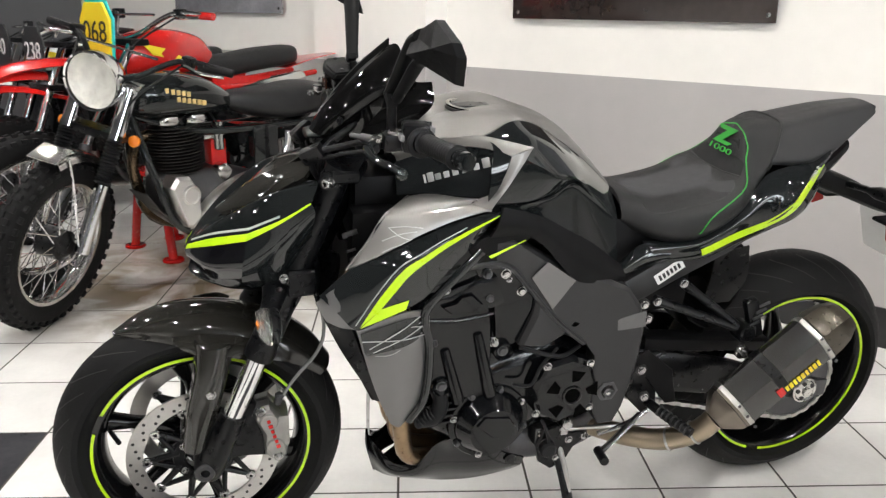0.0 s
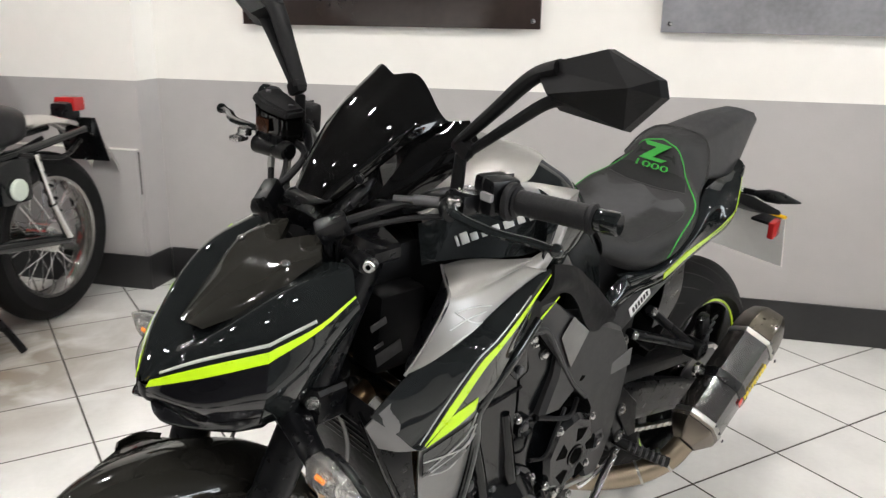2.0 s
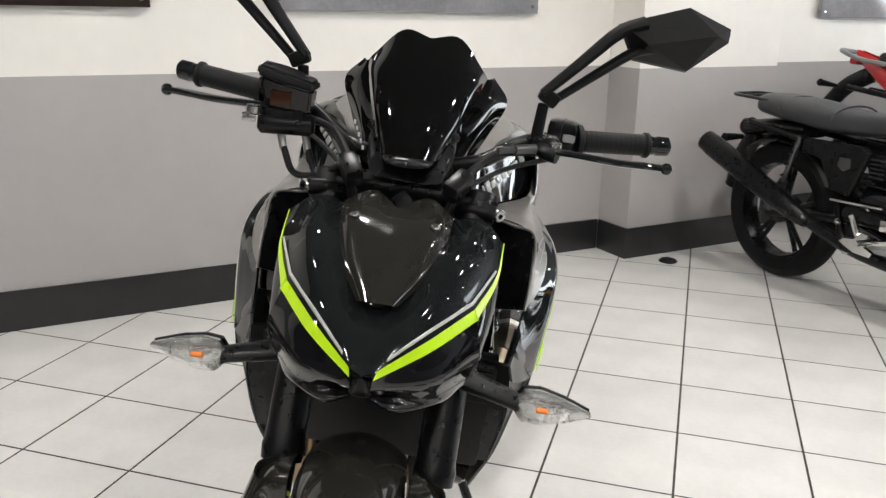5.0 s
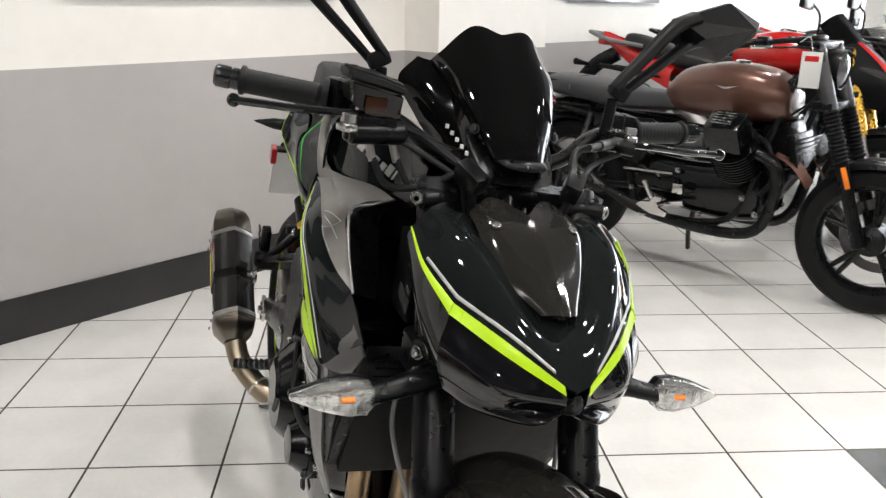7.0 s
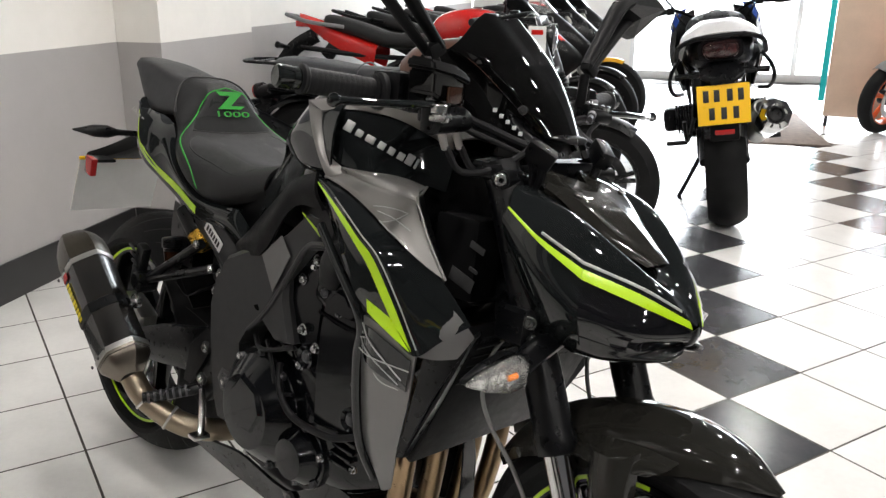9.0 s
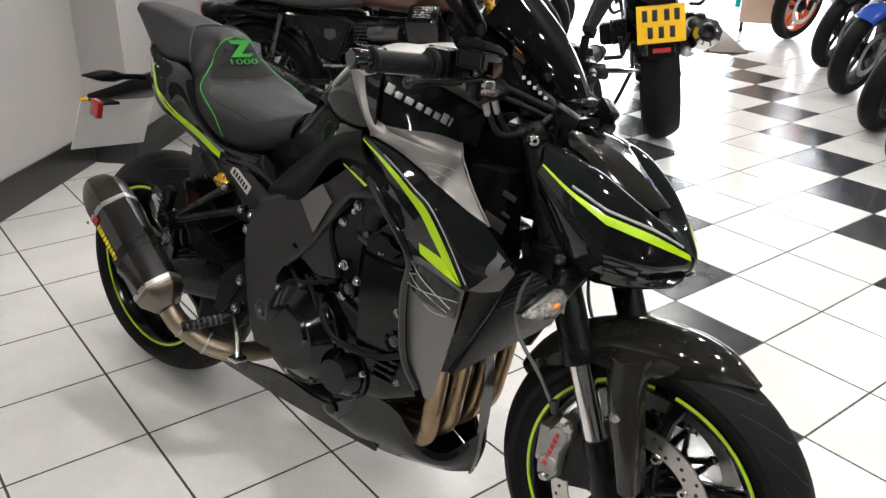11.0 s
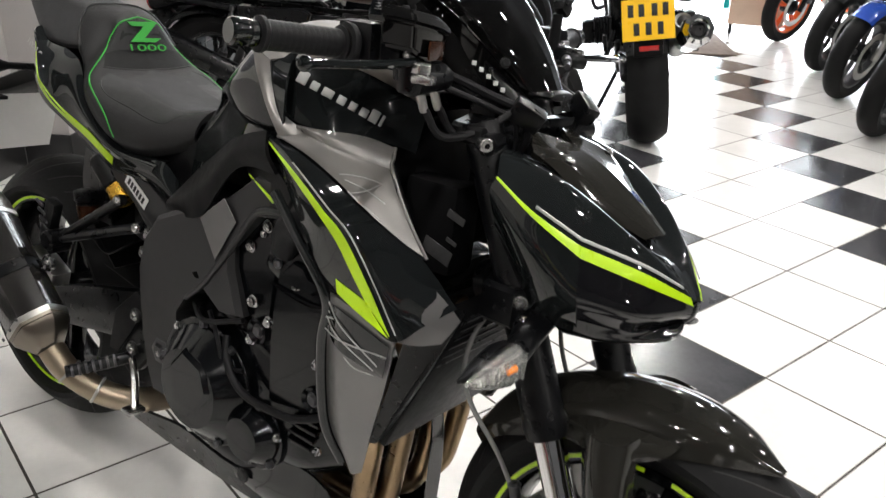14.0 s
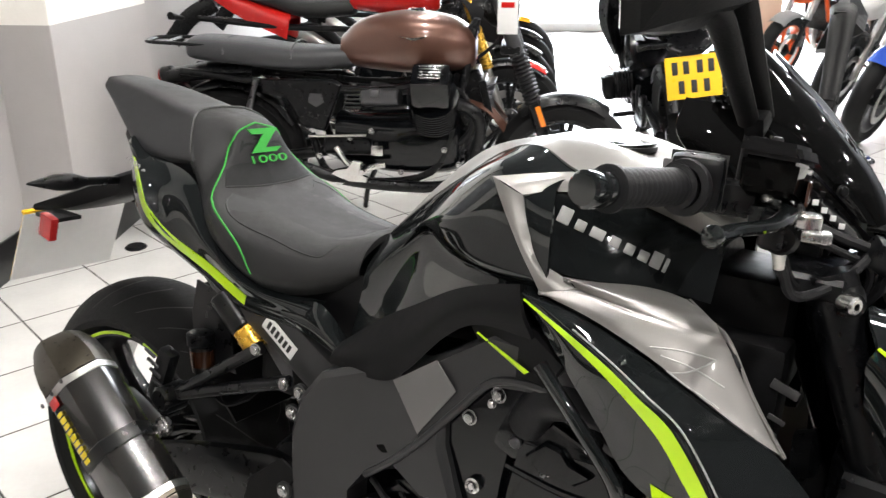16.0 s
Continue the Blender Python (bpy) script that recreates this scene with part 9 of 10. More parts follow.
def single_engine(k, x, z):
    """Upright air-cooled single: x, z give the middle of the finned barrel."""
    one("crankcase", lambda b: loft(b, [((x - 0.36, 0, z - 0.22), 0.06, 0.08, 0), ((x - 0.20, 0, z - 0.20), 0.10, 0.11, 0), ((x, 0, z - 0.20), 0.10, 0.13, 0), ((x + 0.11, 0, z - 0.18), 0.07, 0.09, 0), ((x + 0.14, 0, z - 0.17), 0.03, 0.04, 0)], 20, power=3), DARK_STEEL, k, "grey alloy crankcase")
    barrel = one("cylinder", lambda b: cyl(b, (x, 0, z - 0.11), (x + 0.015, 0, z + 0.13), 0.068, seg=24), ENGINE_BLACK, k, "black finned cylinder")
    for q in range(15):
        f = q / 14
        rad = 0.100 + 0.012 * math.sin(f * 2.6)
        one("cooling_fin", lambda b: turned(b, (x + 0.014 * f, 0, z - 0.095 + 0.185 * f), (0.07, 0, 1), [(0, 0.05), (0, rad - 0.003), (0.0015, rad), (0.004, rad), (0.0055, rad - 0.003), (0.0055, 0.05)], 24), FIN_METAL, barrel)
    for dx in (-0.055, 0.065):
        one("rocker_box", lambda b: loft(b, [((x + dx - 0.045, 0.02, z + 0.118), 0.06, 0.016, 0), ((x + dx - 0.02, 0.02, z + 0.122), 0.075, 0.026, 0), ((x + dx + 0.02, 0.02, z + 0.122), 0.075, 0.026, 0), ((x + dx + 0.045, 0.02, z + 0.118), 0.06, 0.016, 0)], 16, power=3.5), ALLOY, k, "polished rocker box")
        one("box_nut", lambda b: cyl(b, (x + dx, 0.06, z + 0.14), (x + dx, 0.06, z + 0.165), 0.009, seg=6), BRIGHT, k)
    for dx in (-0.03, 0.03):
        one("pushrod_tube", lambda b: cyl(b, (x + dx, -0.10, z - 0.12), (x + dx, -0.08, z + 0.11), 0.011, seg=12), CHROME, k)
    one("timing_cover", lambda b: slab(b, [(x + 0.130, z - 0.130), (x + 0.100, z - 0.090), (x + 0.045, z - 0.095), (x + 0.005, z - 0.16), (x + 0.0, z - 0.26), (x + 0.025, z - 0.305), (x + 0.070, z - 0.30), (x + 0.105, z - 0.23)], 0.06, 0.172, bev=0.014), POLISHED, k, "polished alloy timing cover")
    one("cover_boss", lambda b: turned(b, (x + 0.048, 0.165, z - 0.168), (0, 1, 0), [(0, 0.042), (0.012, 0.040), (0.018, 0.034), (0.012, 0.028), (0.014, 0.0)], 28), POLISHED, k)
    case = one("primary_case", lambda b: loft(b, [((x - 0.385, 0.135, z - 0.175), 0.020, 0.035, 0), ((x - 0.350, 0.14, z - 0.185), 0.045, 0.075, 0), ((x - 0.25, 0.145, z - 0.215), 0.060, 0.105, 0), ((x - 0.12, 0.145, z - 0.255), 0.060, 0.105, 0), ((x - 0.03, 0.14, z - 0.290), 0.050, 0.075, 0), ((x + 0.005, 0.135, z - 0.305), 0.022, 0.035, 0)], 30, 36, 2.8), POLISHED, k, "polished alloy primary chaincase")
    for dx, dz in ((-0.30, -0.185), (-0.18, -0.22), (-0.08, -0.27)):
        one("case_screw", lambda b: cyl(b, (x + dx, 0.195, z + dz), (x + dx, 0.209, z + dz), 0.012, seg=16, bev=0.002), BRIGHT, case)
    one("exhaust_pipe", lambda b: tube(b, [(x + 0.08, -0.02, z + 0.07), (x + 0.15, -0.03, z + 0.04), (x + 0.178, -0.04, z - 0.04), (x + 0.155, -0.06, z - 0.15), (x + 0.09, -0.09, z - 0.28), (x - 0.10, -0.13, z - 0.36), (x - 0.50, -0.15, z - 0.33), (-0.05, -0.16, z - 0.30)], 0.022, 14), BROWNED, k, "browned exhaust pipe")
    one("dynamo", lambda b: turned(b, (x + 0.09, -0.06, z - 0.145), (0, 1, 0), [(0, 0), (0, 0.034), (0.10, 0.034), (0.104, 0.038), (0.12, 0.036), (0.125, 0.02), (0.125, 0)], 24), BRIGHT, k)
    one("skid_plate", lambda b: patch(b, [[(x + 0.19, y, z - 0.16), (x + 0.11, y, z - 0.26), (x + 0.0, y, z - 0.35)] for y in (-0.07, 0, 0.07)], 6, 10, 0.004, out=(1, 0, 0)), DARK_STEEL, k, "dull metal skid plate")
    one("carburettor", lambda b: (cyl(b, (x - 0.10, 0.02, z + 0.04), (x - 0.20, 0.02, z + 0.04), 0.026, seg=16, bev=0.004), cyl(b, (x - 0.165, 0.05, z - 0.02), (x - 0.165, 0.05, z + 0.10), 0.024, seg=16, bev=0.005)), ALLOY, k)
    one("kick_cap", lambda b: turned(b, (x - 0.155, 0.06, z - 0.105), (0, 1, 0), [(0, 0.036), (0.045, 0.034), (0.055, 0.024), (0.057, 0)], 20), ALLOY, k)
    one("float_bowl", lambda b: block(b, (x - 0.165, 0.02, z - 0.035), (0.075, 0.06, 0.12), 0.012), RED, k, "red painted carburettor bracket")
    one("battery_box", lambda b: block(b, (x - 0.357, 0.0, z - 0.022), (0.13, 0.25, 0.19), 0.014), GLOSS_BLACK, k)
    one("box_strap", lambda b: block(b, (x - 0.357, 0.126, z - 0.022), (0.020, 0.006, 0.20), 0.002), SATIN_BLACK, k)
    one("chrome_strut", lambda b: tube(b, [(x - 0.475, 0.12, z + 0.035), (x - 0.455, 0.13, z - 0.04), (x - 0.42, 0.125, z - 0.125)], 0.010, 10, 12, 1.8), CHROME, k)
    one("tool_box", lambda b: block(b, (x - 0.61, 0.10, z - 0.02), (0.16, 0.06, 0.17), 0.03), GLOSS_BLACK, k, "black rounded side toolbox")
    one("cable", lambda b: tube(b, [(x - 0.16, 0.05, z + 0.10), (x - 0.10, 0.06, z + 0.15), (x + 0.10, 0.10, z + 0.16), (x + 0.20, 0.06, z + 0.25)], 0.004, 6), GRIP_RUBBER, k)


single_engine(roadster, 0.860, 0.63)
one("oil_window", lambda b: cyl(b, (0.262, 0.135, 0.583), (0.262, 0.15, 0.583), 0.040, seg=24, bev=0.004), material("pale_roundel", (0.62, 0.70, 0.62), 0.3, vary=0.1), roadster, "pale round badge on the side box")

# motocross bikes behind it
red_mx = other_bike("motocross_bike", upright(-2.86, 0.58, -86), "red motocross bike with black seat, on a red stand", dict(
    wb=1.34, rf=0.345, rr=0.31, wf=0.085, wr=0.11, style_f="knob", style_r="knob", rim=ALLOY, head=(0.85, 0.98), slider=DARK_STEEL, tube=CHROME, guard=RED, guard_arc=(80, 100), guard_gap=0.25, beak=RED, lamp="board", board=YELLOW, number="068",
    board_up=0.075, board_rim=TEAL, beak_up=0.13, board_label="yellow race board with black number", bar_w=0.40, bar_rise=0.17, bar_mat=CHROME, brace=True, grip=RED, frame=RED, engine_type="four", engine=(0.52, 0.44), tank=(0.44, 0.92), tank_z=0.985, tank_w=0.12, tank_h=0.105, paint=RED, tank_label="red plastic tank with yellow flash",
    seat=(-0.10, 0.62), seat_z=0.925, seat_w=0.085, seat_h=0.055, seat_up=0.03, tail="dirt", can=ALLOY))
BOARD_BLACK = material("black_race_board", (0.02, 0.02, 0.022), 0.4, vary=0.1)
for (x, y, num) in ((-3.60, 0.66, "238"), (-4.22, 0.74, "90")):
    other_bike("motocross_bike", upright(x, y, -90), "white and black motocross bike with black race board" if num == "90" else "black and red motocross bike with black race board", dict(
        wb=1.20, rf=0.33, rr=0.31, wf=0.085, wr=0.11, style_f="knob", style_r="knob", rim=ALLOY, head=(0.87, 0.94), slider=ALLOY, tube=CHROME, guard=RED, guard_arc=(80, 100), guard_gap=0.25, beak=RED if num == "238" else WHITE_PAINT, lamp="board", board=BOARD_BLACK, number=num, ink=WHITE_PAINT,
        board_label="black race board with white number", bar_w=0.42, bar_rise=0.13, bar_mat=CHROME, frame=DARK_STEEL, engine_type="four", engine=(0.54, 0.42), tank=(0.48, 0.90), tank_z=0.90, tank_w=0.12, tank_h=0.09, paint=WHITE_PAINT if num == "90" else MATT_BLACK, seat=(-0.05, 0.62), seat_z=0.89, seat_w=0.085, seat_h=0.055, tail="dirt"))
std = empty("bike_stand", Matrix.Translation((-2.985, -0.02, 0)), "red tubular steel bike lift stand", "bike stand")
for sx in (-1, 1):
    for sy in (-1, 1):
        one("leg", lambda b: tube(b, [(0.10 * sx, 0.10 * sy, 0.40), (0.185 * sx, 0.11 * sy, 0.012)], 0.022, 10, 4), RED, std)
        one("foot_pad", lambda b: cyl(b, (0.185 * sx, 0.11 * sy, 0.0), (0.185 * sx, 0.11 * sy, 0.016), 0.052, seg=20, bev=0.004), RED, std)
    one("cross_bar", lambda b: cyl(b, (0.145 * sx, -0.10, 0.19), (0.145 * sx, 0.10, 0.19), 0.012, seg=10), RED, std)
one("top_plate", lambda b: block(b, (0, 0, 0.41), (0.26, 0.28, 0.02), 0.004), RED, std)

RETRO_SEAT = material("charcoal_bench_vinyl", (0.032, 0.033, 0.036), 0.42, 0.0, 0.45, vary=0.12, bump=0.3, bump_scale=300)
# retro twin with bronze tank by the far pier
retro = other_bike("motorcycle", upright(2.13, 0.405, -93.3), "retro motorcycle with bronze tank and black transverse twin engine", dict(
    wb=1.405, rf=0.30, rr=0.312, wf=0.11, wr=0.13, style_f="cast", style_r="cast", rim=SATIN_BLACK, head=(1.085, 0.965), disc_mat=DARK_STEEL, shroud=DARK_STEEL, lamp_fwd=0.11, reflector=DARK_STEEL, gaiter=True, slider=SATIN_BLACK, tube=CHROME, guard=SATIN_BLACK, guard_arc=(55, 128), disc=True, caliper=STEEL, lamp="round", lamp_r=0.076, lamp_mat=SATIN_BLACK,
    bar_w=0.38, bar_rise=0.06, bar_mat=SATIN_BLACK, frame=SATIN_BLACK, engine_type="vtwin", engine=(0.80, 0.42), tank=(0.49, 1.04), tank_z=0.812, tank_w=0.160, tank_h=0.122, paint=BROWN, tank_label="satin bronze tank with small winged badge",
    seat=(-0.16, 0.55), seat_z=0.750, seat_w=0.135, seat_h=0.052, seat_up=0.03, seat_mat=RETRO_SEAT, seat_label="ribbed charcoal bench seat", rear_guard=SATIN_BLACK, rear_arc=(30, 130), tail="rack", shocks=True, shock_mat=DARK_STEEL, side_stand=True))
for px in (0.02, 0.30):
    one("seat_rib", lambda b: tube(b, [(px, 0.1375 * math.cos(a), 0.750 + (0.018 if px < 0.1 else 0.006) + 0.0545 * math.sin(a)) for a in [math.pi * q / 12 for q in range(13)]], 0.004, 6, 30), RETRO_SEAT, retro)
both("tank_badge", lambda b: slab(b, [(0.74, 0.855), (0.80, 0.848), (0.86, 0.855), (0.81, 0.838), (0.79, 0.838)], 0.158, 0.162, bev=0.001), ALLOY, retro, "silver winged badge")
both("fork_reflector", lambda b: block(b, (1.305, 0.125, 0.545), (0.020, 0.006, 0.085), 0.003, Matrix.Rotation(-0.36, 4, "Y")), AMBER, retro, "amber fork reflector")
both("front_side_guard", lambda b: patch(b, [[(1.02, 0.05, 0.62), (1.10, 0.07, 0.58), (1.17, 0.06, 0.50)], [(1.02, 0.11, 0.59), (1.10, 0.115, 0.55), (1.16, 0.10, 0.47)]], 6, 10, 0.004, out=(0, 1, 0)), BROWN, retro)
one("price_tag", lambda b: (block(b, (1.165, -0.26, 0.945), (0.075, 0.0015, 0.13), 0.0005), tube(b, [(1.165, -0.26, 1.01), (1.14, -0.24, 1.06), (1.10, -0.22, 1.04)], 0.0015, 5)), WHITE_PAINT, retro, "white paper price tag on a string")
one("tag_print", lambda b: block(b, (1.165, -0.2612, 0.985), (0.05, 0.0012, 0.02), 0.0003), RED, retro)

one("oil_cooler", lambda b: (slab(b, [(0.95, 0.70), (1.05, 0.72), (1.085, 0.62), (1.07, 0.49), (1.00, 0.38), (0.92, 0.38)], -0.085, 0.085, bev=0.012), block(b, (1.085, 0, 0.60), (0.03, 0.20, 0.16), 0.006, Matrix.Rotation(-0.25, 4, "Y"))), SATIN_BLACK, retro, "black oil cooler and wiring ahead of the engine")
for q in range(7):
    one("cooler_fin", lambda b: block(b, (1.088 + 0.005 * (q - 3), 0, 0.60 + 0.020 * (q - 3)), (0.036, 0.19, 0.004), 0.001, Matrix.Rotation(-0.25, 4, "Y")), DARK_STEEL, retro)
both("cylinder_hose", lambda b: tube(b, [(0.92, 0.09, 0.66), (1.00, 0.13, 0.62), (1.03, 0.12, 0.50), (0.98, 0.11, 0.42)], 0.012, 8), GRIP_RUBBER, retro)

# row beyond the retro bike
SPORT = dict(wb=1.42, rf=0.30, rr=0.315, wf=0.12, wr=0.18, style_f="cast", style_r="cast", rim=SATIN_BLACK, head=(1.15, 0.90), slider=STEEL, tube=GOLD, inverted=True, guard=SATIN_BLACK, guard_arc=(52, 128), disc=True, lamp="fairing", fairing=MATT_BLACK, bar_w=0.36, bar_rise=0.08, bar_mat=SATIN_BLACK, lever=SATIN_BLACK,
             mirrors=True, frame=SATIN_BLACK, engine_type="four", engine=(0.75, 0.40), tank=(0.60, 1.06), tank_z=0.93, tank_w=0.17, tank_h=0.11, paint=RED, seat=(-0.05, 0.62), seat_z=0.86, seat_w=0.13, seat_h=0.05, seat_up=0.09, tail="sport", side_stand=True, group="row of parked motorcycles")
naked = other_bike("motorcycle", upright(2.98, 0.62, -91, 6), "red and black naked motorcycle with gold forks and grey rail", SPORT)
both("guard_flash", lambda b: patch(b, [[(1.42 + 0.326 * math.cos(radians(a)), y, 0.30 + 0.326 * math.sin(radians(a)) - d) for a in (56, 66, 78, 88)] for y, d in ((0.02, -0.002), (0.055, 0.006), (0.074, 0.030))], 8, 10, 0.002, out=(0, 0, 1)), RED, naked, "red flash on the mudguard")
both("nose_stripe", lambda b: ribbon(b, [(1.440, 0.020, 0.795), (1.335, 0.045, 0.905), (1.212, 0.045, 1.003)], [(1.415, 0.052, 0.795), (1.312, 0.073, 0.908), (1.198, 0.073, 1.003)], 0.005, 14, (1, 0.4, 0)), RED, naked, "red stripe on the nose")
other_bike("motorcycle", upright(3.70, 0.60, -92, 6), "black adventure motorcycle with high clear screen", {**SPORT, "paint": MATT_BLACK, "slider": SATIN_BLACK, "tube": STEEL, "screen": CLEAR, "rail": SATIN_BLACK})
other_bike("motorcycle", upright(4.42, 0.55, -92, 6), "dark grey sport motorcycle with satin black nose", {**SPORT, "paint": GLOSS_BLACK, "slider": STEEL, "tube": STEEL, "fairing": SATIN_BLACK, "rail": SATIN_BLACK})
other_bike("motorcycle", upright(5.15, 0.50, -92, 6), "red motorcycle with bright yellow mudguard", {**SPORT, "guard": material("yellow_paint", (0.80, 0.40, 0.01), 0.3, coat=0.5, vary=0.05), "guard_arc": (70, 120), "tube": STEEL})

# big touring bike seen from behind
PALE_GREY = material("pale_grey_paint", (0.52, 0.52, 0.52), 0.3, 0.0, 0.5, 0.5, vary=0.05)
tour = other_bike("touring_motorcycle", upright(2.61, -1.668, -3, 8.5), "pale grey and blue touring motorcycle with yellow rear plate", {**SPORT, "group": "", "wb": 1.50, "wr": 0.19, "rr": 0.33, "paint": SATIN_BLACK, "fairing": SATIN_BLACK, "screen": CLEAR, "tube": STEEL, "frame": SATIN_BLACK, "engine_type": "four", "engine": (0.80, 0.42), "tail": "", "bar_w": 0.42, "bar_rise": 0.16, "seat": (-0.02, 0.66), "seat_z": 0.88})
sheet("tail_shell", [
    [(0.25, 0.0, 0.985), (0.0, 0.0, 1.030), (-0.20, 0.0, 1.026), (-0.30, 0.0, 0.985)],
    [(0.25, 0.08, 0.975), (0.0, 0.085, 1.026), (-0.20, 0.080, 1.018), (-0.29, 0.085, 0.978)],
    [(0.25, 0.15, 0.940), (0.0, 0.165, 0.975), (-0.18, 0.162, 0.970), (-0.26, 0.150, 0.948)],
    [(0.25, 0.17, 0.890), (0.0, 0.195, 0.900), (-0.12, 0.195, 0.885), (-0.19, 0.180, 0.870)]], PALE_GREY, tour, "pale grey angular tail shell", thick=0.006, out=(0, 0.5, 1))
one("grab_bar", lambda b: tube(b, [(-0.10, 0.205, 0.865), (-0.24, 0.185, 0.93), (-0.315, 0.11, 0.965), (-0.325, 0.0, 0.968), (-0.315, -0.11, 0.965), (-0.24, -0.185, 0.93), (-0.10, -0.205, 0.865)], 0.012, 10, 40), SATIN_BLACK, tour, "black grab bar round the tail")
one("under_tail", lambda b: loft(b, [((0.30, 0, 0.86), 0.14, 0.07, 0), ((0.0, 0, 0.89), 0.155, 0.085, 0), ((-0.18, 0, 0.895), 0.14, 0.075, 0), ((-0.27, 0, 0.905), 0.10, 0.05, 0)], 20, power=4), SATIN_BLACK, tour, "black tail underside")
both("tail_side_panel", lambda b: patch(b, [[(0.35, 0.165, 0.88), (0.10, 0.19, 0.875), (-0.12, 0.185, 0.865)], [(0.35, 0.15, 0.74), (0.10, 0.165, 0.78), (-0.08, 0.15, 0.80)]], 6, 12, 0.005, out=(0, 1, 0)), SATIN_BLACK, tour)
lamp = one("tail_lamp", lambda b: loft(b, [((-0.25, 0, 0.905), 0.09, 0.045, 0), ((-0.30, 0, 0.905), 0.075, 0.036, 0), ((-0.312, 0, 0.905), 0.05, 0.022, 0)], 18, power=3.5), material("dark_red_lens", (0.035, 0.012, 0.012), 0.12, coat=0.4), tour, "dark smoked tail lamp")
one("tail_hanger", lambda b: (loft(b, [((-0.12, 0, 0.86), 0.09, 0.06, 0), ((-0.24, 0, 0.83), 0.06, 0.040, 0), ((-0.34, 0, 0.80), 0.10, 0.015, 0), ((-0.395, 0, 0.77), 0.05, 0.010, 0)], 14, power=4), block(b, (-0.30, 0, 0.80), (0.03, 0.30, 0.02), 0.006)), SATIN_BLACK, tour)
both("pannier_stay", lambda b: tube(b, [(0.15, 0.19, 0.86), (-0.05, 0.23, 0.80), (-0.08, 0.24, 0.74), (0.05, 0.225, 0.68), (0.22, 0.19, 0.66)], 0.010, 8), SATIN_BLACK, tour)
both("indicator", lambda b: cyl(b, (-0.25, 0.10, 0.80), (-0.26, 0.21, 0.795), 0.008, 0.016, 12, 0.003), SATIN_BLACK, tour)
one("rear_hugger", lambda b: arch(b, (0, 0, 0.33), 0.35, 0.10, 40, 150, 0.03), SATIN_BLACK, tour)
plt = one("rear_plate", lambda b: slab(b, [(-0.114, -0.089), (-0.114, 0.089), (0.114, 0.089), (0.114, -0.089)], -0.003, 0.003, "x", 0.001), PLATE_YELLOW, tour, "yellow plate with dark character bars", m=Matrix.Translation((-0.405, 0.0, 0.672)) @ Matrix.Rotation(radians(12), 4, "Y"))
for z, ys in ((0.040, (-0.075, -0.028, 0.028, 0.075)), (-0.040, (-0.052, 0.0, 0.052))):
    for y in ys:
        one("character_bar", lambda b: block(b, (-0.0035, y, z), (0.002, 0.025, 0.054), 0.0006), INK, plt)
one("red_reflector", lambda b: block(b, (-0.420, 0.0, 0.548), (0.010, 0.085, 0.022), 0.003), RED_LENS, tour)
one("reflector_panel", lambda b: block(b, (-0.368, 0.0, 0.60), (0.012, 0.13, 0.20), 0.01), MATT_BLACK, tour)
one("rear_silencer", lambda b: turned(b, (0.12, -0.20, 0.46), (-0.44, -0.03, 0.14), [(0, 0.03), (0.08, 0.062), (0.34, 0.078), (0.42, 0.072), (0.43, 0.050), (0.425, 0.036), (0.39, 0.034)], 8), CHROME, tour, "chrome six-sided silencer")
one("outlet", lambda b: turned(b, (0.12, -0.20, 0.46), (-0.44, -0.03, 0.14), [(0.38, 0.0), (0.38, 0.036), (0.432, 0.037), (0.434, 0.030), (0.40, 0.028), (0.395, 0.0)], 20), SATIN_BLACK, tour)

for sy in (-1, 1):
    bc = one("boxer_cylinder", lambda b: (turned(b, (0.66, 0.15 * sy, 0.47), (0, sy, 0.06), [(0, 0.075), (0.10, 0.075), (0.10, 0.0)], 24), block(b, (0.66, 0.275 * sy, 0.475), (0.17, 0.075, 0.135), 0.03)), SATIN_BLACK, tour, "black boxer cylinder")
    for q in range(5):
        one("cooling_fin", lambda b: block(b, (0.66, (0.165 + 0.016 * q) * sy, 0.47), (0.19, 0.006, 0.16), 0.002), ENGINE_BLACK, bc)
    one("footrest_hanger", lambda b: (tube(b, [(0.42, 0.14 * sy, 0.50), (0.30, 0.18 * sy, 0.40), (0.20, 0.19 * sy, 0.52)], 0.012, 8), cyl(b, (0.30, 0.18 * sy, 0.39), (0.30, 0.29 * sy, 0.39), 0.013, seg=12)), SATIN_BLACK, tour)
    one("hand_guard", lambda b: block(b, (1.12, 0.40 * sy, 1.08), (0.05, 0.12, 0.09), 0.02), SATIN_BLACK, tour)
    one("side_fairing", lambda b: patch(b, [[(1.25, 0.12 * sy, 1.06), (1.05, 0.24 * sy, 1.02), (0.85, 0.22 * sy, 0.95)], [(1.30, 0.12 * sy, 0.85), (1.10, 0.27 * sy, 0.80), (0.90, 0.24 * sy, 0.78)], [(1.20, 0.10 * sy, 0.62), (1.05, 0.20 * sy, 0.58), (0.92, 0.20 * sy, 0.60)]], 10, 12, 0.005, out=(0, sy, 0)), SATIN_BLACK, tour, "black side fairing")
    one("blue_flank", lambda b: patch(b, [[(1.18, 0.165 * sy, 1.07), (1.02, 0.225 * sy, 1.06), (0.92, 0.205 * sy, 1.01)], [(1.20, 0.195 * sy, 0.98), (1.04, 0.262 * sy, 0.97), (0.93, 0.240 * sy, 0.95)]], 6, 8, 0.004, out=(0, sy, 0)), BLUE, tour, "blue painted flank")
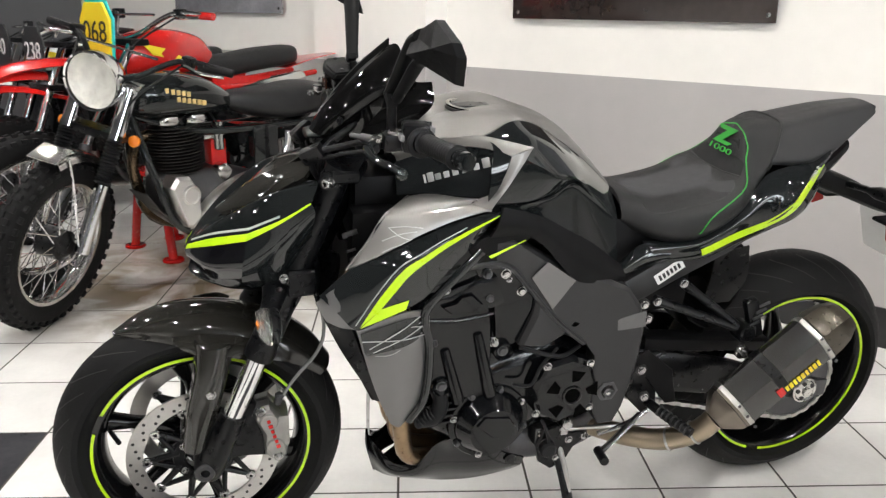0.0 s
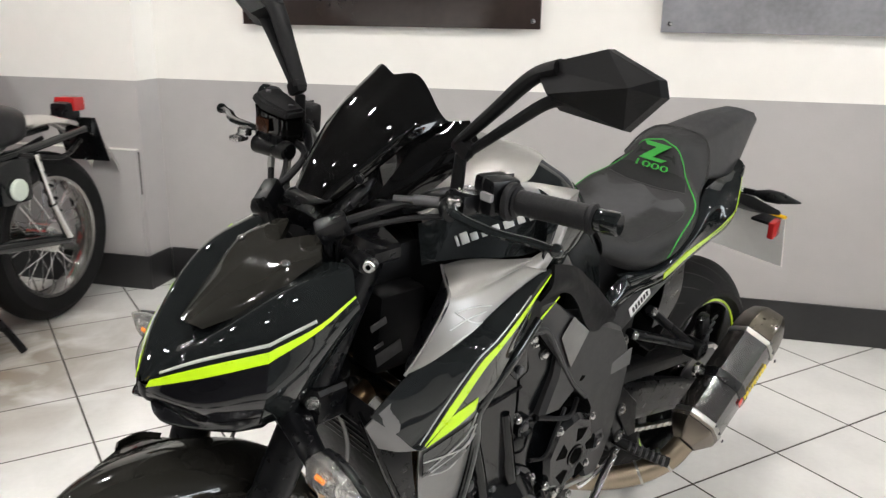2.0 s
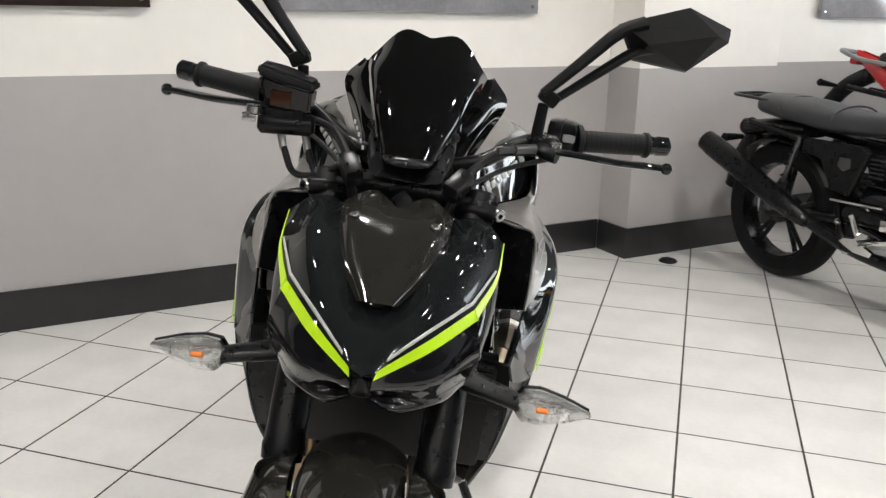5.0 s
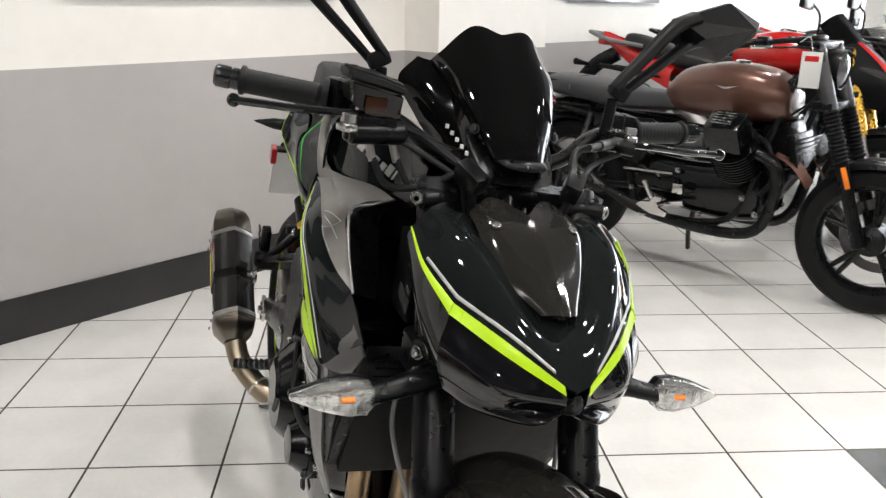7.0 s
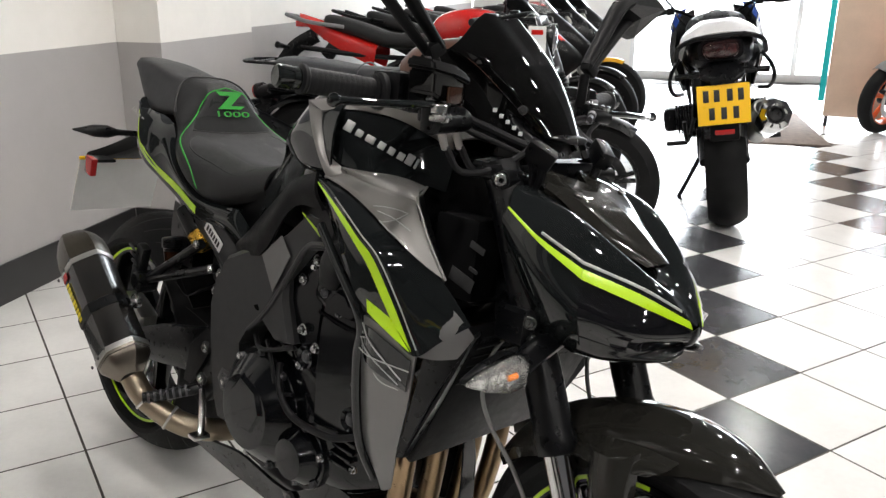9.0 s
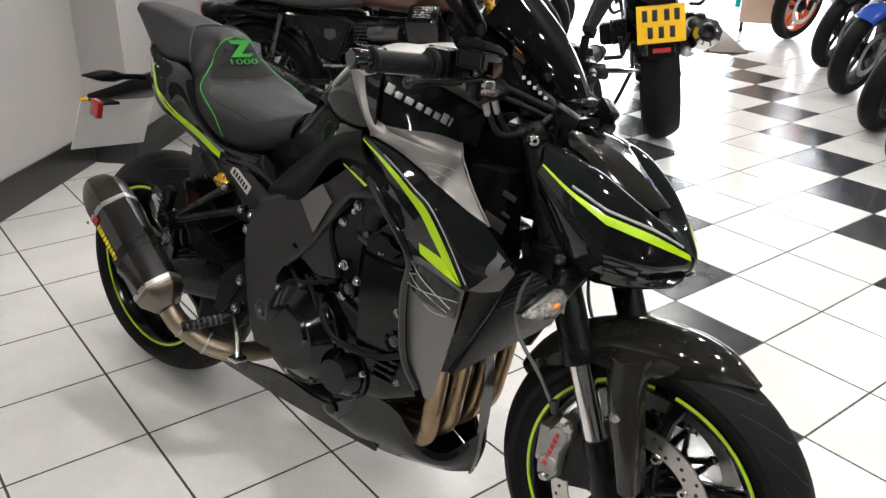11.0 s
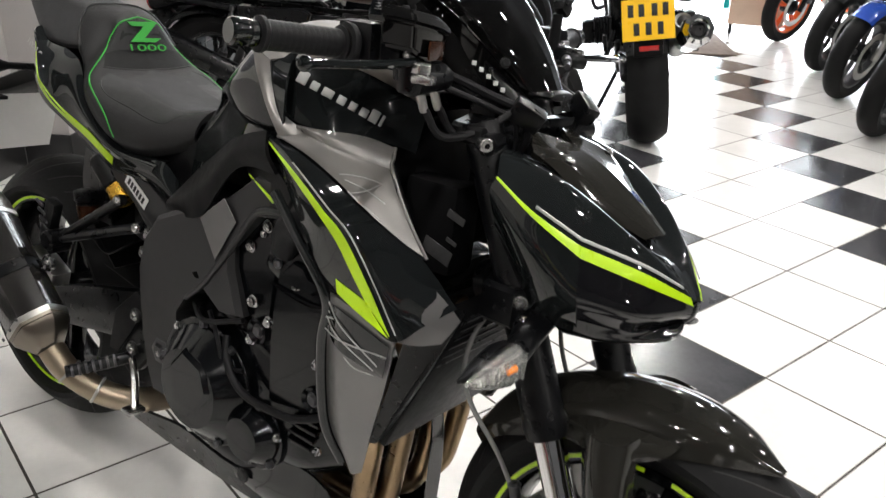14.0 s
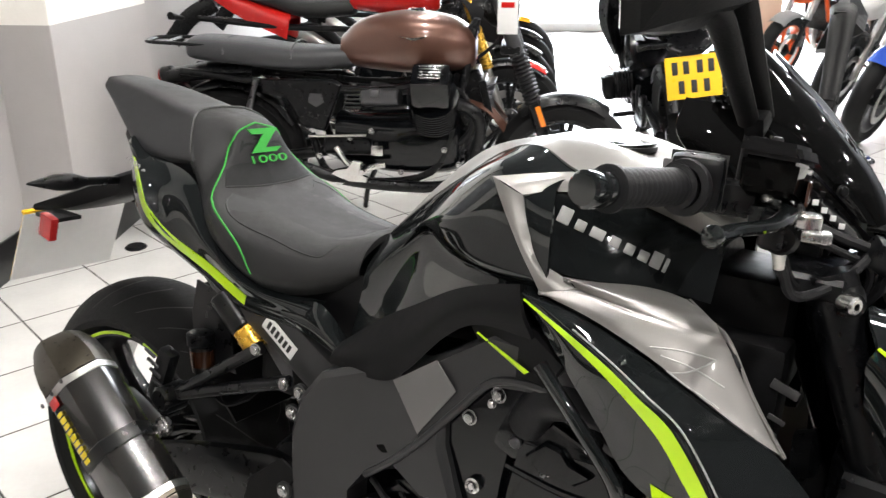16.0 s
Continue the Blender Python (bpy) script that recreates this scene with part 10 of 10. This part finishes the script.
one("tall_screen", lambda b: patch(b, [[(1.36, y, 1.05 - abs(y) * 0.3), (1.30, y, 1.22 - abs(y) * 0.2), (1.20, y * 1.05, 1.36 - abs(y) * 0.35)] for y in (-0.20, -0.1, 0, 0.1, 0.20)], 12, 12, 0.004, out=(-1, 0, 0)), CLEAR, tour, "tall clear windscreen")

# bikes on the other side of the aisle
BL = {**SPORT, "paint": BLUE, "guard": BLUE, "fairing": GREY_PLASTIC, "slider": STEEL, "tube": STEEL, "frame": SATIN_BLACK, "rim": SATIN_BLACK, "steer": 26, "group": "bikes across the aisle"}


def across(x, y, heading=112):
    """Place a bike by where its front tyre stands."""
    a = radians(heading)
    return upright(x - 1.42 * math.cos(a), y - 1.42 * math.sin(a), heading, 5)


other_bike("motorcycle", across(2.27, -2.86), "black naked motorcycle with dark wheels, front turned aside", {**BL, "guard": SATIN_BLACK, "paint": GLOSS_BLACK, "fairing": MATT_BLACK, "slider": SATIN_BLACK})
other_bike("motorcycle", across(2.95, -2.94), "grey and black sport motorcycle with dark wheels", {**BL, "guard": SATIN_BLACK, "paint": GREY_PLASTIC, "slider": DARK_STEEL})
other_bike("motorcycle", across(3.81, -3.02), "blue and white sport motorcycle with alloy wheels", {**BL, "paint": WHITE_PAINT, "fairing": BLUE, "rim": DARK_STEEL})
other_bike("motorcycle", across(4.66, -3.14), "black motorcycle with white nose fairing", {**BL, "guard": SATIN_BLACK, "paint": GLOSS_BLACK, "fairing": WHITE_PAINT})
other_bike("motorcycle", across(5.84, -3.13, 118), "orange and white naked motorcycle with orange wheels", {**BL, "guard": GREY_PLASTIC, "paint": ORANGE, "fairing": ORANGE, "rim": ORANGE, "frame": ORANGE, "slider": SATIN_BLACK, "steer": 14})

# display stand and mat near the door
ds = empty("display_stand", Matrix.Translation((6.06, -2.96, 0)) @ Matrix.Rotation(radians(-12), 4, "Z"), "tan laminate display stand on castors with teal edge", "display stand")
one("panel", lambda b: block(b, (0, 0, 0.92), (0.06, 0.46, 1.66), 0.01), TAN, ds)
one("edge_banner", lambda b: block(b, (-0.01, 0.26, 0.72), (0.04, 0.05, 1.0), 0.006), TEAL, ds, "teal edge banner")
for y in (-0.2, 0.2):
    one("castor", lambda b: (cyl(b, (0, y - 0.015, 0.04), (0, y + 0.015, 0.04), 0.04, seg=18, bev=0.004), block(b, (0, y, 0.075), (0.03, 0.03, 0.03), 0.004)), SATIN_BLACK, ds)
bm = bmesh.new()
block(bm, (5.9, -2.25, 0.006), (1.7, 0.75, 0.012), 0.004)
tagged(part("door_mat", bm, MAT_BROWN), "brown coir door mat on the tiles", "door mat")
bm = bmesh.new()
cyl(bm, (1.795, 0.769, 0.0), (1.795, 0.769, 0.012), 0.045, 0.04, 24, 0.004)
tagged(part("floor_bung", bm, GRIP_RUBBER), "flat black rubber puck lying on the tiles", "rubber puck")

# ---- floor tiles ----
bm = bmesh.new()
block(bm, ((ROOM_X0 + ROOM_X1) / 2, (ROOM_Y0 + WALL_Y) / 2, -0.0506), (ROOM_X1 - ROOM_X0, WALL_Y - ROOM_Y0, 0.1), 0)
floor = tagged(part("floor", bm, GROUT, smooth=False), "square ceramic floor tiles laid diagonally, white with black diamond rows", "floor", kind="structure")
TILE_O = (1.3406, 0.6476)
R2 = math.sqrt(0.5)


def tile_centre(i, j):
    a, b = (i + 0.5) * TILE, (j + 0.5) * TILE
    return TILE_O[0] + R2 * (a + b), TILE_O[1] + R2 * (b - a)


def tile_mesh(name, mat, w):
    h = w / 2
    bm = bmesh.new()
    block(bm, (0, 0, -0.004), (w, w, 0.008), 0.0011, Matrix.Rotation(radians(45), 4, "Z"))
    finish(bm, False)
    me = bpy.data.meshes.new(name)
    bm.to_mesh(me)
    bm.free()
    me.materials.append(mat)
    return me


white_tile = tile_mesh("white_tile", TILE_WHITE, TILE - 0.006)
black_tile = tile_mesh("black_tile", TILE_BLACK, TILE - 0.006)


def is_black(i, j):
    return (i - j) in BLACK_ROWS


BLACK_ROWS = (9, 13)
near, far_w, far_b = [], [], []
for i in range(-40, 46):
    for j in range(-40, 46):
        x, y = tile_centre(i, j)
        if not (ROOM_X0 + 0.2 < x < ROOM_X1 - 0.2 and ROOM_Y0 + 0.2 < y < WALL_Y + 0.12):
            continue
        if -2.6 < x < 2.4 and y > -2.9 and len(near) < 320:
            near.append((i, j, x, y))
        else:
            (far_b if is_black(i, j) else far_w).append((x, y))
for i, j, x, y in near:
    t = new("floor_tile", black_tile if is_black(i, j) else white_tile)
    t.parent = floor
    t.location = (x, y, 0)
for nm, pts, src, mat in (("white_tiles_beyond", far_w, white_tile, TILE_WHITE), ("black_tiles_beyond", far_b, black_tile, TILE_BLACK)):
    vs, fs = [], []
    base = [tuple(v.co) for v in src.vertices]
    polys = [tuple(p.vertices) for p in src.polygons]
    for x, y in pts:
        k = len(vs)
        vs += [(a + x, b + y, c) for a, b, c in base]
        fs += [tuple(q + k for q in p) for p in polys]
    me = bpy.data.meshes.new(nm)
    me.from_pydata(vs, [], fs)
    me.materials.append(mat)
    ob = new(nm, me)
    ob.parent = floor
    ob["kind"] = "stuff"
